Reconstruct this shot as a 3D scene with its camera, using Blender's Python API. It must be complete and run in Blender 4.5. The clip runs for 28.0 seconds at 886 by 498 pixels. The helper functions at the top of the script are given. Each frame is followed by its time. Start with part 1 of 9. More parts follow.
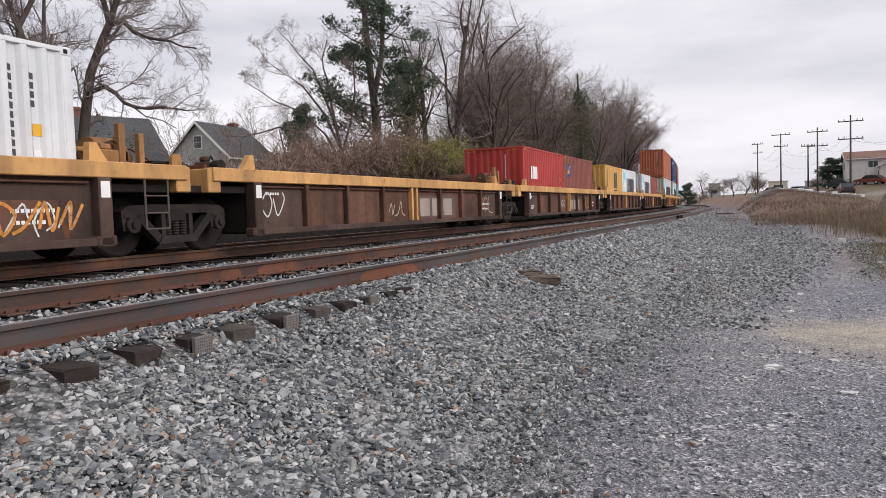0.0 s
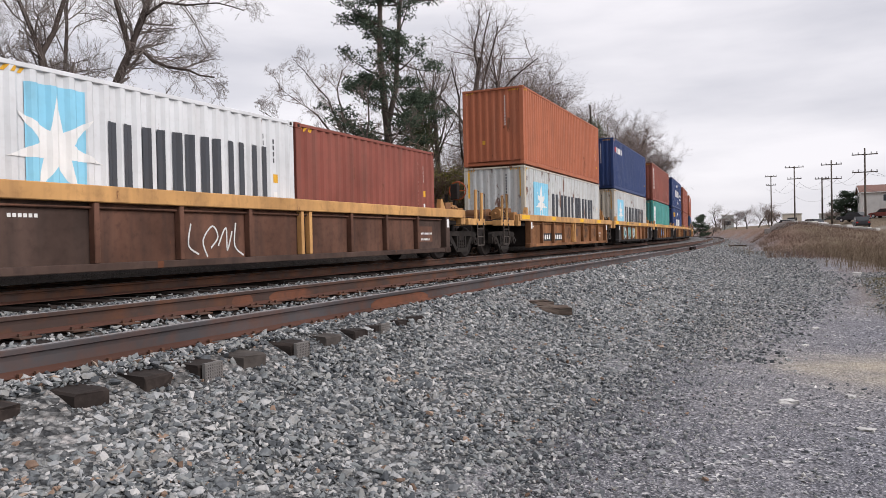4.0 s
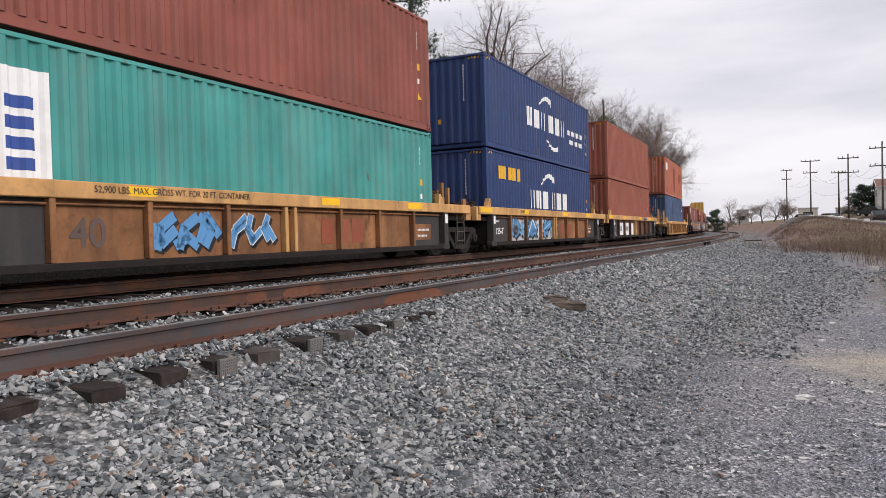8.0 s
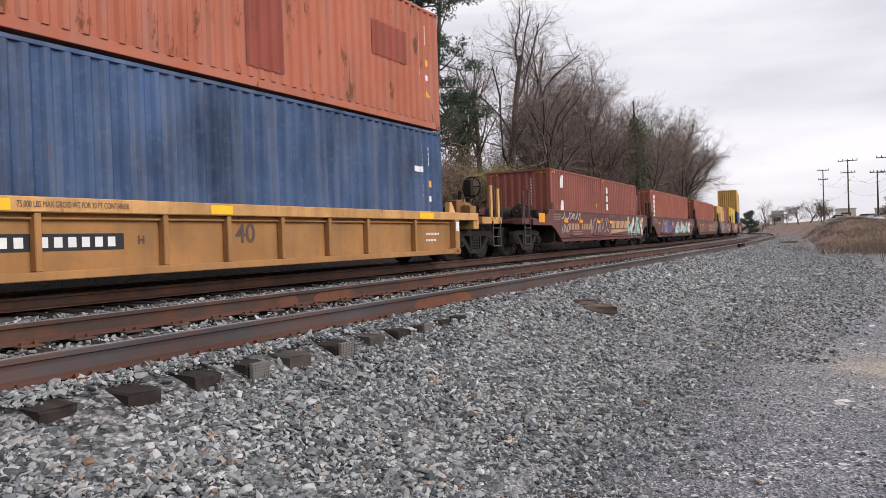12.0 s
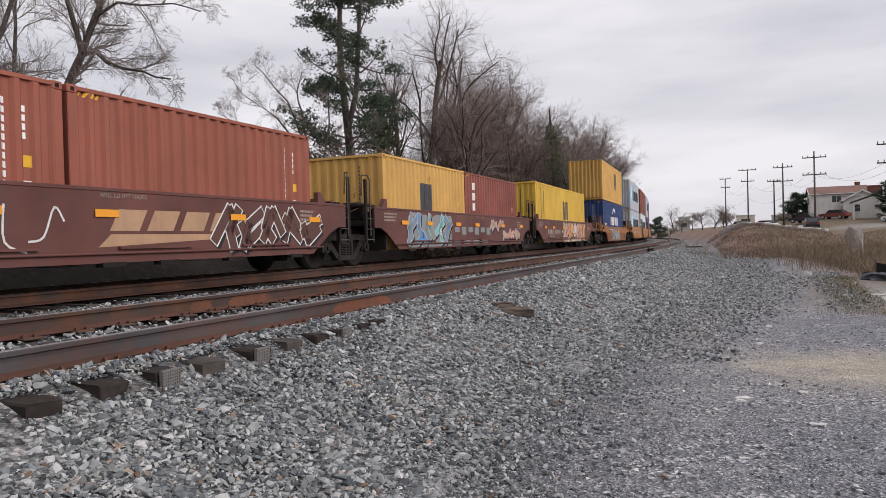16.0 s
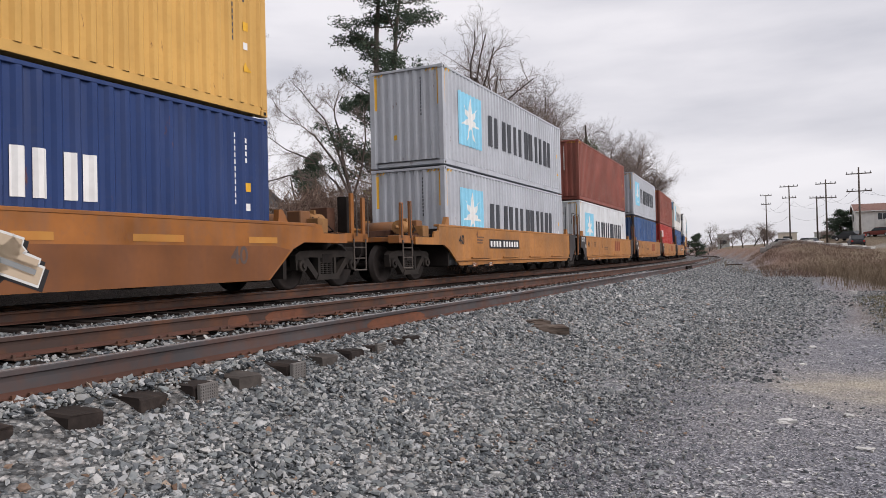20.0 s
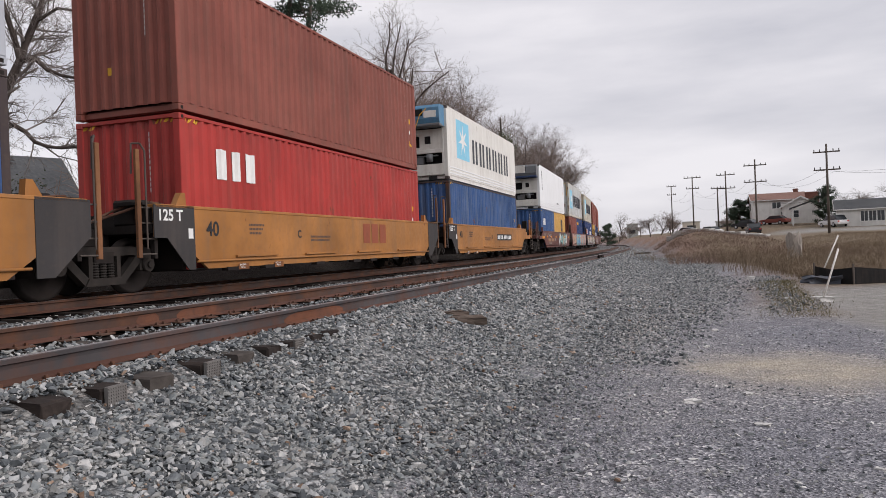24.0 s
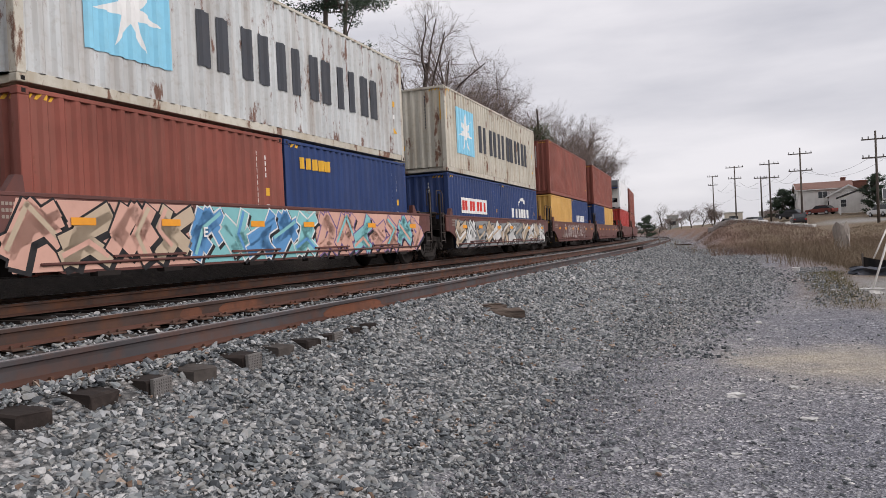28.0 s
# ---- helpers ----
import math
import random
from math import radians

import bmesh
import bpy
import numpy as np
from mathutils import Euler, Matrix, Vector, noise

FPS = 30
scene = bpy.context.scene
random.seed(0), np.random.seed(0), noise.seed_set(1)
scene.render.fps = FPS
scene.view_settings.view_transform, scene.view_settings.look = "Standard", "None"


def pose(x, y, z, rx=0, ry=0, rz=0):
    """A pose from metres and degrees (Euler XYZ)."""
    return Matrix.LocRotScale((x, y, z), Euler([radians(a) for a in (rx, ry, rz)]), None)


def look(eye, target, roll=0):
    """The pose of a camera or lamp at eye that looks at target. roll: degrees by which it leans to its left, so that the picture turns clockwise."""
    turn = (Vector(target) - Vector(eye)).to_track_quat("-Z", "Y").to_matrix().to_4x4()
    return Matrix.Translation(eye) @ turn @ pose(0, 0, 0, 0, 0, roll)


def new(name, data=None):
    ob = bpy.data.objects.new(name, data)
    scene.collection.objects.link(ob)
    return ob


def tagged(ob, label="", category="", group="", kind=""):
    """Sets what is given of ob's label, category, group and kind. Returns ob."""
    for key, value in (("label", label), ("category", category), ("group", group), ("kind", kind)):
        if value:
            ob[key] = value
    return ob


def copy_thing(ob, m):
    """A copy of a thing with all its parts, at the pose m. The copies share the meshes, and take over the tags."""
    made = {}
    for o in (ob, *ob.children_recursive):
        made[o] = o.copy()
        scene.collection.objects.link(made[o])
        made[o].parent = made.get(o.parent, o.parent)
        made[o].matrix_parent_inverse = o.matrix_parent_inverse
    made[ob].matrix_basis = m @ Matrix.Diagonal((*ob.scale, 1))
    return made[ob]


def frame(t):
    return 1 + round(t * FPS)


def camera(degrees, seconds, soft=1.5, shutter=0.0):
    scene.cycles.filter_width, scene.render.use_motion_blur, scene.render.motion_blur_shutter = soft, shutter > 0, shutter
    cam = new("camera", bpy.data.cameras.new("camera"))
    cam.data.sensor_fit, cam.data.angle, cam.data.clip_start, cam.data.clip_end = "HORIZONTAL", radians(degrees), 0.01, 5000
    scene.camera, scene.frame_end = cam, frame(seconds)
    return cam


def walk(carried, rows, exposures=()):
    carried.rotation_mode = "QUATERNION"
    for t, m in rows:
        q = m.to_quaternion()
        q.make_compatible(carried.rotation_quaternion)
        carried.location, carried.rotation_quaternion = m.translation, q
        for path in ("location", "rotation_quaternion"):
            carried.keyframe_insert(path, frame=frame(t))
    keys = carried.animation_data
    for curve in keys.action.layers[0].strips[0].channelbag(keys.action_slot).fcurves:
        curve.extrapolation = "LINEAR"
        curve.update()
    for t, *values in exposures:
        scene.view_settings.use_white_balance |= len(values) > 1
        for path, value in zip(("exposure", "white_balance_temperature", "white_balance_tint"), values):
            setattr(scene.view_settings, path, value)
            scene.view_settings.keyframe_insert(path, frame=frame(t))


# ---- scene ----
# ---------------------------------------------------------------- camera
cam = camera(63.58, 28.0, soft=0.6)
EYE = 1.5
TURNS = [
    (0.0, 86.909, 1.849, -1.938),
    (0.5, 88.338, 2.028, -1.643),
    (1.0, 89.180, 1.824, -1.938),
    (1.5, 89.331, 1.668, -1.363),
    (2.0, 89.406, 1.675, -0.759),
    (2.5, 89.545, 1.445, -0.892),
    (4.5, 88.823, 1.117, -0.900),
    (5.0, 88.275, 1.128, -0.404),
    (5.5, 88.325, 0.929, -0.253),
    (6.0, 88.531, 0.936, -0.239),
    (6.5, 88.341, 1.057, -0.127),
    (7.0, 88.429, 1.297, -0.217),
    (7.5, 88.967, 1.388, 0.051),
    (8.0, 88.942, 1.450, 0.038),
    (8.5, 89.503, 1.356, -0.236),
    (9.0, 88.732, 1.245, -0.316),
    (9.5, 89.004, 2.161, 0.061),
    (10.0, 88.634, 1.603, 0.386),
    (10.5, 89.195, 1.807, 0.219),
    (11.0, 89.184, 1.510, 1.047),
    (11.5, 89.054, 1.626, 1.859),
    (12.0, 89.314, 1.839, 2.404),
    (12.5, 89.424, 1.622, 2.402),
    (13.0, 89.551, 1.392, -0.310),
    (13.5, 89.879, 1.306, -2.653),
    (15.5, 89.559, 1.556, -3.746),
    (16.0, 89.407, 1.582, -4.048),
    (16.5, 89.202, 1.449, -3.822),
    (17.0, 88.785, 1.345, -3.660),
    (17.5, 88.615, 0.952, -3.037),
    (18.0, 88.368, 1.271, -2.556),
    (18.5, 88.136, 1.132, -2.314),
    (19.0, 88.104, 1.436, -2.127),
    (19.5, 88.709, 1.636, -1.852),
    (20.0, 90.801, 1.341, -1.261),
    (20.5, 91.422, 1.427, -1.255),
    (22.5, 89.519, 2.447, -3.655),
    (23.0, 89.079, 2.229, -5.124),
    (23.5, 89.417, 1.872, -6.899),
    (24.0, 89.988, 2.209, -7.822),
    (24.5, 89.731, 2.316, -7.981),
    (25.0, 89.660, 2.282, -7.644),
    (25.5, 89.738, 2.348, -7.099),
    (26.0, 89.833, 2.406, -7.072),
    (26.5, 89.916, 2.242, -6.830),
    (27.0, 89.625, 2.504, -6.780),
    (27.5, 89.856, 2.615, -6.627),
    (28.0, 89.565, 2.626, -4.841),
]
walk(cam, [(t, pose(0, 0, EYE, rx, ry, rz)) for t, rx, ry, rz in TURNS], exposures=[(0.0, 0.08), (10.5, 0.08), (12.0, 0.15), (13.5, 0.12), (15.5, -0.05), (18.0, -0.04), (20.0, -0.03), (22.5, -0.06), (28.0, -0.09)])

# ---------------------------------------------------------------- light
SUN_EL, SUN_AZ = 30.0, 118.0
world = bpy.data.worlds.new("overcast_sky")
scene.world = world
world.use_nodes = True
wn, wl = world.node_tree.nodes, world.node_tree.links
wn.clear()
w_out = wn.new("ShaderNodeOutputWorld")
w_bg = wn.new("ShaderNodeBackground")
w_bg.inputs["Strength"].default_value = 1.0
w_sky = wn.new("ShaderNodeTexSky")
w_sky.sky_type = "NISHITA"
w_sky.sun_disc = False
w_sky.sun_elevation, w_sky.sun_rotation = radians(SUN_EL), radians(SUN_AZ)
w_dim = wn.new("ShaderNodeVectorMath")
w_dim.operation = "SCALE"
w_dim.inputs["Scale"].default_value = 0.10
wl.new(w_sky.outputs["Color"], w_dim.inputs[0])
w_co = wn.new("ShaderNodeTexCoord")
w_map = wn.new("ShaderNodeMapping")
w_map.inputs["Scale"].default_value = (1.0, 1.0, 4.5)
w_noise = wn.new("ShaderNodeTexNoise")
w_noise.inputs["Scale"].default_value = 1.9
w_noise.inputs["Detail"].default_value = 6.0
w_noise.inputs["Roughness"].default_value = 0.5
w_ramp = wn.new("ShaderNodeValToRGB")
w_ramp.color_ramp.elements[0].position, w_ramp.color_ramp.elements[1].position = 0.34, 0.62
w_ramp.color_ramp.elements[0].color = (0.64, 0.635, 0.70, 1)
w_ramp.color_ramp.elements[1].color = (0.95, 0.92, 0.965, 1)
w_mix = wn.new("ShaderNodeMixRGB")
w_mix.inputs["Fac"].default_value = 0.93
wl.new(w_co.outputs["Generated"], w_map.inputs["Vector"])
wl.new(w_map.outputs["Vector"], w_noise.inputs["Vector"])
wl.new(w_noise.outputs["Fac"], w_ramp.inputs["Fac"])
wl.new(w_dim.outputs["Vector"], w_mix.inputs["Color1"])
wl.new(w_ramp.outputs["Color"], w_mix.inputs["Color2"])
wl.new(w_mix.outputs["Color"], w_bg.inputs["Color"])
wl.new(w_bg.outputs["Background"], w_out.inputs["Surface"])
sun = new("sun", bpy.data.lights.new("sun", "SUN"))
sun.data.energy, sun.data.angle, sun.data.color = 2.5, radians(40), (1.0, 0.935, 0.94)
_az, _el = radians(SUN_AZ), radians(SUN_EL)
sun.matrix_world = look((60 * math.sin(_az) * math.cos(_el), 60 * math.cos(_az) * math.cos(_el), 60 * math.sin(_el)), (0, 0, 0))

# ---------------------------------------------------------------- materials
MATS = {}


def _ramp(nt, fac, stops):
    r = nt.nodes.new("ShaderNodeValToRGB")
    el = r.color_ramp.elements
    while len(el) < len(stops):
        el.new(0.5)
    for e, (p, c) in zip(el, stops):
        e.position, e.color = p, (*c[:3], 1)
    nt.links.new(fac, r.inputs["Fac"])
    return r.outputs["Color"]


def _noise(nt, co, scale, detail=4.0, stretch=(1, 1, 1), rough=0.55):
    m = nt.nodes.new("ShaderNodeMapping")
    m.inputs["Scale"].default_value = stretch
    n = nt.nodes.new("ShaderNodeTexNoise")
    n.inputs["Scale"].default_value, n.inputs["Detail"].default_value = scale, detail
    n.inputs["Roughness"].default_value = rough
    nt.links.new(co, m.inputs["Vector"])
    nt.links.new(m.outputs["Vector"], n.inputs["Vector"])
    return n.outputs["Fac"]


def _mix(nt, fac, a, b, mode="MIX"):
    m = nt.nodes.new("ShaderNodeMixRGB")
    m.blend_type = mode
    for sock, v in (("Fac", fac), ("Color1", a), ("Color2", b)):
        if isinstance(v, (int, float)):
            m.inputs[sock].default_value = v
        elif isinstance(v, tuple):
            m.inputs[sock].default_value = (*v[:3], 1)
        else:
            nt.links.new(v, m.inputs[sock])
    return m.outputs["Color"]


def start(name):
    m = bpy.data.materials.new(name)
    m.use_nodes = True
    nt = m.node_tree
    bsdf = nt.nodes["Principled BSDF"]
    return m, nt, bsdf


def coords(nt, world_space=False):
    """Object coordinates, shifted from object to object; or the world's, for the ground."""
    if world_space:
        return nt.nodes.new("ShaderNodeNewGeometry").outputs["Position"]
    c = nt.nodes.new("ShaderNodeTexCoord").outputs["Object"]
    info = nt.nodes.new("ShaderNodeObjectInfo").outputs["Random"]
    mul = nt.nodes.new("ShaderNodeMath")
    mul.operation = "MULTIPLY"
    mul.inputs[1].default_value = 37.0
    nt.links.new(info, mul.inputs[0])
    add = nt.nodes.new("ShaderNodeVectorMath")
    nt.links.new(c, add.inputs[0])
    nt.links.new(mul.outputs[0], add.inputs[1])
    return add.outputs["Vector"]


def bump(nt, bsdf, height, strength=0.3, distance=0.01):
    b = nt.nodes.new("ShaderNodeBump")
    b.inputs["Strength"].default_value, b.inputs["Distance"].default_value = strength, distance
    nt.links.new(height, b.inputs["Height"])
    nt.links.new(b.outputs["Normal"], bsdf.inputs["Normal"])


def paint(name, base, rough=0.5, metal=0.0, dirt=(0.12, 0.09, 0.07), dirty=0.35, rust=0.0, var=0.12, scale=1.0, streak=True, world_space=False, gloss=0.2):
    """Weathered paint: blotches, streaks that run down, grime and specks of rust."""
    if name in MATS:
        return MATS[name]
    m, nt, bsdf = start(name)
    co = coords(nt, world_space)
    n1 = _noise(nt, co, 0.7 * scale, 5)
    n2 = _noise(nt, co, 9.0 * scale, 6)
    n3 = _noise(nt, co, 3.2 * scale, 5, (1, 1, 0.09) if streak else (1, 1, 1))
    dark = tuple(c * (1 - var) for c in base)
    light = tuple(min(1.0, c * (1 + var) + 0.01 * var) for c in base)
    col = _ramp(nt, n1, ((0.3, dark), (0.7, light)))
    grime = _ramp(nt, n3, ((0.45, (0, 0, 0)), (0.75, (dirty,) * 3)))
    col = _mix(nt, grime, col, dirt)
    fine = _ramp(nt, n2, ((0.52, (0, 0, 0)), (0.72, (dirty * 0.5,) * 3)))
    col = _mix(nt, fine, col, dirt)
    if rust:
        n4 = _noise(nt, co, 2.3 * scale, 8, (1, 1, 0.35), 0.7)
        spots = _ramp(nt, n4, ((0.66 - 0.12 * rust, (0, 0, 0)), (0.70 - 0.10 * rust, (0.9, 0.9, 0.9))))
        col = _mix(nt, spots, col, (0.13, 0.05, 0.025))
    nt.links.new(col, bsdf.inputs["Base Color"])
    rr = _ramp(nt, n2, ((0.2, (rough - 0.08,) * 3), (0.8, (min(1, rough + 0.2),) * 3)))
    nt.links.new(rr, bsdf.inputs["Roughness"])
    bsdf.inputs["Metallic"].default_value = metal
    bsdf.inputs["Specular IOR Level"].default_value = gloss
    bump(nt, bsdf, n2, 0.15, 0.004)
    MATS[name] = m
    return m


def rough_stuff(name, stops, scale, rough=0.9, bumpy=0.4, dist=0.01, world_space=False, scale2=None, island=0.0, stretch=(1, 1, 1)):
    """Earth, bark, gravel: a ramp over noise at two scales, with relief; island: how much loose pieces differ."""
    if name in MATS:
        return MATS[name]
    m, nt, bsdf = start(name)
    co = coords(nt, world_space)
    n1 = _noise(nt, co, scale, 8, stretch)
    n2 = _noise(nt, co, scale2 or scale * 0.09, 4, stretch)
    add = nt.nodes.new("ShaderNodeMath")
    add.operation = "MULTIPLY_ADD"
    nt.links.new(n1, add.inputs[0])
    add.inputs[1].default_value = 0.6
    half = nt.nodes.new("ShaderNodeMath")
    half.operation = "MULTIPLY"
    half.inputs[1].default_value = 0.4
    nt.links.new(n2, half.inputs[0])
    nt.links.new(half.outputs[0], add.inputs[2])
    fac = add.outputs[0]
    if island:
        g = nt.nodes.new("ShaderNodeNewGeometry")
        k = nt.nodes.new("ShaderNodeMath")
        k.operation = "MULTIPLY_ADD"
        nt.links.new(g.outputs["Random Per Island"], k.inputs[0])
        k.inputs[1].default_value = island
        nt.links.new(fac, k.inputs[2])
        k2 = nt.nodes.new("ShaderNodeMath")
        k2.operation = "SUBTRACT"
        nt.links.new(k.outputs[0], k2.inputs[0])
        k2.inputs[1].default_value = island / 2
        fac = k2.outputs[0]
    nt.links.new(_ramp(nt, fac, stops), bsdf.inputs["Base Color"])
    bsdf.inputs["Roughness"].default_value = rough
    bsdf.inputs["Specular IOR Level"].default_value = 0.2
    bump(nt, bsdf, n1, bumpy, dist)
    MATS[name] = m
    return m


def flat(name, base, rough=0.6, metal=0.0):
    """Small plain things: decals, bolts, glass beads."""
    return paint(name, base, rough, metal, dirty=0.12, var=0.06, streak=False)


# ---------------------------------------------------------------- mesh helpers
def part(name, bm, material, parent=None, label=""):
    me = bpy.data.meshes.new(name)
    bm.to_mesh(me)
    bm.free()
    ob = new(name, me)
    if material:
        me.materials.append(material)
    ob.parent = parent
    if label:
        ob["label"] = label
    return ob


def raw(name, verts, faces, material, parent=None, label="", smooth=False):
    me = bpy.data.meshes.new(name)
    me.from_pydata([tuple(v) for v in verts], [], [tuple(f) for f in faces])
    me.update()
    if smooth:
        me.polygons.foreach_set("use_smooth", [True] * len(me.polygons))
    ob = new(name, me)
    if material:
        me.materials.append(material)
    ob.parent = parent
    if label:
        ob["label"] = label
    return ob


def thing(name, label, category, group="", kind="", at=None):
    ob = new(name)
    ob.empty_display_size = 0.3
    tagged(ob, label, category, group, kind)
    if at is not None:
        ob.matrix_world = at
    return ob


def box(bm, x0, x1, y0, y1, z0, z1, bevel=0.0):
    vs = [bm.verts.new(c) for c in ((x0, y0, z0), (x1, y0, z0), (x1, y1, z0), (x0, y1, z0), (x0, y0, z1), (x1, y0, z1), (x1, y1, z1), (x0, y1, z1))]
    fs = [bm.faces.new([vs[i] for i in f]) for f in ((3, 2, 1, 0), (4, 5, 6, 7), (0, 1, 5, 4), (1, 2, 6, 5), (2, 3, 7, 6), (3, 0, 4, 7))]
    if bevel:
        es = list({e for f in fs for e in f.edges})
        bmesh.ops.bevel(bm, geom=es, offset=bevel, segments=1, affect="EDGES")
    return bm


def boxes(*specs, bevel=0.0):
    bm = bmesh.new()
    for s in specs:
        box(bm, *s, bevel=bevel)
    return bm


def tube(bm, a, b, r, n=8, r2=None, caps=True):
    a, b = Vector(a), Vector(b)
    d = (b - a).normalized()
    u = d.orthogonal().normalized()
    v = d.cross(u)
    r2 = r if r2 is None else r2
    rings = []
    for p, q in ((a, r), (b, r2)):
        rings.append([bm.verts.new(p + q * (u * math.cos(2 * math.pi * i / n) + v * math.sin(2 * math.pi * i / n))) for i in range(n)])
    for i in range(n):
        f = bm.faces.new((rings[0][i], rings[0][(i + 1) % n], rings[1][(i + 1) % n], rings[1][i]))
        f.smooth = n > 6
    if caps:
        bm.faces.new(rings[0][::-1])
        bm.faces.new(rings[1])
    return bm


def pipe(bm, pts, r, n=6):
    for a, b in zip(pts, pts[1:]):
        tube(bm, a, b, r, n)
    return bm


def prism(bm, outline, x0, x1):
    """A plate: an outline of (y, z) points, from x0 to x1."""
    a = [bm.verts.new((x0, y, z)) for y, z in outline]
    b = [bm.verts.new((x1, y, z)) for y, z in outline]
    n = len(outline)
    bm.faces.new(a[::-1])
    bm.faces.new(b)
    for i in range(n):
        bm.faces.new((a[i], a[(i + 1) % n], b[(i + 1) % n], b[i]))
    bmesh.ops.recalc_face_normals(bm, faces=bm.faces[:])
    return bm


# ---------------------------------------------------------------- the line of the tracks
TH0, OFF0, K0, K1 = radians(26.508), 4.1434, 0.00065058, 0.001046
RAIL_Z, NEAR_RAIL_Z = 0.941, 0.883
TRAIN_OFF = -5.692
NEAR_OFF = -0.7525
_S = np.arange(-140.0, 640.0, 0.5)
_ds = _S - 25.0
_A = TH0 - K0 * np.minimum(_ds, 0) - K1 * np.maximum(_ds, 0)
_hx, _hy = np.sin(_A), np.cos(_A)
_X = np.concatenate([[0], np.cumsum((_hx[1:] + _hx[:-1]) / 4)])
_Y = np.concatenate([[0], np.cumsum((_hy[1:] + _hy[:-1]) / 4)])
_i = int((25 + 140) / 0.5)
_X += 25 * math.sin(TH0) - OFF0 * math.cos(TH0) - _X[_i]
_Y += 25 * math.cos(TH0) + OFF0 * math.sin(TH0) - _Y[_i]


def heading(s):
    return float(np.interp(s, _S, _A))


def on_track(s, off=0.0):
    """The place s metres along the line, off metres to the right of the nearest rail."""
    a = heading(s)
    return float(np.interp(s, _S, _X)) + off * math.cos(a), float(np.interp(s, _S, _Y)) - off * math.sin(a)


def track_coords(x, y):
    """Arrays: how far along the line, and how far to the right of the nearest rail, each place lies."""
    x, y = np.asarray(x, float), np.asarray(y, float)
    step = slice(0, None, 4)
    sx, sy, ss, sa = _X[step], _Y[step], _S[step], _A[step]
    keep = ss < 330
    sx, sy, ss, sa = sx[keep], sy[keep], ss[keep], sa[keep]
    out_s, out_o = np.empty(x.shape), np.empty(x.shape)
    fx, fy, fs, fo = x.ravel(), y.ravel(), out_s.ravel(), out_o.ravel()
    for i in range(0, fx.size, 4000):
        px, py = fx[i : i + 4000, None], fy[i : i + 4000, None]
        k = np.argmin((px - sx) ** 2 + (py - sy) ** 2, 1)
        dx, dy = fx[i : i + 4000] - sx[k], fy[i : i + 4000] - sy[k]
        fs[i : i + 4000] = ss[k] + dx * np.sin(sa[k]) + dy * np.cos(sa[k])
        fo[i : i + 4000] = dx * np.cos(sa[k]) - dy * np.sin(sa[k])
    return fs.reshape(x.shape), fo.reshape(x.shape)


V0, V1, V2 = 13.197, -0.005998, 0.0012014


def run(t):
    """Metres that the train has gone at t seconds."""
    return V0 * t + V1 * t * t / 2 + V2 * t**3 / 3


def train_pose(u, t, half):
    """Where a vehicle that has its middle u metres along the train stands at t seconds."""
    s = u - run(t)
    (ax, ay), (bx, by) = on_track(s - half, TRAIN_OFF), on_track(s + half, TRAIN_OFF)
    a = math.atan2(bx - ax, by - ay)
    return pose((ax + bx) / 2, (ay + by) / 2, RAIL_Z, 0, 0, -math.degrees(a))


def ease(x, a, b):
    k = np.clip((np.asarray(x, float) - a) / (b - a), 0, 1)
    return k * k * (3 - 2 * k)


BANK_O = [-9.0, -7.8, -7.0, -3.0, -1.4, -0.2, 0.05, 0.30, 0.45, 0.62, 0.85, 1.3, 2.0, 2.6]
BANK_Z = [0.20, 0.55, 0.69, 0.69, 0.705, 0.675, 0.66, 0.675, 0.645, 0.55, 0.455, 0.30, 0.10, 0.0]


def bank(o, s):
    """The height of the ballast across the line; it covers the ties' ends farther off."""
    return np.interp(o, BANK_O, BANK_Z) + 0.085 * ease(s, 4.8, 8.0) * np.exp(-(((o - 0.62) / 0.32) ** 2))


def ground_z(x, y):
    """The height of the ground: the ballast bank, the gravel road, the rise to the street and the hill behind the line."""
    s, o = track_coords(x, y)
    x, y = np.asarray(x, float), np.asarray(y, float)
    z = bank(o, s)
    # The first rise is a bank added to close the view under the cars.
    hill = 1.45 * ease(-o, 7.7, 10.2) + 1.95 * ease(-o, 12, 46) + 2.5 * ease(-o, 46, 130)
    z = z + hill
    far = np.hypot(x, y)
    street = (1.6 * ease(far, 26, 92) + 2.2 * ease(far, 88, 145)) * ease(o, 7.5, 22)
    mound = 2.5 * ease(s, 60, 97) * ease(o, 2.8, 7.5) * (1 - 0.34 * ease(o, 8, 15))
    z = z + np.maximum(street, mound)
    berm = ease(x - 0.59 * y, 0.2, 0.9) * (1 - ease(x - 0.59 * y, 1.3, 1.9)) * ease(y, 11.0, 13.5) * (1 - ease(y, 19, 22))
    lot = ease(x - 0.59 * y, 1.4, 2.2) * (1 - ease(y, 18.0, 20.5)) * ease(x, 7.5, 8.6)
    z = z - 0.08 * lot + 0.10 * berm
    return z


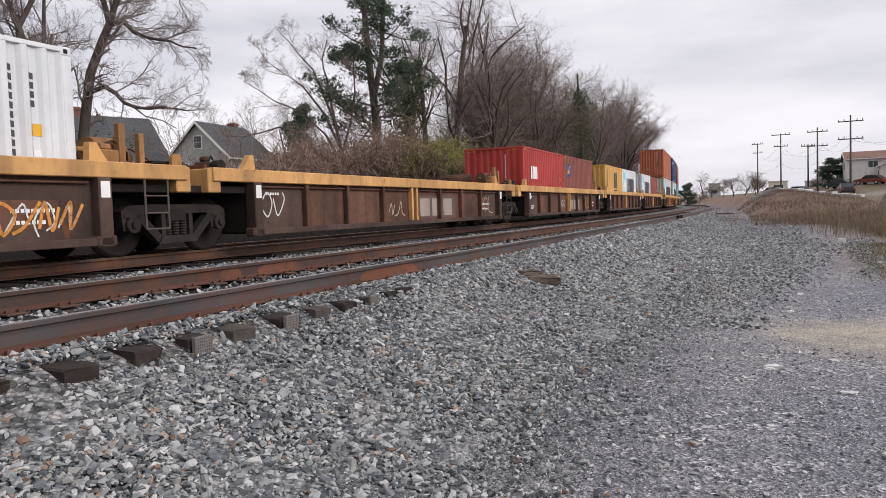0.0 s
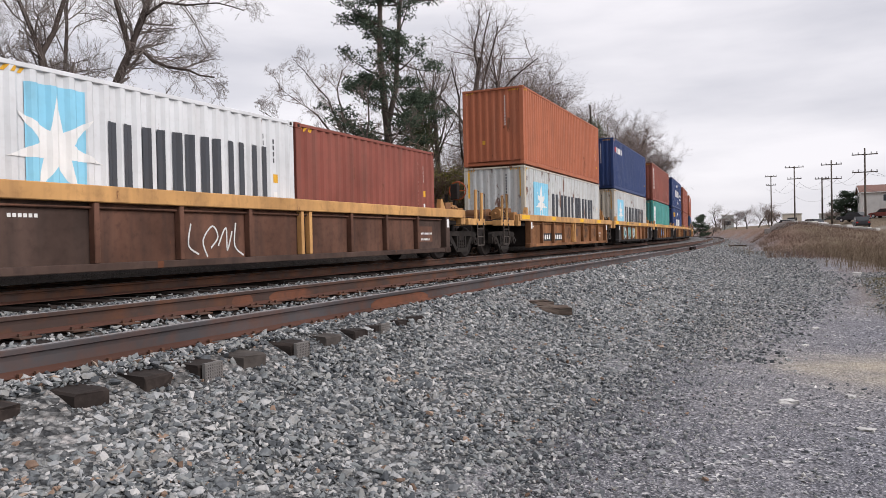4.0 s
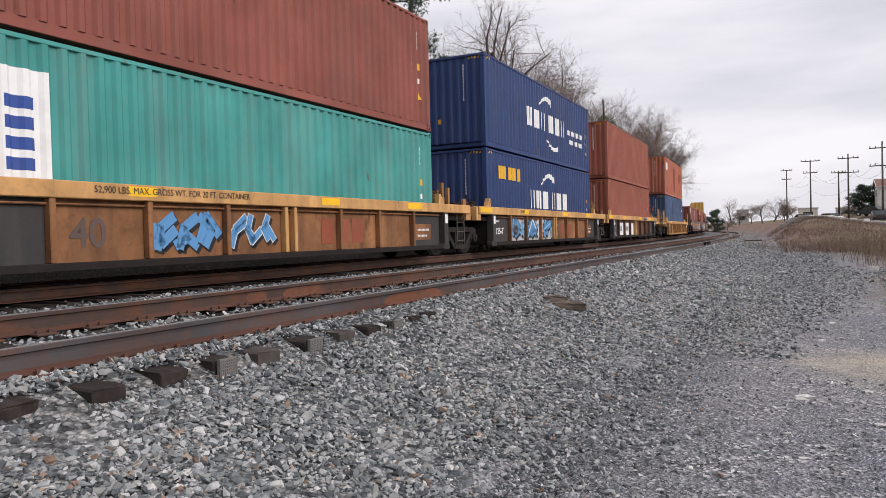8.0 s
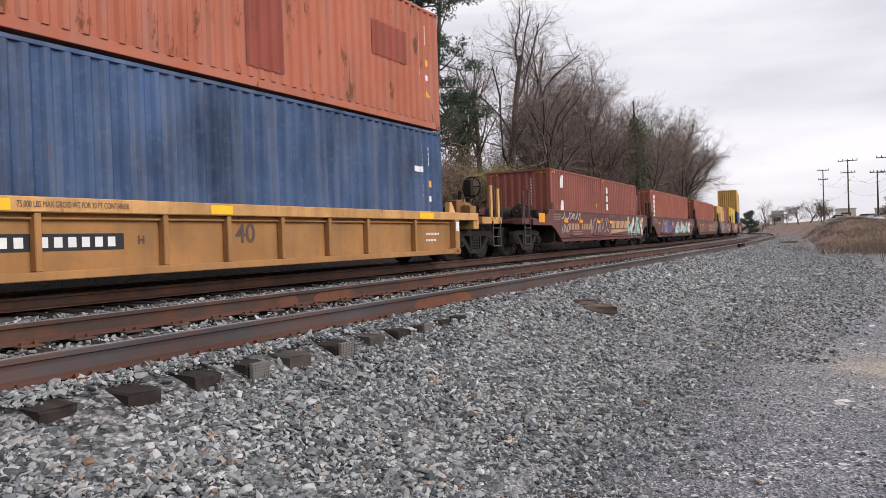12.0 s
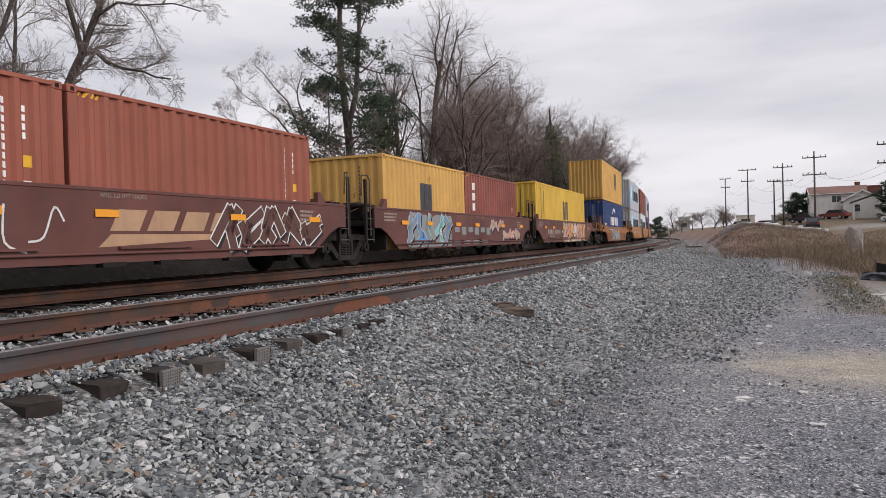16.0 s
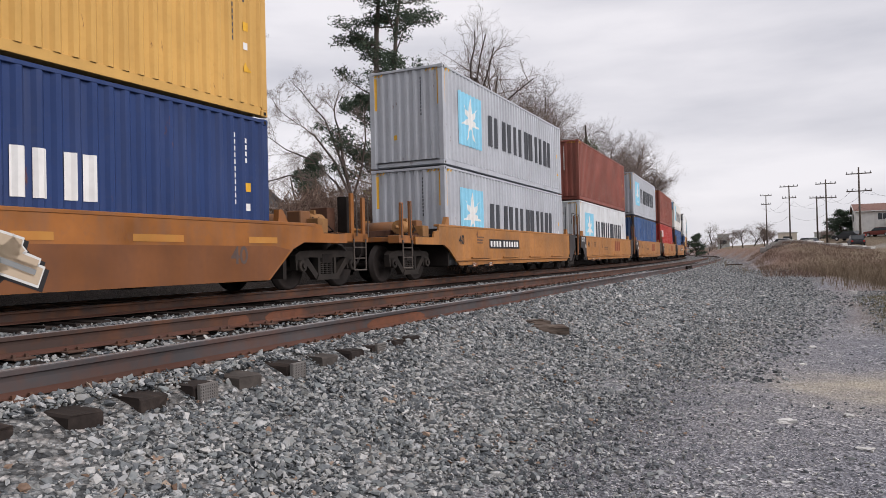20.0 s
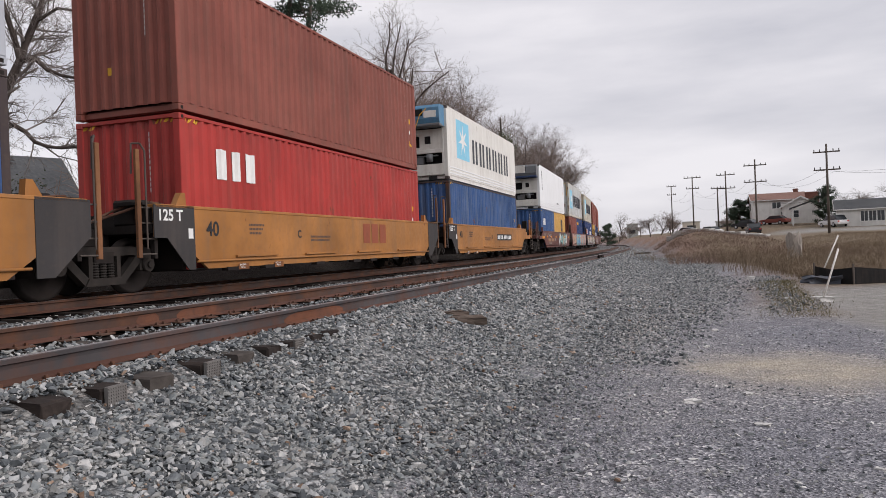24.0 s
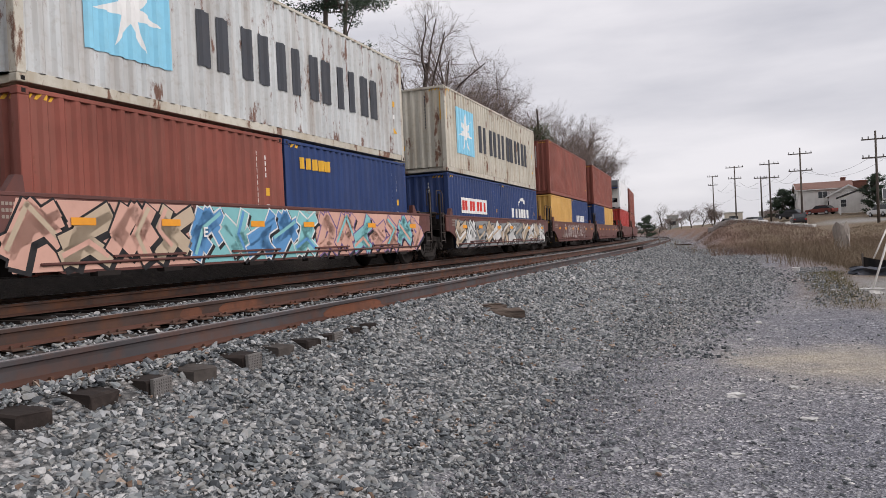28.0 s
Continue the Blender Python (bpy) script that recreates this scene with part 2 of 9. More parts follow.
# ---------------------------------------------------------------- ground
def ground_material():
    m, nt, bsdf = start("earth_and_gravel")
    co = coords(nt, True)

    def att(name):
        a = nt.nodes.new("ShaderNodeAttribute")
        a.attribute_name = name
        return a.outputs["Fac"]

    vor = nt.nodes.new("ShaderNodeTexVoronoi")
    vor.inputs["Scale"].default_value = 38.0
    nt.links.new(co, vor.inputs["Vector"])
    vor2 = nt.nodes.new("ShaderNodeTexVoronoi")
    vor2.inputs["Scale"].default_value = 95.0
    nt.links.new(co, vor2.inputs["Vector"])
    cell = nt.nodes.new("ShaderNodeSeparateColor")
    nt.links.new(vor.outputs["Color"], cell.inputs["Color"])
    cell2 = nt.nodes.new("ShaderNodeSeparateColor")
    nt.links.new(vor2.outputs["Color"], cell2.inputs["Color"])
    stone = _ramp(nt, cell.outputs[0], ((0.0, (0.08, 0.081, 0.088)), (0.45, (0.235, 0.236, 0.25)), (0.8, (0.38, 0.38, 0.395)), (0.93, (0.66, 0.65, 0.64))))
    fine = _ramp(nt, cell2.outputs[0], ((0.0, (0.10, 0.102, 0.113)), (0.6, (0.24, 0.242, 0.262)), (0.9, (0.37, 0.37, 0.385)), (0.96, (0.68, 0.67, 0.66))))
    n_big = _noise(nt, co, 0.35, 5)
    n_mid = _noise(nt, co, 1.6, 6)
    patch = _ramp(nt, n_mid, ((0.42, (0, 0, 0)), (0.6, (1, 1, 1))))
    road = _mix(nt, patch, fine, stone)
    damp = _ramp(nt, n_big, ((0.3, (0.72, 0.73, 0.79)), (0.7, (1.12, 1.08, 1.04))))
    road = _mix(nt, 0.8, road, damp, "MULTIPLY")
    n_fine = _noise(nt, co, 30, 8)
    sand = _ramp(nt, n_fine, ((0.3, (0.32, 0.28, 0.22)), (0.5, (0.45, 0.40, 0.32)), (0.7, (0.55, 0.50, 0.41))))
    sand_edge = nt.nodes.new("ShaderNodeMath")
    sand_edge.operation = "MULTIPLY_ADD"
    nt.links.new(n_mid, sand_edge.inputs[0])
    sand_edge.inputs[1].default_value = 0.9
    nt.links.new(att("sand"), sand_edge.inputs[2])
    sub = nt.nodes.new("ShaderNodeMath")
    sub.operation = "SUBTRACT"
    sub.use_clamp = True
    nt.links.new(sand_edge.outputs[0], sub.inputs[0])
    sub.inputs[1].default_value = 0.62
    col = _mix(nt, sub.outputs[0], road, sand)
    n_dirt = _noise(nt, co, 2.2, 8)
    dirt = _ramp(nt, n_dirt, ((0.3, (0.15, 0.095, 0.07)), (0.55, (0.25, 0.165, 0.125)), (0.75, (0.33, 0.25, 0.195))))
    col = _mix(nt, att("dirt"), col, dirt)
    grass = _ramp(nt, _noise(nt, co, 5.0, 8), ((0.3, (0.10, 0.073, 0.05)), (0.5, (0.20, 0.152, 0.105)), (0.7, (0.31, 0.245, 0.175))))
    green = _ramp(nt, n_big, ((0.52, (0, 0, 0)), (0.7, (0.35, 0.35, 0.35))))
    grass = _mix(nt, green, grass, (0.10, 0.115, 0.05))
    col = _mix(nt, att("grass"), col, grass)
    paved = _ramp(nt, _noise(nt, co, 3.0, 8), ((0.3, (0.24, 0.23, 0.21)), (0.7, (0.34, 0.33, 0.31))))
    col = _mix(nt, att("paved"), col, paved)
    vor3 = nt.nodes.new("ShaderNodeTexVoronoi")
    vor3.inputs["Scale"].default_value = 23.0
    nt.links.new(co, vor3.inputs["Vector"])
    cell3 = nt.nodes.new("ShaderNodeSeparateColor")
    nt.links.new(vor3.outputs["Color"], cell3.inputs["Color"])
    bal = _ramp(nt, cell3.outputs[0], ((0.0, (0.06, 0.065, 0.07)), (0.4, (0.20, 0.212, 0.217)), (0.8, (0.34, 0.352, 0.352)), (0.97, (0.50, 0.49, 0.48))))
    tint = _ramp(nt, _noise(nt, co, 0.5, 5), ((0.4, (1, 1, 1)), (0.68, (0.95, 0.82, 0.72))))
    bal = _mix(nt, 0.55, bal, tint, "MULTIPLY")
    # Shade between the stones, put into the colour towards each cell's edge.
    gap_shade = _ramp(nt, vor3.outputs["Distance"], ((0.25, (1, 1, 1)), (0.7, (0.45, 0.45, 0.45))))
    bal = _mix(nt, 1.0, bal, gap_shade, "MULTIPLY")
    edge = nt.nodes.new("ShaderNodeMath")
    edge.operation = "MULTIPLY_ADD"
    nt.links.new(_noise(nt, co, 2.4, 7), edge.inputs[0])
    edge.inputs[1].default_value = 1.5
    nt.links.new(att("bank"), edge.inputs[2])
    cut = nt.nodes.new("ShaderNodeMath")
    cut.operation = "MULTIPLY_ADD"
    cut.use_clamp = True
    nt.links.new(edge.outputs[0], cut.inputs[0])
    cut.inputs[1].default_value = 2.5
    cut.inputs[2].default_value = -2.7
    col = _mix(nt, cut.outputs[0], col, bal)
    mottle = _ramp(nt, _noise(nt, co, 5.5, 12, rough=0.82), ((0.34, (0.62, 0.62, 0.63)), (0.5, (1.0, 1.0, 1.0)), (0.66, (1.32, 1.3, 1.28))))
    col = _mix(nt, 0.85, col, mottle, "MULTIPLY")
    # Oily grime with the cars' shade put into the near-black colour.
    oil_and_shade = _ramp(nt, _noise(nt, co, 6.0, 8), ((0.3, (0.010, 0.008, 0.007)), (0.6, (0.024, 0.019, 0.016)), (0.8, (0.05, 0.04, 0.033))))
    col = _mix(nt, att("oil_and_shade"), col, oil_and_shade)
    nt.links.new(col, bsdf.inputs["Base Color"])
    bsdf.inputs["Roughness"].default_value = 0.92
    bsdf.inputs["Specular IOR Level"].default_value = 0.2
    hsum = nt.nodes.new("ShaderNodeMath")
    nt.links.new(vor.outputs["Distance"], hsum.inputs[0])
    nt.links.new(n_fine, hsum.inputs[1])
    bump(nt, bsdf, hsum.outputs[0], 0.9, 0.03)
    return m


def spread(lo, hi, n, power):
    """Steps that are fine near nought and coarse far off."""
    k = np.linspace(-1, 1, n)
    v = np.sign(k) * np.abs(k) ** power
    return np.where(v < 0, -v * lo, v * hi)


def sheet(name, X, Y, Z, material, atts):
    ny, nx = X.shape
    me = bpy.data.meshes.new(name)
    idx = np.arange(nx * ny).reshape(ny, nx)
    faces = np.stack([idx[:-1, :-1], idx[:-1, 1:], idx[1:, 1:], idx[1:, :-1]], -1).reshape(-1, 4)
    me.from_pydata(np.stack([X, Y, Z], -1).reshape(-1, 3).tolist(), [], faces.tolist())
    me.polygons.foreach_set("use_smooth", [True] * len(faces))
    for key, v in atts.items():
        a = me.attributes.new(key, "FLOAT", "POINT")
        a.data.foreach_set("value", np.clip(v, 0, 1).ravel().astype(np.float32))
    me.materials.append(material)
    return new(name, me)


GROUND = ground_material()


def zones(x, y):
    s, o = track_coords(x, y)
    wob = np.array([noise.noise(Vector((a * 0.35, b * 0.35, 3.0))) for a, b in zip(np.ravel(x), np.ravel(y))]).reshape(np.shape(x))
    far = np.hypot(x, y)
    fray = np.array([noise.noise(Vector((a * 1.3, b * 1.3, 9.0))) for a, b in zip(np.ravel(x), np.ravel(y))]).reshape(np.shape(x))
    edge = 6.0 + 0.035 * s + 1.1 * wob + 0.9 * fray - 2.6 * ease(s, 34, 62)
    grass = ease(o, edge, edge + 1.3) * ease(far, 13, 19) + ease(-o, 8.4, 9.6)
    dirt = np.maximum(ease(s, 52, 70) * ease(o, 2.6, 4.5) * (1 - ease(o, 9 + 3 * wob, 14 + 3 * wob)), 0.8 * ease(-o, 6.6, 8.0) * (1 - ease(-o, 9, 12)))
    bend = x - 0.59 * y + 0.25 * wob
    lot = ease(bend, 1.75, 1.95) * (1 - ease(y, 19.0, 19.3)) * ease(x, 8.2, 8.5)
    verge = ease(bend, 0.5, 1.0) * (1 - ease(bend, 1.7, 1.9)) * ease(y, 11.0, 13.0) * (1 - ease(y, 18, 24))
    street = ease(far, 96, 99) * (1 - ease(far, 107, 110)) * ease(o, 14, 22)
    sand = 1.3 * np.exp(-(((x - 5.1 + 0.25 * (y - 7.2)) / 1.35) ** 2 + ((y - 7.3) / 1.3) ** 2) ** 2)
    sand = sand + 0.8 * np.exp(-(((x - 5.0 - 0.55 * (y - 12)) / 0.55) ** 2 + ((y - 12) / 2.6) ** 2)) + 0.35 * ease(y, 12, 20) * ease(o, 3.0, 4.0) * (1 - ease(o, 5, 6.5))
    # Darkest under the train, where painted shade joins the oily dirt.
    oil_and_shade = 0.98 * ease(o, -13, -10.5) * (1 - ease(o, -5, -4.5)) + 0.5 * (1 - ease(o, -12, -11)) * (1 - ease(-o, 25, 40))
    dirt = np.maximum(dirt, 0.4 * ease(o, edge - 1.0, edge - 0.2) * (1 - ease(o, edge + 0.6, edge + 1.6)) * ease(far, 14, 19))
    dirt = np.maximum(dirt, 0.9 * ease(x - 0.59 * y, 2.2, 6) * ease(y, 19, 24) * (1 - ease(far, 50, 62)) * ease(wob, -0.25, 0.15))
    wide = 0.11 * np.clip(s - 9, 0, 30)
    return dict(oil_and_shade=oil_and_shade, bank=(1 - ease(o, 1.7 + wide, 3.4 + 1.2 * wide)) * (1 - ease(s, 46, 64) * ease(o, 2.2, 3.0)) * (1 - ease(-o, 8.0, 9.0)), grass=np.maximum(grass, 0.7 * verge) * (1 - lot), dirt=dirt, paved=np.maximum(lot, street), sand=sand * 0.8)


def build_ground():
    gx, gy = np.meshgrid(spread(-1800, 1800, 261, 3.6), spread(-700, 2400, 281, 3.4))
    z = ground_z(gx, gy)
    s, o = track_coords(gx, gy)
    bed = ease(o, -8.2, -7.6) * (1 - ease(o, 2.3, 2.7)) * (s < 300)
    z = z - 0.25 * bed
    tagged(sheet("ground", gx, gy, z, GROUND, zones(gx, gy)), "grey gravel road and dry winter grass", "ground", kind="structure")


def build_ballast():
    ss = np.concatenate([np.arange(-60, 0, 2.0), np.arange(0, 30, 0.25), np.arange(30, 270, 1.5)])
    oo = np.concatenate([[-8.4, -7.8, -7.2], np.arange(-6.9, -0.35, 0.35), np.arange(-0.3, 0.5, 0.1), np.arange(0.5, 2.75, 0.1)])
    S, O = np.meshgrid(ss, oo)
    a = np.interp(S, _S, _A)
    X, Y = np.interp(S, _S, _X) + O * np.cos(a), np.interp(S, _S, _Y) - O * np.sin(a)
    Z = bank(O, S) + 0.01
    Z = np.where(O <= -8.3, Z - 0.2, Z)
    Z = np.where(O >= 2.65, Z - 0.06, Z)
    Z += np.array([0.03 * noise.noise(Vector((p * 1.7, q * 1.7, 0))) for p, q in zip(X.ravel(), Y.ravel())]).reshape(X.shape)
    # The train's side of the bed carries grime and the cars' shade as colour.
    tagged(sheet("ballast_bed", X, Y, Z, GROUND, dict(bank=1 - ease(O, 1.7, 3.4), oil_and_shade=0.9 * (1 - ease(O, -4.9, -4.4)))), "bank of crushed grey ballast under the tracks", "ballast", kind="structure")


STONE = rough_stuff("broken_stone", ((0.05, (0.065, 0.072, 0.078)), (0.28, (0.135, 0.145, 0.152)), (0.48, (0.21, 0.227, 0.227)), (0.62, (0.255, 0.253, 0.238)), (0.82, (0.315, 0.325, 0.33)), (1.08, (0.48, 0.47, 0.45))), 30, 0.85, 0.5, 0.006, True, 0.8, island=0.95)
RUSTY_STONE = rough_stuff("rusty_stone", ((0.25, (0.13, 0.085, 0.06)), (0.6, (0.27, 0.19, 0.14)), (0.85, (0.36, 0.29, 0.23))), 30, 0.9, 0.5, 0.006, True, 0.8, island=0.6)
WHITE_STONE = rough_stuff("pale_stone", ((0.25, (0.42, 0.41, 0.39)), (0.7, (0.68, 0.67, 0.65))), 30, 0.8, 0.3, 0.005, True, 0.8, island=0.4)


def stone_shapes(rng, n):
    out = []
    for _ in range(n):
        bm = bmesh.new()
        for p in rng.normal(size=(10, 3)):
            bm.verts.new(p / np.linalg.norm(p) * rng.uniform(0.85, 1.1))
        hull = bmesh.ops.convex_hull(bm, input=bm.verts[:])
        bmesh.ops.delete(bm, geom=[g for g in hull["geom_interior"] if isinstance(g, bmesh.types.BMVert)], context="VERTS")
        bm.verts.index_update()
        pts = np.array([v.co[:] for v in bm.verts])
        faces = [[v.index for v in f.verts] for f in bm.faces]
        bm.free()
        pts *= np.array([1.05, rng.uniform(0.6, 0.92), rng.uniform(0.34, 0.62)])
        out.append((pts, np.array(faces)))
    return out


def stones(name, label, places, sizes, material, seed, sink=0.25):
    """Loose stones as one heap: places as rows of x, y, z."""
    rng = np.random.default_rng(seed)
    shapes = stone_shapes(rng, 26)
    V, F, n = [], [], 0
    for (x, y, z), r in zip(places, sizes):
        pts, faces = shapes[rng.integers(len(shapes))]
        e = Euler((rng.normal(0, 0.42), rng.normal(0, 0.42), rng.uniform(0, 6.28))).to_matrix()
        p = pts @ np.array(e).T * r
        V.append(p + (x, y, z + r * sink))
        F.append(faces + n)
        n += len(p)
    V, F = np.concatenate(V), np.concatenate(F)
    me = bpy.data.meshes.new(name)
    me.from_pydata(V.tolist(), [], F.tolist())
    me.materials.append(material)
    return tagged(new(name, me), label, "stones", kind="stuff")


def build_stones():
    rng = np.random.default_rng(5)

    def lay(n, s0, s1, o0, o1, grow=1.0):
        s = s0 + (s1 - s0) * rng.random(n) ** grow
        o = rng.uniform(o0, o1, n)
        a = np.interp(s, _S, _A)
        x, y = np.interp(s, _S, _X) + o * np.cos(a), np.interp(s, _S, _Y) - o * np.sin(a)
        return s, o, x, y

    s, o, x, y = lay(150000, 0.6, 26, 0.10, 4.6, 1.7)
    thin = rng.random(len(s)) < 1.1 - 1.08 * ease(o, 1.6, 4.2)
    thin &= (o > 0.62) | (rng.random(len(s)) < np.where(o < 0.40, 0.95, 0.25 + 0.7 * ease(s, 5, 7)))
    x, y, s, o = x[thin], y[thin], s[thin], o[thin]
    z = ground_z(x, y) + 0.010 + 0.03 * (o < 0.46) * rng.random(len(x))
    r = rng.lognormal(math.log(0.0190), 0.42, len(x)).clip(0.009, 0.05) * (1 - 0.35 * ease(o, 2.0, 3.6)) * (1 + 0.55 * ease(s, 7, 18))
    kind = rng.random(len(x))
    rusty = kind < 0.008 + 0.04 * (np.array([noise.noise(Vector((a * 0.9, b * 0.9, 0))) for a, b in zip(x, y)]) > 0.15)
    P = np.c_[x, y, z]
    stones("ballast_stones", "loose angular grey ballast stones on the bank", P[~rusty], r[~rusty], STONE, 1)
    stones("rusty_ballast_stones", "loose rust-stained brown ballast stones on the bank", P[rusty], r[rusty], RUSTY_STONE, 2)
    s, o, x, y = lay(24000, 9.0, 30, 2.4, 5.8, 1.2)
    ok = rng.random(len(s)) < 0.25 + 0.75 * ease(s, 9, 20) - 0.8 * ease(o, 3.4 + 0.04 * s, 5.0 + 0.04 * s)
    x, y = x[ok], y[ok]
    stones("strewn_ballast_stones", "grey ballast stones strewn over the road's edge", np.c_[x, y, ground_z(x, y)], rng.uniform(0.014, 0.046, len(x)), STONE, 10)
    s, o, x, y = lay(16000, -9.0, 0.7, 0.10, 3.2, 1.0)
    stones("outlying_ballast_stones", "loose grey ballast stones beside the camera", np.c_[x, y, ground_z(x, y) + 0.01], rng.lognormal(math.log(0.026), 0.35, len(x)).clip(0.012, 0.06), STONE, 9)
    s, o, x, y = lay(26000, 22, 62, 0.2, 5.5, 1.2)
    ok = rng.random(len(s)) < 1.05 - ease(o, 2.6 + 0.03 * s, 4.8 + 0.03 * s)
    x, y = x[ok], y[ok]
    stones("distant_ballast_stones", "loose grey ballast stones farther along the bank", np.c_[x, y, ground_z(x, y) + 0.01], rng.uniform(0.03, 0.065, len(x)), STONE, 8)
    s, o, x, y = lay(22000, 0.5, 34, -4.8, 0.10, 1.5)
    ok = (np.abs(o) > 0.09) & (np.abs(o + 1.505) > 0.09)
    P = np.c_[x, y, ground_z(x, y) + 0.012 + 0.02 * (o > -1.5)][ok]
    stones("track_ballast_stones", "ballast stones lying between the rails and ties", P, rng.lognormal(math.log(0.026), 0.3, ok.sum()).clip(0.012, 0.05), STONE, 3)
    y = rng.uniform(12.5, 25, 2600)
    x = 0.59 * y + rng.normal(0.75, 0.42, 2600)
    stones("verge_stones", "grey gravel heaped along the verge of the lot", np.c_[x, y, ground_z(x, y)], rng.lognormal(math.log(0.026), 0.45, 2600).clip(0.01, 0.09), STONE, 12)
    n = 30000
    far = 2.2 + 16 * rng.random(n) ** 1.6
    ang = rng.uniform(-0.62, 0.75, n)
    x, y = far * np.sin(ang), far * np.cos(ang)
    s, o = track_coords(x, y)
    ok = (o > 2.2) & (o < 7.0)
    ok &= (zones(x, y)["sand"] < 0.3 + 0.4 * rng.random(len(x)))
    x, y = x[ok], y[ok]
    P = np.c_[x, y, ground_z(x, y)]
    stones("road_gravel", "small loose grey gravel strewn over the road", P, rng.lognormal(math.log(0.0105), 0.45, len(P)).clip(0.004, 0.04), STONE, 4, 0.1)
    pick = rng.random(len(P)) < 0.02
    stones("pale_gravel", "scattered pale gravel stones on the road", P[pick] + (0.05, 0.03, 0), rng.uniform(0.014, 0.03, pick.sum()), WHITE_STONE, 6, 0.1)


# ---------------------------------------------------------------- tracks
RAIL_STEEL = paint("rail_steel", (0.068, 0.046, 0.039), 0.6, 0.3, (0.16, 0.065, 0.03), 0.75, var=0.3, scale=0.8, streak=False)
RAIL_TOP = paint("worn_rail_top", (0.30, 0.29, 0.29), 0.42, 0.7, (0.14, 0.09, 0.07), 0.5, var=0.2, streak=False)
RAIL_GREY = paint("grey_rail_web", (0.080, 0.074, 0.076), 0.5, 0.3, (0.13, 0.062, 0.042), 0.75, var=0.3, scale=0.8, streak=False)
RAIL_FOOT = paint("red_brown_rail_foot", (0.10, 0.046, 0.033), 0.75, 0.0, (0.07, 0.045, 0.035), 0.6, var=0.3, scale=0.8, streak=False)
FRESH_RUST = paint("fresh_orange_rust", (0.15, 0.062, 0.036), 0.8, 0.0, (0.075, 0.045, 0.036), 1.0, var=0.3, streak=False)
TIE_WOOD = rough_stuff("creosoted_wood", ((0.25, (0.012, 0.0095, 0.0085)), (0.55, (0.03, 0.023, 0.02)), (0.8, (0.085, 0.066, 0.056))), 14, 0.85, 0.6, 0.01, stretch=(0.15, 1, 1))
TIE_GREY = rough_stuff("weathered_tie_wood", ((0.25, (0.035, 0.03, 0.027)), (0.55, (0.075, 0.065, 0.058)), (0.8, (0.14, 0.125, 0.115))), 14, 0.9, 0.6, 0.01, stretch=(0.15, 1, 1))
NAIL_PLATE = paint("galvanised_nail_plate", (0.20, 0.19, 0.18), 0.6, 0.5, dirty=0.5, streak=False)
TIE_PLATE = paint("tie_plate_steel", (0.10, 0.06, 0.045), 0.8, 0.2, (0.17, 0.07, 0.035), 0.7, var=0.3, streak=False)
RAIL_HALF = [(0.0, 0.0), (0.076, 0.0), (0.076, 0.012), (0.012, 0.035), (0.009, 0.10), (0.012, 0.128), (0.036, 0.138), (0.036, 0.166), (0.026, 0.172), (0.0, 0.172)]


def sweep_rail(name, off, top, s0, s1, parent, web=None):
    """A rail along the line; its running surface is a part of its own."""
    prof = RAIL_HALF + [(-x, z) for x, z in RAIL_HALF[-2:0:-1]]
    ss = np.concatenate([np.arange(s0, 30, 1.0), np.arange(30, s1, 3.0)])
    V, F = [], []
    m = len(prof)
    for s in ss:
        a = heading(s)
        px, py = on_track(s, off)
        V += [(px + x * math.cos(a), py - x * math.sin(a), top - 0.172 + z) for x, z in prof]
    for i in range(len(ss) - 1):
        for j in range(m):
            k = (j + 1) % m
            F.append((i * m + j, i * m + k, (i + 1) * m + k, (i + 1) * m + j))
    rail = raw(name, V, F, web or RAIL_STEEL, parent)
    rail.data.materials.append(RAIL_FOOT)
    rail.data.polygons.foreach_set("material_index", [1 if i % m in (0, 1, 2, m - 3, m - 2, m - 1) else 0 for i in range(len(F))])
    V, F = [], []
    for s in ss:
        a = heading(s)
        px, py = on_track(s, off)
        V += [(px + x * math.cos(a), py - x * math.sin(a), top + z) for x, z in ((-0.03, -0.004), (-0.024, 0.002), (0.024, 0.002), (0.03, -0.004))]
    for i in range(len(ss) - 1):
        for j in range(3):
            F.append((i * 4 + j, i * 4 + j + 1, i * 4 + j + 5, i * 4 + j + 4))
    raw("running_surface", V, F, RAIL_TOP, rail, "worn shiny top of the rail")
    return rail


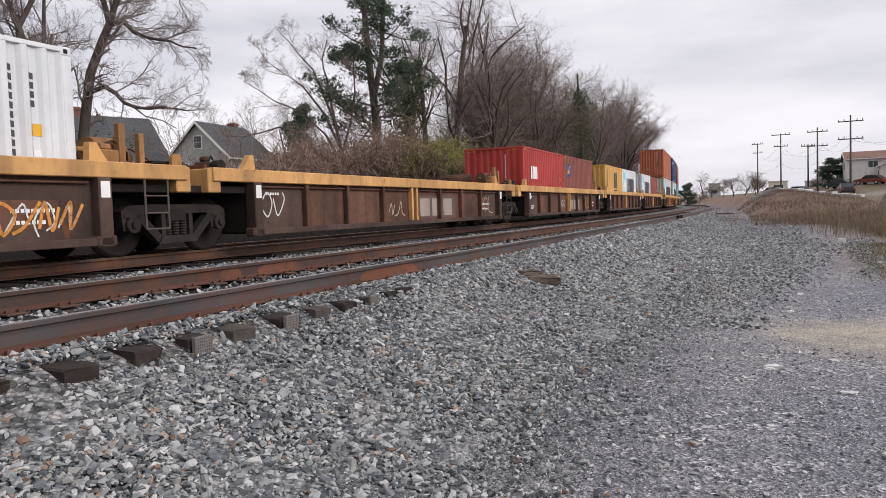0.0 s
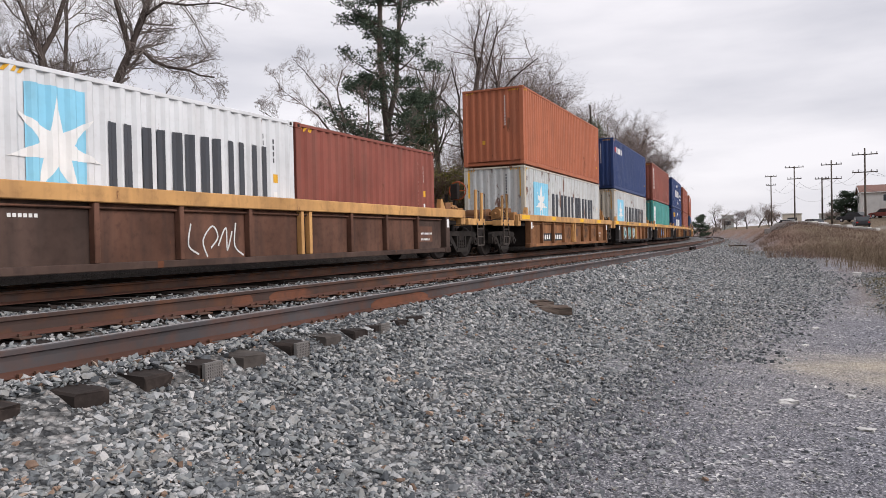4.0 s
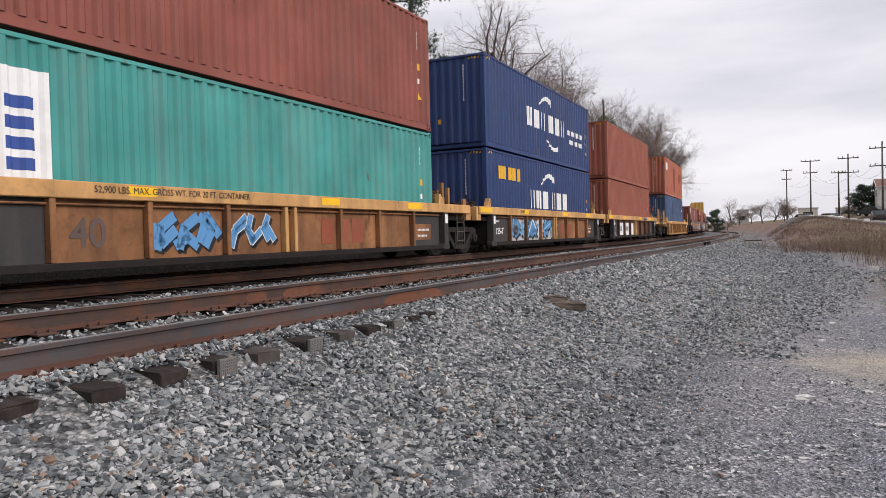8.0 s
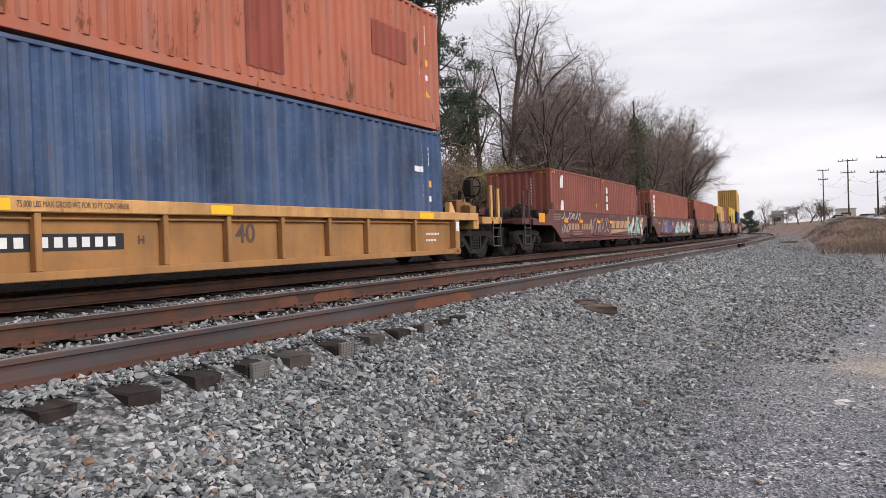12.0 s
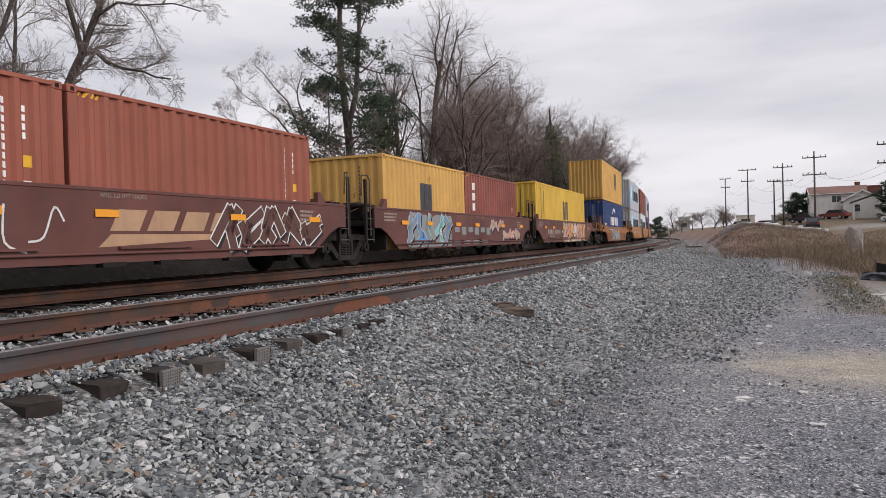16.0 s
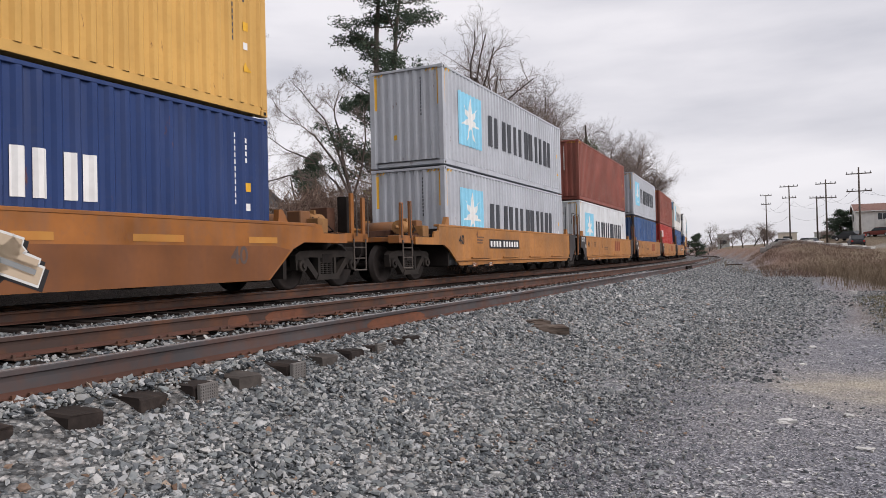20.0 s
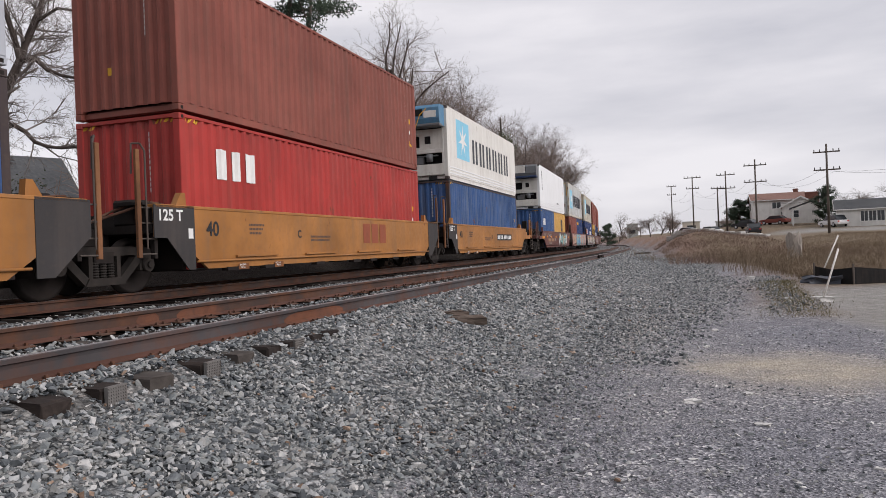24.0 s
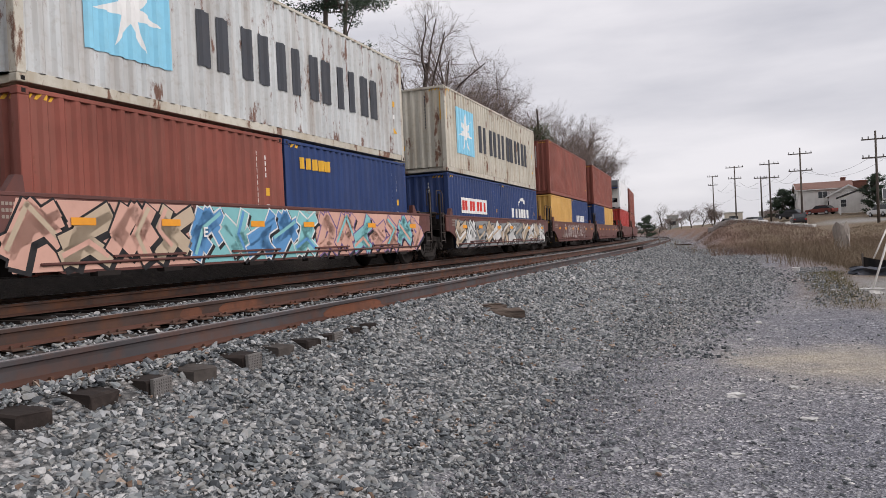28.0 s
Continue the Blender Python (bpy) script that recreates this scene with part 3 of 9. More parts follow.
def build_track(name, label, centre, z_near, z_far, s0, s1, ties_to, seed, rust=False):
    rng = random.Random(seed)
    root = thing(name, label, "railway track", kind="structure")
    near = sweep_rail("rail", centre + 0.7525, z_near, s0, s1, root, RAIL_GREY if rust else None)
    far = sweep_rail("rail", centre - 0.7525, z_far, s0, s1, root)
    if rust:
        for rail, off, zt, a, b in ((near, centre + 0.7525, z_near, 6.94, 8.35), (far, centre - 0.7525, z_far, 7.0, 7.85), (far, centre - 0.7525, z_far, 6.35, 6.7)):
            V, F = [], []
            ss = np.linspace(a, b, 13)
            for s in ss:
                h = heading(s)
                px, py = on_track(s, off)
                k = min(1.0, 0.4 + 5.0 * min(s - a, b - s) / (b - a))
                V += [(px + x * math.cos(h), py - x * math.sin(h), zt - 0.172 + z) for x, z in ((0.078, 0.014), (0.0145, 0.037), (0.0115, 0.04 + 0.06 * k), (0.0115 + 0.003 * k, 0.041 + 0.085 * k))]
            for i in range(len(ss) - 1):
                for j in range(3):
                    F.append((i * 4 + j, i * 4 + j + 4, i * 4 + j + 5, i * 4 + j + 1))
            raw("rust_patch", V, F, FRESH_RUST, rail, "fresh orange rust on the rail web")
    meshes = []
    for _ in range(5):
        bm = bmesh.new()
        box(bm, -1.36, 1.36, -0.115, 0.115, -0.18, 0.0, 0.014)
        for v in bm.verts:
            v.co += Vector((rng.uniform(-0.02, 0.02), rng.uniform(-0.012, 0.012), rng.uniform(-0.01, 0.01)))
        me = bpy.data.meshes.new("tie")
        bm.to_mesh(me)
        bm.free()
        me.materials.append(TIE_WOOD)
        meshes.append(me)
    plate = bpy.data.meshes.new("tie_plate")
    bm = bmesh.new()
    box(bm, -0.17, 0.17, -0.095, 0.095, 0.0, 0.018, 0.004)
    for sx in (-0.1, 0.1):
        for sy in (-0.055, 0.055):
            box(bm, sx - 0.012, sx + 0.012, sy - 0.012, sy + 0.012, 0.018, 0.045)
    bm.to_mesh(plate)
    bm.free()
    plate.materials.append(TIE_PLATE)
    nail_plate = bpy.data.meshes.new("end_plate")
    bm = bmesh.new()
    box(bm, 0.0, 0.03, -0.085, 0.085, -0.065, 0.065)
    for a in range(8):
        for b in range(6):
            box(bm, 0.03, 0.036, -0.08 + a * 0.021, -0.07 + a * 0.021, -0.06 + b * 0.021, -0.05 + b * 0.021)
    bm.to_mesh(nail_plate)
    bm.free()
    nail_plate.materials.append(NAIL_PLATE)
    cant = math.degrees(math.atan2(z_near - z_far, 1.505))
    # the ties nearest to the road lie a little unevenly
    known = [2.38, 2.85, 3.37, 3.83, 4.31, 4.84, 5.34, 5.79, 6.20, 6.62, 6.96, 7.48]
    ss = [2.38 - 0.497 * k for k in range(12, 0, -1)] + known
    while ss[-1] < ties_to:
        ss.append(ss[-1] + 0.497 + rng.uniform(-0.03, 0.03))
    for i, s in enumerate(ss):
        px, py = on_track(s, centre + rng.uniform(-0.03, 0.05))
        ob = new("tie", rng.choice(meshes))
        ob.parent = root
        ob.matrix_world = pose(px, py, (z_near + z_far) / 2 - 0.20, 0, -cant, -math.degrees(heading(s)) + rng.uniform(-1.5, 1.5))
        if rng.random() < 0.25:
            ob.material_slots[0].link = "OBJECT"
            ob.material_slots[0].material = TIE_GREY
        if s < 26 and rust:
            for side in (-1, 1):
                pl = new("tie_plate", plate)
                pl.parent = root
                qx, qy = on_track(s, centre + side * 0.7525)
                pl.matrix_world = pose(qx, qy, (z_near if side > 0 else z_far) - 0.172 - 0.018, 0, 0, -math.degrees(heading(s)))
        if rust and (5.5 < s < 14 and i % 4 == 0 or s in (3.83, 4.84)):
            ob = new("end_plate", nail_plate)
            ob.parent = root
            qx, qy = on_track(s, centre + 1.365 + (0.02 if s in (3.83, 4.84) else 0.0))
            ob.matrix_world = pose(qx, qy, z_near - 0.19 - 0.085, 0, 0, -math.degrees(heading(s)))
    return root


build_ground()
build_ballast()
build_stones()
build_track("near_track", "empty rusty railway track with creosoted wooden ties", NEAR_OFF, NEAR_RAIL_Z, RAIL_Z, -40, 230, 60, 3, True)
build_track("train_track", "railway track under the freight train", TRAIN_OFF, RAIL_Z, RAIL_Z, -60, 260, 48, 4)


# ---------------------------------------------------------------- pieces that share meshes
SHAPES = {}


def shape(key, make):
    """A mesh made once; make() returns a bmesh."""
    if key not in SHAPES:
        me = bpy.data.meshes.new(key)
        bm = make()
        bm.to_mesh(me)
        bm.free()
        me.materials.append(None)
        SHAPES[key] = me
    return SHAPES[key]


def piece(name, me, material, parent, m=None, label=""):
    ob = new(name, me)
    ob.material_slots[0].link = "OBJECT"
    ob.material_slots[0].material = material
    ob.parent = parent
    if m is not None:
        ob.matrix_local = m
    if label:
        ob["label"] = label
    return ob


AT = Matrix.Translation

# ---------------------------------------------------------------- containers
WID = 1.219
PITCH = 0.278


def profile(y0, y1):
    """The corrugations of a wall: breaks along it, with their depths."""
    n = max(1, round((y1 - y0) / PITCH))
    p = (y1 - y0) / n
    pts = []
    for i in range(n):
        a = y0 + i * p
        pts += [(a, 0.0), (a + 0.14 * p, 0.0), (a + 0.33 * p, 0.045), (a + 0.67 * p, 0.045), (a + 0.86 * p, 0.0)]
    pts.append((y1, 0.0))
    return pts


def wall_mesh(y0, y1, z0, z1):
    def make():
        bm = bmesh.new()
        prev = None
        for y, d in profile(y0, y1):
            cur = (bm.verts.new((-d, y, z0)), bm.verts.new((-d, y, z1)))
            if prev:
                bm.faces.new((prev[0], cur[0], cur[1], prev[1]))
            prev = cur
        return bm

    return shape("corrugated_wall_%.2f_%.2f" % (y1 - y0, z1 - z0), make)


def box_mesh(key, *spec, bevel=0.0):
    return shape(key, lambda: boxes(spec, bevel=bevel))


def on_wall(polys, y0, y1, lift=0.003, flat_wall=False):
    """Painted marks that lie in the corrugations: convex outlines of (y, z), as one bmesh in the wall's space."""
    bm = bmesh.new()
    prof = [(y0, 0.0), (y1, 0.0)] if flat_wall else profile(y0, y1)
    py, pd = np.array([p[0] for p in prof]), np.array([p[1] for p in prof])
    for poly in polys:
        ys = [p[0] for p in poly]
        lo, hi = max(min(ys), y0), min(max(ys), y1)
        if hi - lo < 1e-4:
            continue
        cuts = sorted({lo, hi, *[y for y in ys if lo < y < hi], *[float(y) for y in py if lo < y < hi]})

        def span(y):
            zs = []
            n = len(poly)
            for i in range(n):
                (ya, za), (yb, zb) = poly[i], poly[(i + 1) % n]
                if abs(ya - yb) < 1e-9:
                    if abs(y - ya) < 1e-6:
                        zs += [za, zb]
                elif min(ya, yb) - 1e-6 <= y <= max(ya, yb) + 1e-6:
                    zs.append(za + (zb - za) * (y - ya) / (yb - ya))
            return min(zs), max(zs)

        prev = None
        for y in cuts:
            a, b = span(y)
            x = -float(np.interp(y, py, pd)) + lift
            cur = (bm.verts.new((x, y, a)), bm.verts.new((x, y, b)))
            if prev:
                bm.faces.new((prev[0], cur[0], cur[1], prev[1]))
            prev = cur
    return bm


def rect(y0, y1, z0, z1):
    return [(y0, z0), (y1, z0), (y1, z1), (y0, z1)]


def bars(y0, y1, z0, z1, n, fill=0.62):
    """A word as a row of n plain bars."""
    p = (y1 - y0) / n
    return [rect(y0 + i * p, y0 + i * p + p * fill, z0, z1) for i in range(n)]


def down_bars(y, w, z_top, n, h=0.10, gap=0.05):
    """A word that runs down the wall."""
    return [rect(y, y + w, z_top - i * (h + gap) - h, z_top - i * (h + gap)) for i in range(n)]


def star(cy, cz, r, r2, points=7):
    tris = []
    for i in range(points):
        a = math.pi / 2 + 2 * math.pi * i / points
        b, c = a - math.pi / points, a + math.pi / points
        tris.append([(cy, cz), (cy + r2 * math.cos(b), cz + r2 * math.sin(b)), (cy + r * math.cos(a), cz + r * math.sin(a)), (cy + r2 * math.cos(c), cz + r2 * math.sin(c))])
    return tris


def swoosh(cy, cz, w, h, up=True, n=7):
    out = []
    for i in range(n):
        a, b = i / n, (i + 1) / n
        f = lambda t: h * math.sin(math.pi * (0.12 + 0.60 * t)) * (1 if up else -1)
        t0, t1 = 0.10 * h + 0.22 * h * a, 0.10 * h + 0.22 * h * b
        out.append([(cy + w * a, cz + f(a) - t0), (cy + w * b, cz + f(b) - t1), (cy + w * b, cz + f(b) + t1 * 0.2), (cy + w * a, cz + f(a) + t0 * 0.2)])
    return out


INK_WHITE = flat("white_marking", (0.72, 0.72, 0.70))
INK_BLACK = flat("black_marking", (0.025, 0.027, 0.03))
INK_GREY = flat("dark_grey_marking", (0.06, 0.065, 0.075))
INK_YELLOW = flat("yellow_marking", (0.68, 0.38, 0.04))
INK_SKY = flat("sky_blue_marking", (0.25, 0.56, 0.72))
INK_RED = flat("red_marking", (0.55, 0.05, 0.04))
INK_BLUE = flat("deep_blue_marking", (0.04, 0.08, 0.28))
INK_ORANGE = flat("orange_reflector", (0.72, 0.30, 0.03))
CASTING = paint("corner_casting_steel", (0.10, 0.085, 0.08), 0.6, 0.4, dirty=0.5)

SKINS = dict(
    white=paint("white_container_paint", (0.62, 0.64, 0.65), 0.45, dirty=0.18, rust=0.12, dirt=(0.20, 0.15, 0.11)),
    clean_white=paint("clean_white_panel", (0.74, 0.75, 0.75), 0.4, dirty=0.10, var=0.05, dirt=(0.35, 0.32, 0.28)),
    pale=paint("pale_grey_container_paint", (0.50, 0.52, 0.515), 0.5, dirty=0.45, rust=0.75, dirt=(0.22, 0.15, 0.09)),
    grey=paint("light_grey_container_paint", (0.41, 0.43, 0.465), 0.45, dirty=0.15, rust=0.08),
    beige=paint("aged_beige_container_paint", (0.48, 0.455, 0.385), 0.55, dirty=0.5, rust=0.7, dirt=(0.25, 0.17, 0.08)),
    red_patch=paint("dull_red_patch_paint", (0.25, 0.062, 0.042), 0.6, dirty=0.4, rust=0.4),
    dark_post=paint("dark_rusty_post_paint", (0.055, 0.042, 0.042), 0.6, dirty=0.5, rust=0.5),
    cream_white=paint("cream_white_panel", (0.68, 0.665, 0.62), 0.45, dirty=0.28, rust=0.15, var=0.06, dirt=(0.30, 0.24, 0.18)),
    red=paint("red_container_paint", (0.36, 0.038, 0.032), 0.42, var=0.18, dirty=0.25, rust=0.05),
    brown=paint("brown_container_paint", (0.22, 0.067, 0.049), 0.5, var=0.2, dirty=0.3, rust=0.08),
    light_brown=paint("faded_brown_container_paint", (0.265, 0.086, 0.058), 0.6, dirty=0.2, rust=0.08),
    rust=paint("orange_brown_container_paint", (0.38, 0.125, 0.065), 0.6, dirty=0.28, rust=0.2),
    orange=paint("faded_orange_container_paint", (0.37, 0.118, 0.068), 0.62, dirty=0.4, rust=0.6, dirt=(0.30, 0.20, 0.17)),
    yellow=paint("yellow_container_paint", (0.55, 0.325, 0.095), 0.5, dirty=0.22, rust=0.10, dirt=(0.28, 0.17, 0.06)),
    lemon=paint("lemon_container_paint", (0.58, 0.375, 0.06), 0.5, dirty=0.15, rust=0.04, dirt=(0.3, 0.2, 0.06)),
    blue=paint("navy_container_paint", (0.020, 0.042, 0.13), 0.45, dirty=0.18, rust=0.05, dirt=(0.11, 0.11, 0.13)),
    mid_blue=paint("blue_container_paint", (0.028, 0.075, 0.20), 0.5, var=0.3, dirty=0.55, rust=0.12, dirt=(0.16, 0.19, 0.24)),
    dull_blue=paint("faded_blue_container_paint", (0.036, 0.068, 0.140), 0.5, var=0.45, dirty=0.5, rust=0.1, dirt=(0.16, 0.18, 0.22)),
    teal=paint("teal_container_paint", (0.055, 0.265, 0.24), 0.5, var=0.2, dirty=0.3, rust=0.08, dirt=(0.2, 0.2, 0.17)),
)
TRAIN = []  # (object, place along the train, offset in its car, half the car's wheel base)


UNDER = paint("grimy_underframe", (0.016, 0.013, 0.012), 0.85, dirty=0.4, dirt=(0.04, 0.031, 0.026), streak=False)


def container(skin, length, high, label, u, y, z, end_skin=None, post=None, smooth=False, marks=()):
    """A shipping container: walls, rails, posts, castings and doors, with its marks."""
    paint_ = SKINS[skin]
    frame_paint = SKINS[post] if post else paint_
    root = thing("shipping_container", label, "shipping container", group="containers on the train")
    h = length / 2
    y0, y1, z0, z1 = -h + 0.13, h - 0.13, 0.17, high - 0.07
    key = "%.1f_%.2f" % (length, high)
    if smooth:
        wall = box_mesh("plain_wall_" + key, -0.03, 0.0, y0, y1, z0, z1)
    else:
        wall = wall_mesh(y0, y1, z0, z1)
    piece("side_wall", wall, paint_, root, AT((WID - 0.008, 0, 0)))
    piece("side_wall", wall, paint_, root, AT((-WID + 0.008, 0, 0)) @ pose(0, 0, 0, 0, 0, 180))
    if not smooth:
        end = wall_mesh(-WID + 0.12, WID - 0.12, z0, z1)
        piece("end_wall", end, SKINS[end_skin or skin], root, AT((0, -h + 0.03, 0)) @ pose(0, 0, 0, 0, 0, -90))
    door = box_mesh("door_%.2f" % high, -0.54, 0.54, -0.04, 0.0, z0, z1, bevel=0.01)
    for sx in (-0.55, 0.55):
        piece("door", door, paint_, root, AT((sx, h - 0.02, 0)))
    piece("roof", box_mesh("roof_" + key, -WID + 0.05, WID - 0.05, -h + 0.1, h - 0.1, high - 0.06, high - 0.03), paint_, root)
    piece("floor", box_mesh("floor_" + key, -WID + 0.05, WID - 0.05, -h + 0.1, h - 0.1, 0.03, 0.13), frame_paint, root)
    low = box_mesh("bottom_rail_" + key, -0.03, 0.03, y0, y1, 0.015, 0.175, bevel=0.006)
    top = box_mesh("top_rail_" + key, -0.03, 0.03, y0, y1, high - 0.075, high - 0.012, bevel=0.006)
    for sx in (-1, 1):
        piece("bottom_rail", low, frame_paint, root, AT((sx * (WID - 0.06), 0, 0)))
        piece("top_rail", top, frame_paint, root, AT((sx * (WID - 0.032), 0, 0)))
    cross = box_mesh("end_sill", -WID + 0.15, WID - 0.15, -0.04, 0.04, 0.015, 0.175, bevel=0.006)
    head = box_mesh("end_header", -WID + 0.15, WID - 0.15, -0.04, 0.04, -0.08, -0.01, bevel=0.006)
    posts = box_mesh("corner_post_%.2f" % high, -0.078, 0.078, -0.075, 0.075, 0.12, high - 0.12, bevel=0.012)
    cast = box_mesh("corner_casting", -0.081, 0.081, -0.089, 0.089, 0, 0.118, bevel=0.012)
    for sy in (-1, 1):
        piece("end_sill", cross, frame_paint, root, AT((0, sy * (h - 0.20), 0)))
        piece("end_header", head, frame_paint, root, AT((0, sy * (h - 0.045), high)))
        for sx in (-1, 1):
            piece("corner_post", posts, frame_paint, root, AT((sx * (WID - 0.08), sy * (h - 0.08), 0)))
            for zc in (0.0, high - 0.118):
                cc = piece("corner_casting", cast, CASTING if smooth else frame_paint, root, AT((sx * (WID - 0.081), sy * (h - 0.089), zc)))
                # A thin near-black plate paints the shade inside the casting's slot.
                if sx > 0:
                    piece("casting_slot", box_mesh("casting_slot", 0.0805, 0.083, -0.032, 0.032, 0.025, 0.085), UNDER, cc)
    for level, (name, polys, ink, where) in enumerate(marks):
        lots = [[p] for p in polys] if name == "brand_bars" else [polys]
        for lot in lots:
            if where == "side":
                bm = on_wall([[(a - h, b) for a, b in p] for p in lot], y0, y1, 0.003 + 0.0015 * level, smooth)
                ob = part(name.replace("bars", "bar") if len(lots) > 1 else name, bm, ink, root)
                ob.matrix_local = AT((WID - 0.008, 0, 0))
            else:
                bm = on_wall(lot, -WID + 0.12, WID - 0.12, 0.003, smooth)
                ob = part(name, bm, ink, root)
                ob.matrix_local = AT((0, -h + 0.03, 0)) @ pose(0, 0, 0, 0, 0, -90)
            if len(lot) > 1:
                ob["kind"] = "stuff"
    TRAIN.append((root, u, y, z))
    return root


# marks, with y from the leading end of the container
def codes(length, high, ink=None):
    """Number, size and weight marks near the trailing end and on the leading wall."""
    ink = ink or INK_WHITE
    a = length - 0.62
    strips = []
    if ink is INK_GREY and high > 2.8:
        strips = [("height_strip", [rect(0.14, 0.21, high - 1.15, high - 0.18)], INK_YELLOW, "side"), ("end_height_strip", [rect(1.0, 1.07, high - 1.15, high - 0.18), rect(-1.07, -1.0, high - 1.15, high - 0.18)], INK_YELLOW, "end")]
    return strips + [
        ("serial_mark", down_bars(a - 0.30, 0.075, high - 0.35, 11, 0.085, 0.035), ink, "side"),
        ("size_mark", down_bars(a, 0.07, high - 0.42, 4, 0.085, 0.035), ink, "side"),
        ("height_label", [rect(a, a + 0.14, high * 0.52, high * 0.52 + 0.16)], INK_YELLOW, "side"),
        ("weight_label", [rect(a, a + 0.13, high * 0.40, high * 0.40 + 0.13)], INK_WHITE, "side"),
        ("warning_triangle", [[(a - 0.02, high * 0.26), (a + 0.18, high * 0.26), (a + 0.08, high * 0.26 + 0.18)]], INK_YELLOW, "side"),
        ("corner_stripes", [[(y, z0), (y + 0.05, z0), (y + 0.10, z0 + 0.075), (y + 0.05, z0 + 0.075)] for z0 in (high - 0.152,) for y in (0.16, 0.27, 0.38, 0.49)], INK_YELLOW, "side"),
        ("end_corner_stripes", [[(y, z0), (y + 0.05, z0), (y + 0.10, z0 + 0.075), (y + 0.05, z0 + 0.075)] for z0 in (high - 0.152,) for y in (0.62, 0.73, 0.84, 0.95, -1.08, -0.97, -0.86)], INK_YELLOW, "end"),
        ("end_serial_mark", down_bars(-0.30 - 0.35 + 1.1, 0.06, high - 0.30, 11, 0.075, 0.03), ink, "end"),
        ("end_label", [rect(-0.45, -0.32, high * 0.28, high * 0.28 + 0.15)], INK_YELLOW, "end"),
    ]


def star_brand(length, ink=None, big=1.0):
    """The square with a seven-pointed star, and its word as plain bars."""
    k = length / 12.19
    y, w = 1.15, 1.75
    return [
        ("logo_square", [rect(y * k, (y + w) * k, 0.72, 2.35)], INK_SKY, "side"),
        ("logo_star", [[(a, b) for a, b in t] for t in star((y + w / 2) * k, 1.53, 0.72, 0.24)], INK_WHITE, "side"),
        ("brand_bars", [q for i in range(6) for q in bars((3.6 + i * 1.225) * k, (3.6 + i * 1.225 + 1.08) * k, 0.98, 2.0, 2, 0.62)], ink or INK_GREY, "side"),
    ]


def swoosh_brand():
    return [
        ("brand_bars", [q for i in (0, 1, 2, 3.35, 4.35, 5.35) for q in bars(4.0 + i * 0.74, 4.0 + i * 0.74 + 0.62, 1.12, 1.78, 2, 0.62)], INK_WHITE, "side"),
        ("brand_swoosh", swoosh(5.3, 1.84, 1.5, 0.62), INK_WHITE, "side"),
    ]


def m_brand(y, z, w):
    """Three upright strokes over a bar: a plain shape for a trade mark."""
    return [("brand_shape", [rect(y, y + 0.24 * w, z, z + w), rect(y + 0.40 * w, y + 0.62 * w, z, z + w), rect(y + 0.78 * w, y + w, z, z + w), rect(y - 0.12 * w, y + 1.12 * w, z - 0.22 * w, z - 0.12 * w)], INK_GREY, "side")]


# ---------------------------------------------------------------- railway cars
SILL_YELLOW = paint("worn_yellow_sill", (0.52, 0.29, 0.11), 0.55, var=0.3, dirty=0.55, rust=0.3, dirt=(0.16, 0.09, 0.05))
BRIGHT_YELLOW = paint("yellow_reflective_paint", (0.80, 0.46, 0.02), 0.5, dirty=0.2, dirt=(0.3, 0.18, 0.08))
PANEL_BROWN = paint("grimy_brown_panel", (0.115, 0.056, 0.037), 0.75, var=0.5, dirty=0.75, rust=0.25, dirt=(0.035, 0.026, 0.023))
PANEL_ORANGE = paint("grimy_orange_panel", (0.225, 0.104, 0.045), 0.7, var=0.5, dirty=0.75, rust=0.35, dirt=(0.065, 0.036, 0.026))
PANEL_YELLOW = paint("worn_yellow_panel", (0.32, 0.162, 0.058), 0.6, var=0.25, dirty=0.5, rust=0.15, dirt=(0.18, 0.11, 0.06))
PANEL_DARK = paint("grimy_dark_brown_panel", (0.068, 0.043, 0.034), 0.8, var=0.45, dirty=0.6, rust=0.2, dirt=(0.03, 0.024, 0.021))
DARK_GEAR = paint("sooty_brake_gear", (0.024, 0.018, 0.016), 0.8, var=0.4, dirty=0.6, rust=0.2, dirt=(0.06, 0.042, 0.034))
PANEL_BLACK = paint("grimy_black_panel", (0.045, 0.042, 0.042), 0.75, dirty=0.4, dirt=(0.10, 0.08, 0.07))
RED_BROWN = paint("red_brown_car_paint", (0.115, 0.046, 0.038), 0.5, var=0.25, dirty=0.4, rust=0.1, dirt=(0.07, 0.055, 0.055))
TAN = paint("tan_yellow_car_paint", (0.34, 0.148, 0.042), 0.45, var=0.28, dirty=0.6, rust=0.06, dirt=(0.20, 0.12, 0.07))
DARK_TAN = paint("orange_tan_car_paint", (0.26, 0.098, 0.024), 0.45, var=0.35, dirty=0.6, rust=0.08, dirt=(0.17, 0.10, 0.07))
TRUCK_STEEL = paint("dusty_cast_steel", (0.022, 0.019, 0.017), 0.8, dirty=0.5, dirt=(0.055, 0.043, 0.036), streak=False)
WHEEL_STEEL = paint("wheel_steel", (0.014, 0.011, 0.010), 0.75, 0.0, dirty=0.4, dirt=(0.032, 0.024, 0.020), streak=False)
BRAKE_RED = paint("orange_red_brake_paint", (0.45, 0.10, 0.035), 0.6, dirty=0.4, rust=0.2)
BRAKE_ORANGE = paint("brown_orange_fittings", (0.19, 0.088, 0.04), 0.7, dirty=0.5, rust=0.3)
RUSTY_GEAR = paint("rusty_brake_gear", (0.10, 0.048, 0.030), 0.8, var=0.5, dirty=0.7, rust=0.5, dirt=(0.03, 0.022, 0.019))
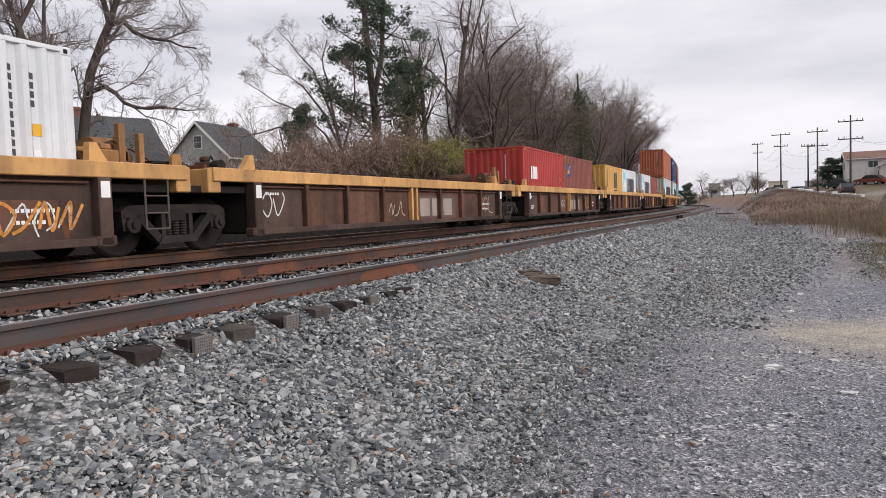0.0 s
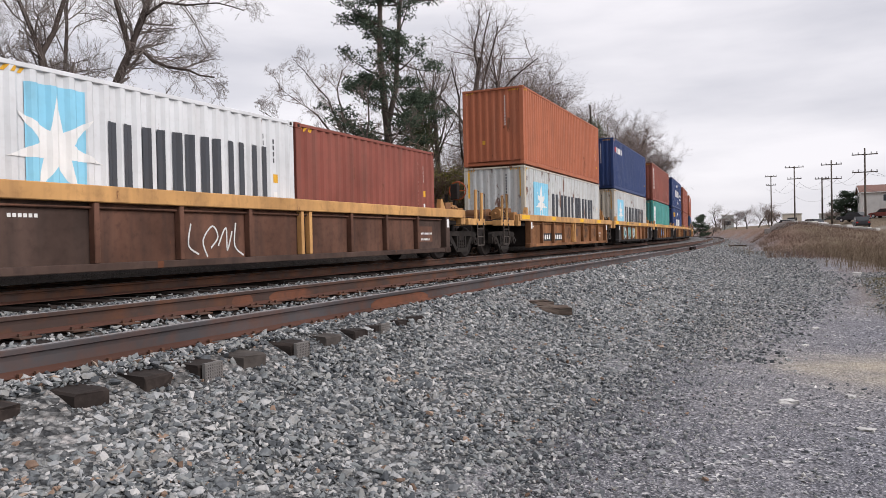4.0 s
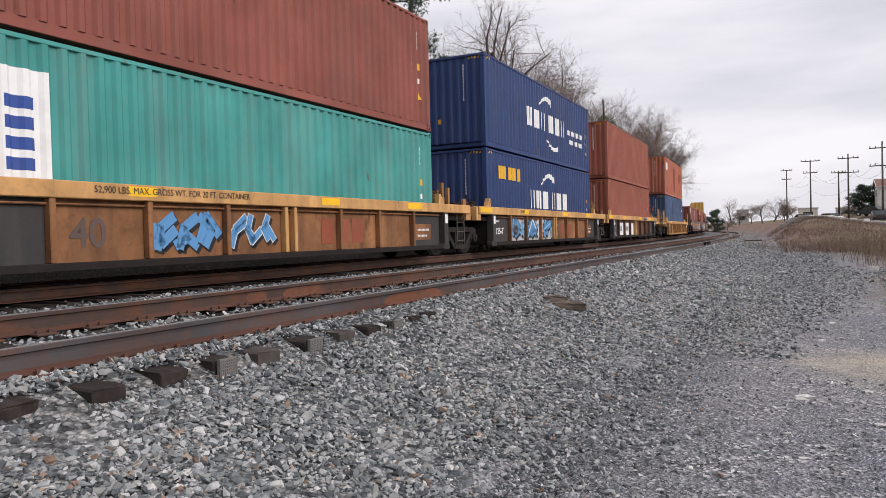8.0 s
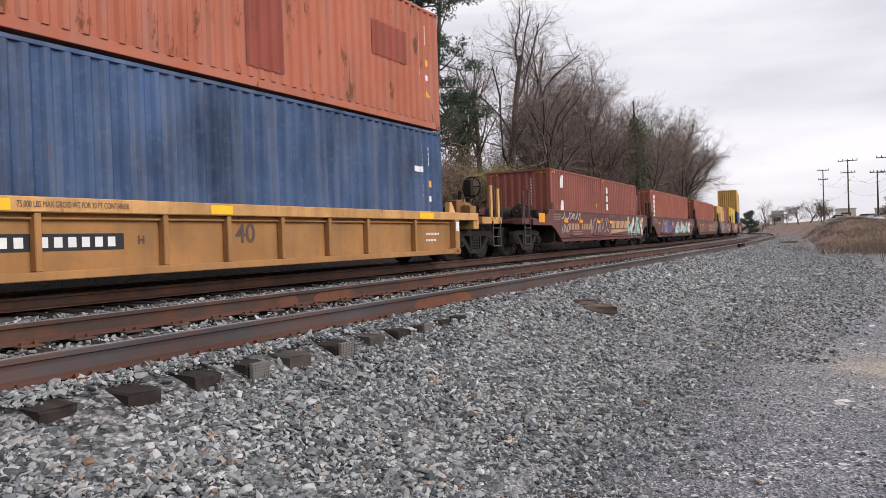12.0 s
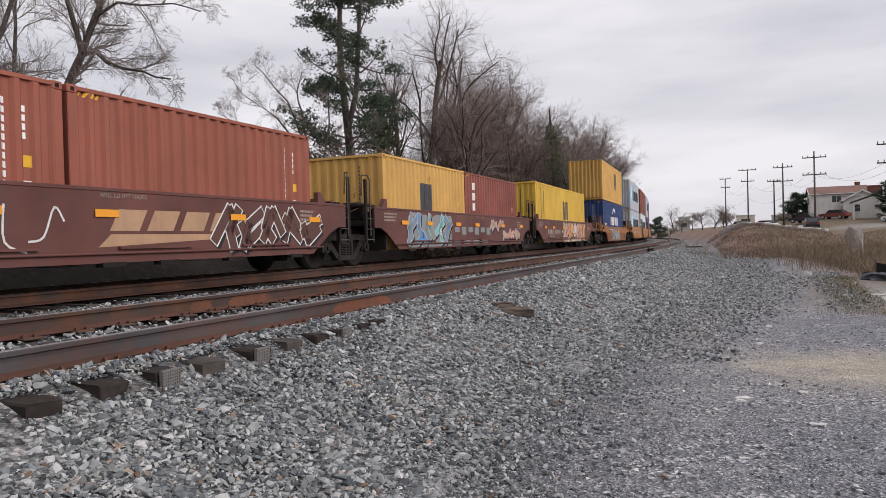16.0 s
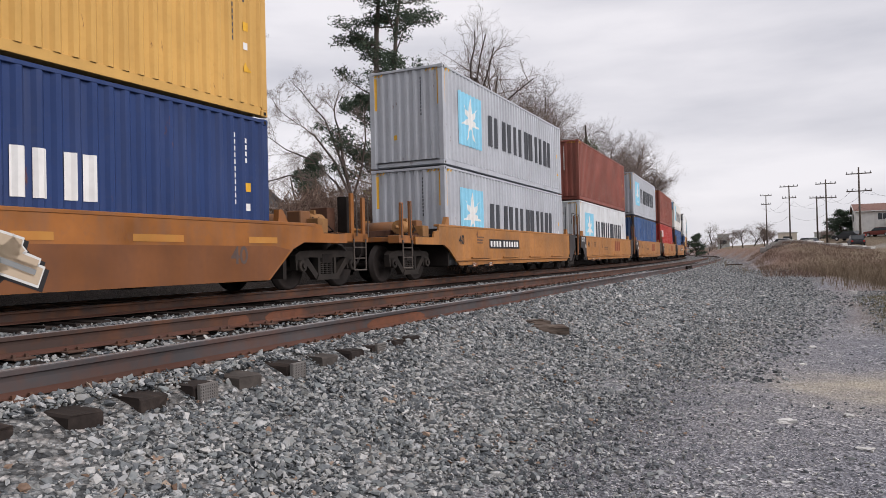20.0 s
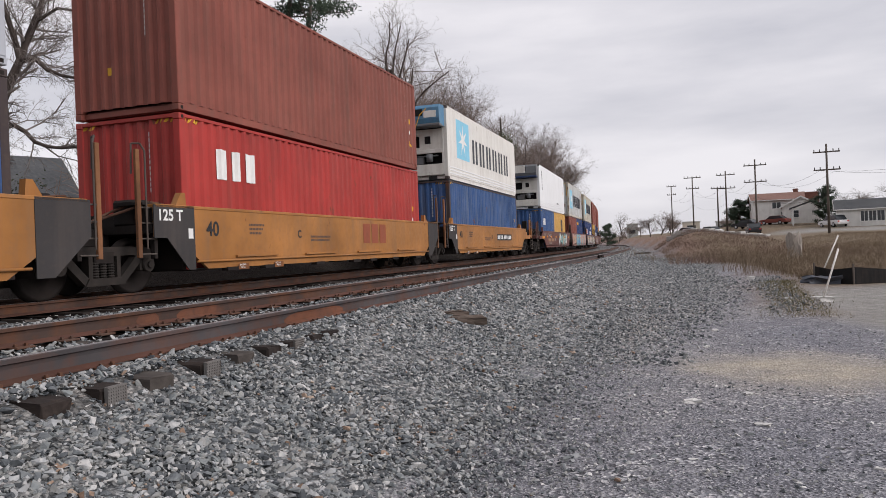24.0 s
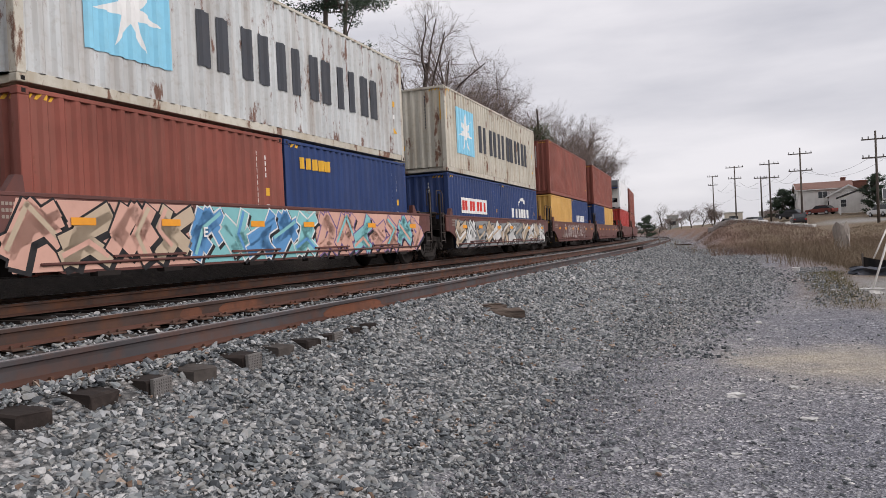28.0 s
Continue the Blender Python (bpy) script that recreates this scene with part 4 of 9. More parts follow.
GEAR_TAN = paint("weathered_tan_gear", (0.30, 0.155, 0.06), 0.7, var=0.35, dirty=0.7, rust=0.4, dirt=(0.09, 0.05, 0.03))
RUSTY_POST = paint("rusty_upright", (0.20, 0.088, 0.04), 0.75, var=0.4, dirty=0.6, rust=0.4, dirt=(0.06, 0.04, 0.03))
WORN_STEEL = paint("worn_grab_iron", (0.095, 0.08, 0.07), 0.6, 0.2, dirty=0.6, dirt=(0.06, 0.04, 0.03))
WHEEL_R = 0.465
WHEELS = []


def wheelset_mesh():
    def make():
        bm = bmesh.new()
        n = 28
        for sx in (-1, 1):
            rings = []
            for x, r in ((0.655, 0.12), (0.665, 0.30), (0.675, 0.40), (0.665, 0.492), (0.695, 0.495), (0.700, 0.470), (0.79, 0.463), (0.795, 0.405), (0.745, 0.37), (0.745, 0.16), (0.80, 0.13), (0.80, 0.09)):
                rings.append([bm.verts.new((sx * x, r * math.cos(2 * math.pi * i / n), r * math.sin(2 * math.pi * i / n))) for i in range(n)])
            for a, b in zip(rings, rings[1:]):
                for i in range(n):
                    q = (a[i], a[(i + 1) % n], b[(i + 1) % n], b[i])
                    bm.faces.new(q if sx > 0 else q[::-1]).smooth = True
            for i in range(4):
                t = math.pi / 2 * i + 0.4
                bm.faces.new([bm.verts.new((sx * 0.7475, 0.27 * math.cos(t) + 0.05 * math.cos(k), 0.27 * math.sin(t) + 0.05 * math.sin(k))) for k in (0, 1.57, 3.14, 4.71)])
        tube(bm, (-1.08, 0, 0), (1.08, 0, 0), 0.085, 12)
        return bm

    return shape("wheelset", make)


def side_frame_mesh():
    """A cast truck side: an arch with two windows, pedestals and a spring seat."""
    def make():
        bm = bmesh.new()
        t0, t1 = -0.075, 0.075
        for sy in (-1, 1):
            prism(bm, [(sy * a, b) for a, b in ((0.0, 0.64), (0.62, 0.66), (0.80, 0.60), (1.08, 0.60), (1.10, 0.70), (0.98, 0.78), (0.55, 0.80), (0.0, 0.80))], t0, t1)
            prism(bm, [(sy * a, b) for a, b in ((0.70, 0.66), (0.84, 0.60), (0.40, 0.19), (0.26, 0.19), (0.26, 0.30), (0.34, 0.31))], t0, t1)
            prism(bm, [(sy * a, b) for a, b in ((0.25, 0.28), (0.33, 0.28), (0.33, 0.66), (0.25, 0.66))], t0, t1)
            prism(bm, [(sy * a, b) for a, b in ((0.76, 0.40), (0.82, 0.40), (0.82, 0.64), (0.74, 0.64))], t0, t1)
            prism(bm, [(sy * a, b) for a, b in ((1.01, 0.40), (1.07, 0.40), (1.10, 0.64), (1.01, 0.64))], t0, t1)
        prism(bm, [(-0.42, 0.18), (0.42, 0.18), (0.34, 0.30), (-0.34, 0.30)], t0 - 0.02, t1 + 0.03)
        return bm

    return shape("truck_side_frame", make)


def truck(parent, y, yaw=0.0):
    """A two-axle truck under a car, centred y metres along it."""
    root = piece("truck", shape("truck_bolster", lambda: boxes((-1.1, 1.1, -0.2, 0.2, 0.52, 0.74), (-0.9, 0.9, -0.09, 0.09, 0.40, 0.52), (-0.25, 0.25, -0.25, 0.25, 0.74, 0.86), bevel=0.02)), UNDER, parent, AT((0, y, 0)))
    for sx in (-1, 1):
        piece("side_frame", side_frame_mesh(), TRUCK_STEEL, root, AT((sx * 1.02, 0, 0)), "dusty cast steel truck side frame")

        def spring():
            bm = bmesh.new()
            rings = []
            for c in range(13):
                r = 0.068 if c % 2 else 0.05
                rings.append([bm.verts.new((r * math.cos(0.6283 * k), r * math.sin(0.6283 * k), 0.30 + c * 0.0215)) for k in range(10)])
            for p, q in zip(rings, rings[1:]):
                for k in range(10):
                    bm.faces.new((p[k], p[(k + 1) % 10], q[(k + 1) % 10], q[k]))
            return bm

        for k in (-0.16, 0.0, 0.16):
            piece("spring", shape("coil_spring", spring), TRUCK_STEEL, root, AT((sx * 1.04, k, 0)))
        for sy in (-1, 1):
            piece("bearing_cap", shape("bearing_cap", lambda: tube(tube(bmesh.new(), (0, 0, 0), (0.10, 0, 0), 0.12, 14), (0.10, 0, 0), (0.14, 0, 0), 0.055, 8)), TRUCK_STEEL, root, AT((sx * 1.06, sy * 0.915, WHEEL_R + 0.02)) @ pose(0, 0, 0, 0, 0, 0 if sx > 0 else 180))
    for sy in (-1, 1):
        ws = piece("wheelset", wheelset_mesh(), WHEEL_STEEL, root, AT((0, sy * 0.915, WHEEL_R)))
        WHEELS.append((ws, sy * 0.915))
    return root


def sign(text, size, parent, material, x, y, z, name="lettering", width=1.0, label=""):
    """Words on a car's side that faces the road."""
    cu = bpy.data.curves.new(name, "FONT")
    cu.body, cu.size, cu.extrude = text, size, 0.0
    cu.align_x, cu.align_y = "LEFT", "BOTTOM"
    cu.offset = 0.012 * size ** 0.5 if size > 0.15 else 0.0
    tmp = new(name, cu)
    me = bpy.data.meshes.new_from_object(tmp)
    bpy.data.objects.remove(tmp)
    bpy.data.curves.remove(cu)
    me.materials.clear()
    me.materials.append(material)
    ob = new(name, me)
    ob.parent = parent
    ob.matrix_local = AT((x, y, z)) @ pose(0, 0, 0, 90, 0, 90) @ Matrix.Diagonal((width, 1, 1, 1))
    if label:
        ob["label"] = label
    return ob


def plate(name, polys, material, parent, x, label=""):
    """Flat marks on a car's side: convex outlines of (y, z)."""
    bm = bmesh.new()
    for p in polys:
        vs = [bm.verts.new((0, a, b)) for a, b in p]
        try:
            bm.faces.new(vs)
        except ValueError:
            pass
    bmesh.ops.recalc_face_normals(bm, faces=bm.faces[:])
    ob = part(name, bm, material, parent, label)
    ob.matrix_local = AT((x, 0, 0))
    return ob


SPRAY = dict(
    pink=flat("pink_spray_paint", (0.56, 0.33, 0.26)), blue=flat("blue_spray_paint", (0.10, 0.26, 0.48)), teal=flat("teal_spray_paint", (0.20, 0.45, 0.46)),
    brown=flat("brown_spray_paint", (0.10, 0.05, 0.042)), sky=flat("sky_spray_paint", (0.22, 0.42, 0.58)), pale=flat("pale_grey_spray_paint", (0.40, 0.42, 0.42)),
    white=flat("white_spray_paint", (0.62, 0.62, 0.60)), black=flat("black_spray_paint", (0.02, 0.02, 0.022)), violet=flat("violet_spray_paint", (0.17, 0.11, 0.24)),
    mint=flat("mint_spray_paint", (0.22, 0.42, 0.35)), orange=flat("orange_spray_paint", (0.60, 0.26, 0.06)), grey=flat("grey_spray_paint", (0.22, 0.23, 0.23)), tan=flat("tan_spray_paint", (0.45, 0.36, 0.26)),
)


def ribbon(pts, w):
    out = []
    for (a, b), (c, d) in zip(pts, pts[1:]):
        l = math.hypot(c - a, d - b) or 1
        nx, nz = -(d - b) / l * w / 2, (c - a) / l * w / 2
        ex, ez = (c - a) / l * w * 0.3, (d - b) / l * w * 0.3
        out.append([(a + nx - ex, b + nz - ez), (c + nx + ex, d + nz + ez), (c - nx + ex, d - nz + ez), (a - nx - ex, b - nz - ez)])
    return out


HOOKS = (
    ((0, 0.3), (0.3, 0.95), (0.65, 0.15), (1, 0.8)), ((0, 0.5), (0.4, 1), (1, 0.6), (0.7, 0.1), (0.3, 0.4)), ((0, 1), (0.25, 0.25), (1, 0)), ((0, 0.05), (0.6, 0.3), (1, 1)),
    ((0.5, 0), (0, 0.5), (0.5, 1), (1, 0.5), (0.6, 0.2)), ((0, 0.7), (0.5, 0.1), (1, 0.7), (0.6, 1)), ((0, 0.2), (0.35, 0.35), (0.6, 1), (1, 0.6)),
)


def stroke(rng, y0, w, z0, z1, slant):
    """A rounded hook or wave, no letter."""
    g = [(a + rng.uniform(-0.12, 0.12), b + rng.uniform(-0.08, 0.08)) for a, b in rng.choice(HOOKS)]
    out = []
    for i in range(len(g) - 1):
        p0, p1, p2, p3 = g[max(i - 1, 0)], g[i], g[i + 1], g[min(i + 2, len(g) - 1)]
        for k in range(4):
            t = k / 4
            out.append(tuple(0.5 * (2 * p1[c] + (p2[c] - p0[c]) * t + (2 * p0[c] - 5 * p1[c] + 4 * p2[c] - p3[c]) * t * t + (3 * p1[c] - p0[c] - 3 * p2[c] + p3[c]) * t**3) for c in (0, 1)))
    out.append(g[-1])
    return [(y0 + w * a + slant * (b - 0.5) * (z1 - z0), z0 + (z1 - z0) * b) for a, b in out]


SLABS = (
    ((0.0, 0.2), (0.45, 1.0), (1.0, 0.4)), ((0.1, 0.95), (0.75, 0.62), (0.3, 0.05)), ((0.0, 0.6), (0.4, 0.12), (1.0, 0.5)), ((0.15, 0.0), (0.35, 0.6), (0.95, 0.95)), ((0.0, 0.35), (1.0, 0.78)), ((0.05, 0.8), (0.95, 0.2)),
    ((0.9, 0.0), (0.6, 0.45), (0.85, 1.0)), ((0.0, 0.05), (0.55, 0.3), (1.0, 0.02)), ((0.2, 1.0), (0.05, 0.55), (0.5, 0.2)),
)


def graffiti(parent, x, y0, y1, z0, z1, inks, seed, n=5, outline="black", ground=None):
    """A sprayed piece: n blocky shapes of two or three fat slabs with a shade, an outline and a highlight, over a filled ground."""
    rng = random.Random(seed)
    w = (y1 - y0) / n
    fat = min(0.30 * w, 0.26 * (z1 - z0))
    m = fat * 0.62
    if ground:
        edge = [(y0 + (y1 - y0) * k / 8, z1 - rng.uniform(0.0, 0.18)) for k in range(9)]
        for (a, za), (b, zb) in zip(edge, edge[1:]):
            plate("graffiti_ground", [[(a, z0), (b, z0), (b, zb), (a, za)]], SPRAY[ground], parent, x + 0.002)["kind"] = "stuff"
    for i in range(n):
        lean = rng.uniform(-0.05, 0.22)
        lines = [[(y0 + (i + 0.06 + 0.88 * a) * w + lean * (b - 0.5) * (z1 - z0), z0 + m + (z1 - z0 - 2 * m) * b) for a, b in pts] for pts in rng.sample(SLABS, 3 if w > 0.7 else 2)]
        lv = 0.004 + 0.0036 * (i % 3)
        ink = inks[i % len(inks)]
        edge = outline
        for k, (colour, width, dy, dz) in enumerate((("black", fat * 1.30, 0.05, -0.05), (edge, fat * 1.26, 0, 0), (ink, fat * 0.98, 0, 0), (inks[(i + 1) % len(inks)], fat * 0.30, -0.02, 0.04))):
            polys = []
            for line in lines[: 1 if k == 3 else 3]:
                polys += ribbon([(a + dy, max(z0, b + dz)) for a, b in line], width)
            plate("graffiti", polys, SPRAY[colour], parent, x + lv + 0.0009 * k)["kind"] = "stuff"


def scrawl(parent, x, y0, y1, z0, z1, ink, seed, n=7, w=0.03):
    """A thin sprayed scrawl of loops."""
    rng = random.Random(seed)
    m = max(2, round((y1 - y0) / max(0.3, 0.75 * (z1 - z0))))
    d = (y1 - y0) / m
    polys = []
    for i in range(m):
        polys += ribbon(stroke(rng, y0 + i * d, d * 0.9, z0, z1, 0.2), w)
    plate("graffiti_scrawl", polys, SPRAY[ink], parent, x + 0.006)["kind"] = "stuff"


def end_gear(parent, sy, paint_, hand=True, wheel=True, brake=None, coupler=True, stand=7.0, gear=None):
    """Platform, ladder rails, hand brake, brake cylinder and coupler at a car's outer end."""
    tan, rusty, fittings = (gear,) * 3 if gear else (GEAR_TAN, RUSTY_GEAR, BRAKE_ORANGE)

    def s(v):
        return sy * v

    def bx(name, material, a, b, c, d, e, f, label="", bevel=0.01):
        y0, y1 = sorted((s(c), s(d)))
        return part(name, boxes((a, b, y0, y1, e, f), bevel=bevel), material, parent, label)

    bx("platform", paint_, -1.25, 1.25, stand + 0.2, stand + 2.1, 1.02, 1.14)
    bx("platform_grating", UNDER, -1.2, 1.2, stand + 0.9, stand + 2.0, 1.145, 1.165)
    bx("end_sill", paint_, 1.10, 1.42, stand + 0.9, stand + 2.15, 0.98, 1.17)
    bx("draft_sill", UNDER, -0.35, 0.35, stand - 0.8, stand + 2.2, 0.68, 1.02)
    if coupler:
        def knuckle():
            bm = boxes((-0.11, 0.11, stand + 2.15, stand + 2.75, 0.74, 0.92), bevel=0.02)
            box(bm, -0.2, 0.12, stand + 2.7, stand + 2.98, 0.70, 0.98, 0.05)
            return bm

        bm = knuckle()
        if sy < 0:
            bmesh.ops.rotate(bm, verts=bm.verts[:], cent=(0, 0, 0), matrix=Matrix.Rotation(math.pi, 3, "Z"))
        part("coupler", bm, UNDER, parent, "grimy steel coupler")
        bm = bmesh.new()
        pipe(bm, [(0.35, s(stand + 2.2), 0.72), (0.4, s(stand + 2.5), 0.5), (0.3, s(stand + 2.85), 0.42)], 0.03)
        part("air_hose", bm, UNDER, parent)
    if hand:
        for yy, high in ((stand + 1.52, 2.05), (stand + 1.98, 1.98)):
            bx("stanchion", paint_, 1.36, 1.42, yy - 0.06, yy + 0.06, 1.0, high, "flat upright steel stanchion", 0.008)
            bm = bmesh.new()
            pipe(bm, [(1.46, s(yy + 0.10), 1.10), (1.46, s(yy + 0.10), high - 0.05), (1.40, s(yy + 0.04), high - 0.02)], 0.014)
            part("grab_rail", bm, WORN_STEEL, parent, "thin worn steel grab rail")
        bm = bmesh.new()
        pipe(bm, [(1.44, s(stand + 1.52), 1.05), (1.44, s(stand + 1.52), 0.36), (1.44, s(stand + 2.0), 0.36), (1.44, s(stand + 2.0), 1.05)], 0.018)
        for zz in (0.62, 0.86):
            tube(bm, (1.44, s(stand + 1.52), zz), (1.44, s(stand + 2.0), zz), 0.014, 6)
        part("side_ladder", bm, WORN_STEEL, parent, "worn steel ladder under the platform")
        for k in range(3):
            bm = bmesh.new()
            pipe(bm, [(1.30 - 0.06 * k, s(stand + 0.2), 1.22 + 0.05 * k), (1.28, s(stand + 0.62), 1.20 + 0.04 * k), (1.0 - 0.1 * k, s(stand + 0.95), 1.19), (0.6, s(stand + 1.3), 1.2)], 0.018)
            part("brake_pipe", bm, rusty, parent)
        bx("reservoir_cradle", rusty, -0.5, 0.5, stand + 0.72, stand + 0.95, 1.14, 1.36)
        bx("junction_box", tan, 1.06, 1.34, stand + 0.35, stand + 0.70, 1.14, 1.46, "weathered tan junction box")
    if wheel:
        wy = stand + 1.5
        bm = bmesh.new()
        n, R_ = 20, 0.28
        for i in range(n):
            a, b = 2 * math.pi * i / n, 2 * math.pi * (i + 1) / n
            tube(bm, (0.75 + R_ * math.cos(a), s(wy + 0.12), 2.05 + R_ * math.sin(a)), (0.75 + R_ * math.cos(b), s(wy + 0.12), 2.05 + R_ * math.sin(b)), 0.02, 6)
        for i in range(5):
            a = 2 * math.pi * i / 5
            tube(bm, (0.75, s(wy + 0.08), 2.05), (0.75 + R_ * math.cos(a), s(wy + 0.12), 2.05 + R_ * math.sin(a)), 0.018, 6)
        tube(bm, (0.75, s(wy - 0.05), 2.05), (0.75, s(wy + 0.13), 2.05), 0.06, 10)
        part("hand_brake_wheel", bm, brake or BRAKE_RED, parent, "orange-red hand brake wheel")
        bm = boxes((0.63, 0.87, *sorted((s(wy - 0.16), s(wy + 0.02))), 1.78, 2.25), (0.68, 0.78, *sorted((s(wy - 0.12), s(wy - 0.04))), 1.14, 1.75), (0.42, 0.50, *sorted((s(wy - 0.12), s(wy - 0.04))), 1.14, 1.95), bevel=0.02)
        part("hand_brake_housing", bm, UNDER, parent)
    elif sy > 0:
        bx("hand_brake_housing", UNDER, 0.95, 1.2, stand + 1.62, stand + 1.86, 1.14, 2.0, "tall dark brake housing")
        bx("equipment_box", rusty, 0.45, 0.9, stand + 1.3, stand + 1.6, 1.14, 1.75)
    bm = bmesh.new()
    tube(bm, (0.82, s(stand + 0.6), 1.42), (0.82, s(stand + 1.12), 1.42), 0.18, 16)
    tube(bm, (0.82, s(stand + 1.12), 1.42), (0.82, s(stand + 1.3), 1.42), 0.05, 8)
    part("brake_cylinder", bm, tan, parent, "weathered tan brake cylinder")
    bx("cylinder_bracket", tan, 0.70, 0.94, stand + 0.78, stand + 0.84, 1.14, 1.66)
    for k in range(2):
        bm = bmesh.new()
        pipe(bm, [(1.0, s(stand + 0.62 + 0.2 * k), 1.5), (1.14, s(stand + 0.75 + 0.2 * k), 1.34), (1.1, s(stand + 1.05 + 0.2 * k), 1.22), (0.8, s(stand + 1.4), 1.2)], 0.016)
        part("brake_hose", bm, UNDER, parent)
    bm = bmesh.new()
    tube(bm, (-0.55, s(stand + 0.45), 1.42), (0.35, s(stand + 0.45), 1.42), 0.19, 16)
    tube(bm, (0.35, s(stand + 0.45), 1.42), (0.62, s(stand + 0.45), 1.42), 0.10, 12)
    box(bm, -0.3, 0.0, *sorted((s(stand + 0.3), s(stand + 0.6))), 1.12, 1.30)
    part("air_tank", bm, fittings, parent, "rusty brake air tank")
    bm = boxes((0.7, 1.05, *sorted((s(stand + 0.15), s(stand + 0.5))), 1.14, 1.62), (0.8, 0.95, *sorted((s(stand + 0.55), s(stand + 0.85))), 1.14, 1.45), bevel=0.02)
    part("brake_valve", bm, fittings, parent)


def joint_gear(root, sill, top, seed):
    """Brake gear on the trailing platform that overhangs a shared truck, with the ladder under its sill."""
    rng = random.Random(seed)
    part("platform", boxes((-1.3, 1.3, 6.36, 7.66, top - 0.12, top - 0.05), bevel=0.01), RUSTY_GEAR, root, "rusty brake platform")
    bm = bmesh.new()
    tube(bm, (0.62, 6.72, top + 0.24), (0.62, 7.22, top + 0.24), 0.20, 16)
    tube(bm, (0.62, 7.22, top + 0.24), (0.62, 7.30, top + 0.24), 0.13, 14)
    tube(bm, (0.62, 6.50, top + 0.24), (0.62, 6.72, top + 0.24), 0.045, 8)
    part("brake_cylinder", bm, GEAR_TAN if seed % 2 else RUSTY_GEAR, root, "weathered tan brake cylinder")
    bm = bmesh.new()
    tube(bm, (-0.95, 6.95, top + 0.22), (0.15, 6.95, top + 0.22), 0.19, 16)
    part("air_tank", bm, RUSTY_GEAR, root, "rusty brake air tank")
    for y, h, w in ((6.98, 0.62, 0.06), (7.34, 0.50, 0.05)):
        part("bracket", boxes((0.98, 1.08, y - w, y + w, top - 0.05, top + h), (0.90, 1.12, y - w - 0.02, y + w + 0.02, top - 0.05, top + 0.02), bevel=0.008), GEAR_TAN, root)
    bm = bmesh.new()
    prism(bm, [(7.02, top - 0.04), (7.34, top - 0.04), (7.34, top + 0.16), (7.12, top + 0.44), (7.02, top + 0.44)], 0.83, 0.86)
    part("bracket_plate", bm, GEAR_TAN, root)
    part("valve_box", boxes((0.92, 1.22, 6.46, 6.80, top - 0.05, top + 0.20), (0.98, 1.16, 6.52, 6.72, top + 0.20, top + 0.29), bevel=0.02), GEAR_TAN, root)
    part("valve_block", boxes((0.15, 0.36, 7.30, 7.58, top - 0.05, top + 0.22), (0.20, 0.30, 7.36, 7.48, top + 0.2, top + 0.36), bevel=0.02), RUSTY_GEAR, root)
    part("walkway_plank", boxes((0.88, 1.24, 7.38, 8.02, top + 0.04, top + 0.075), (1.0, 1.06, 7.5, 7.56, top - 0.05, top + 0.04)), UNDER, root)
    bm = bmesh.new()
    prism(bm, [(7.66, top - 0.1), (7.86, top - 0.1), (7.86, top + 0.13), (7.82, top + 0.19), (7.70, top + 0.19), (7.66, top + 0.13)], 1.30, 1.36)
    part("lifting_lug", bm, GEAR_TAN, root)
    for pts, r in (([(0.95, 6.62, top + 0.26), (1.02, 6.86, top + 0.36), (1.0, 7.12, top + 0.20), (0.80, 7.30, top + 0.05)], 0.017), ([(0.3, 7.42, top + 0.25), (0.62, 7.52, top + 0.30), (0.95, 7.55, top + 0.12), (1.15, 7.5, top - 0.04)], 0.017), ([(-0.9, 7.25, top + 0.05), (0.1, 7.22, top + 0.08), (0.55, 7.4, top + 0.02)], 0.022)):
        bm = bmesh.new()
        pipe(bm, pts, r)
        part("brake_pipe", bm, RUSTY_GEAR, root)
    bm = bmesh.new()
    pipe(bm, [(1.47, 7.0, top - 0.2), (1.47, 7.0, 0.42), (1.47, 7.44, 0.42), (1.47, 7.44, top - 0.2)], 0.017)
    for z in (0.66, 0.92):
        tube(bm, (1.47, 7.0, z), (1.47, 7.44, z), 0.013, 6)
    part("side_ladder", bm, WORN_STEEL, root, "worn steel ladder under the sill")


def front_gear(root, sill, top):
    """The short leading overhang: a cross plate, a brake valve and a stop beside the container."""
    part("cross_plate", boxes((-1.28, 1.28, -7.36, -7.28, top - 0.3, top + 0.06), bevel=0.01), RUSTY_GEAR, root, "rusty cross plate")
    part("brake_valve", boxes((0.55, 0.86, -6.86, -6.56, top - 0.08, top + 0.16), (0.62, 0.78, -6.80, -6.64, top + 0.16, top + 0.26), bevel=0.03), RUSTY_GEAR, root)
    bm = bmesh.new()
    tube(bm, (0.92, -6.72, top + 0.08), (1.08, -6.72, top + 0.08), 0.10, 12)
    pipe(bm, [(0.86, -6.7, top + 0.2), (1.0, -6.9, top + 0.24), (1.15, -7.15, top + 0.06)], 0.016)
    part("valve_body", bm, UNDER, root)
    part("end_deck_plate", boxes((-1.25, 1.25, -7.28, -6.36, top - 0.16, top - 0.1)), UNDER, root)


def guides(parent, material, half, top):
    """Corner guides and stops that hold the container in its well."""
    for sy in (-1, 1):
        for sx in (-1, 1):
            a, b = sorted((sx * 1.24, sx * 1.36))
            bm = bmesh.new()
            prism(bm, [(sy * (half + 0.03), top - 0.02), (sy * (half + 0.36), top - 0.02), (sy * (half + 0.17), top + 0.27), (sy * (half + 0.06), top + 0.27)], a, b)
            part("container_guide", bm, material, parent)


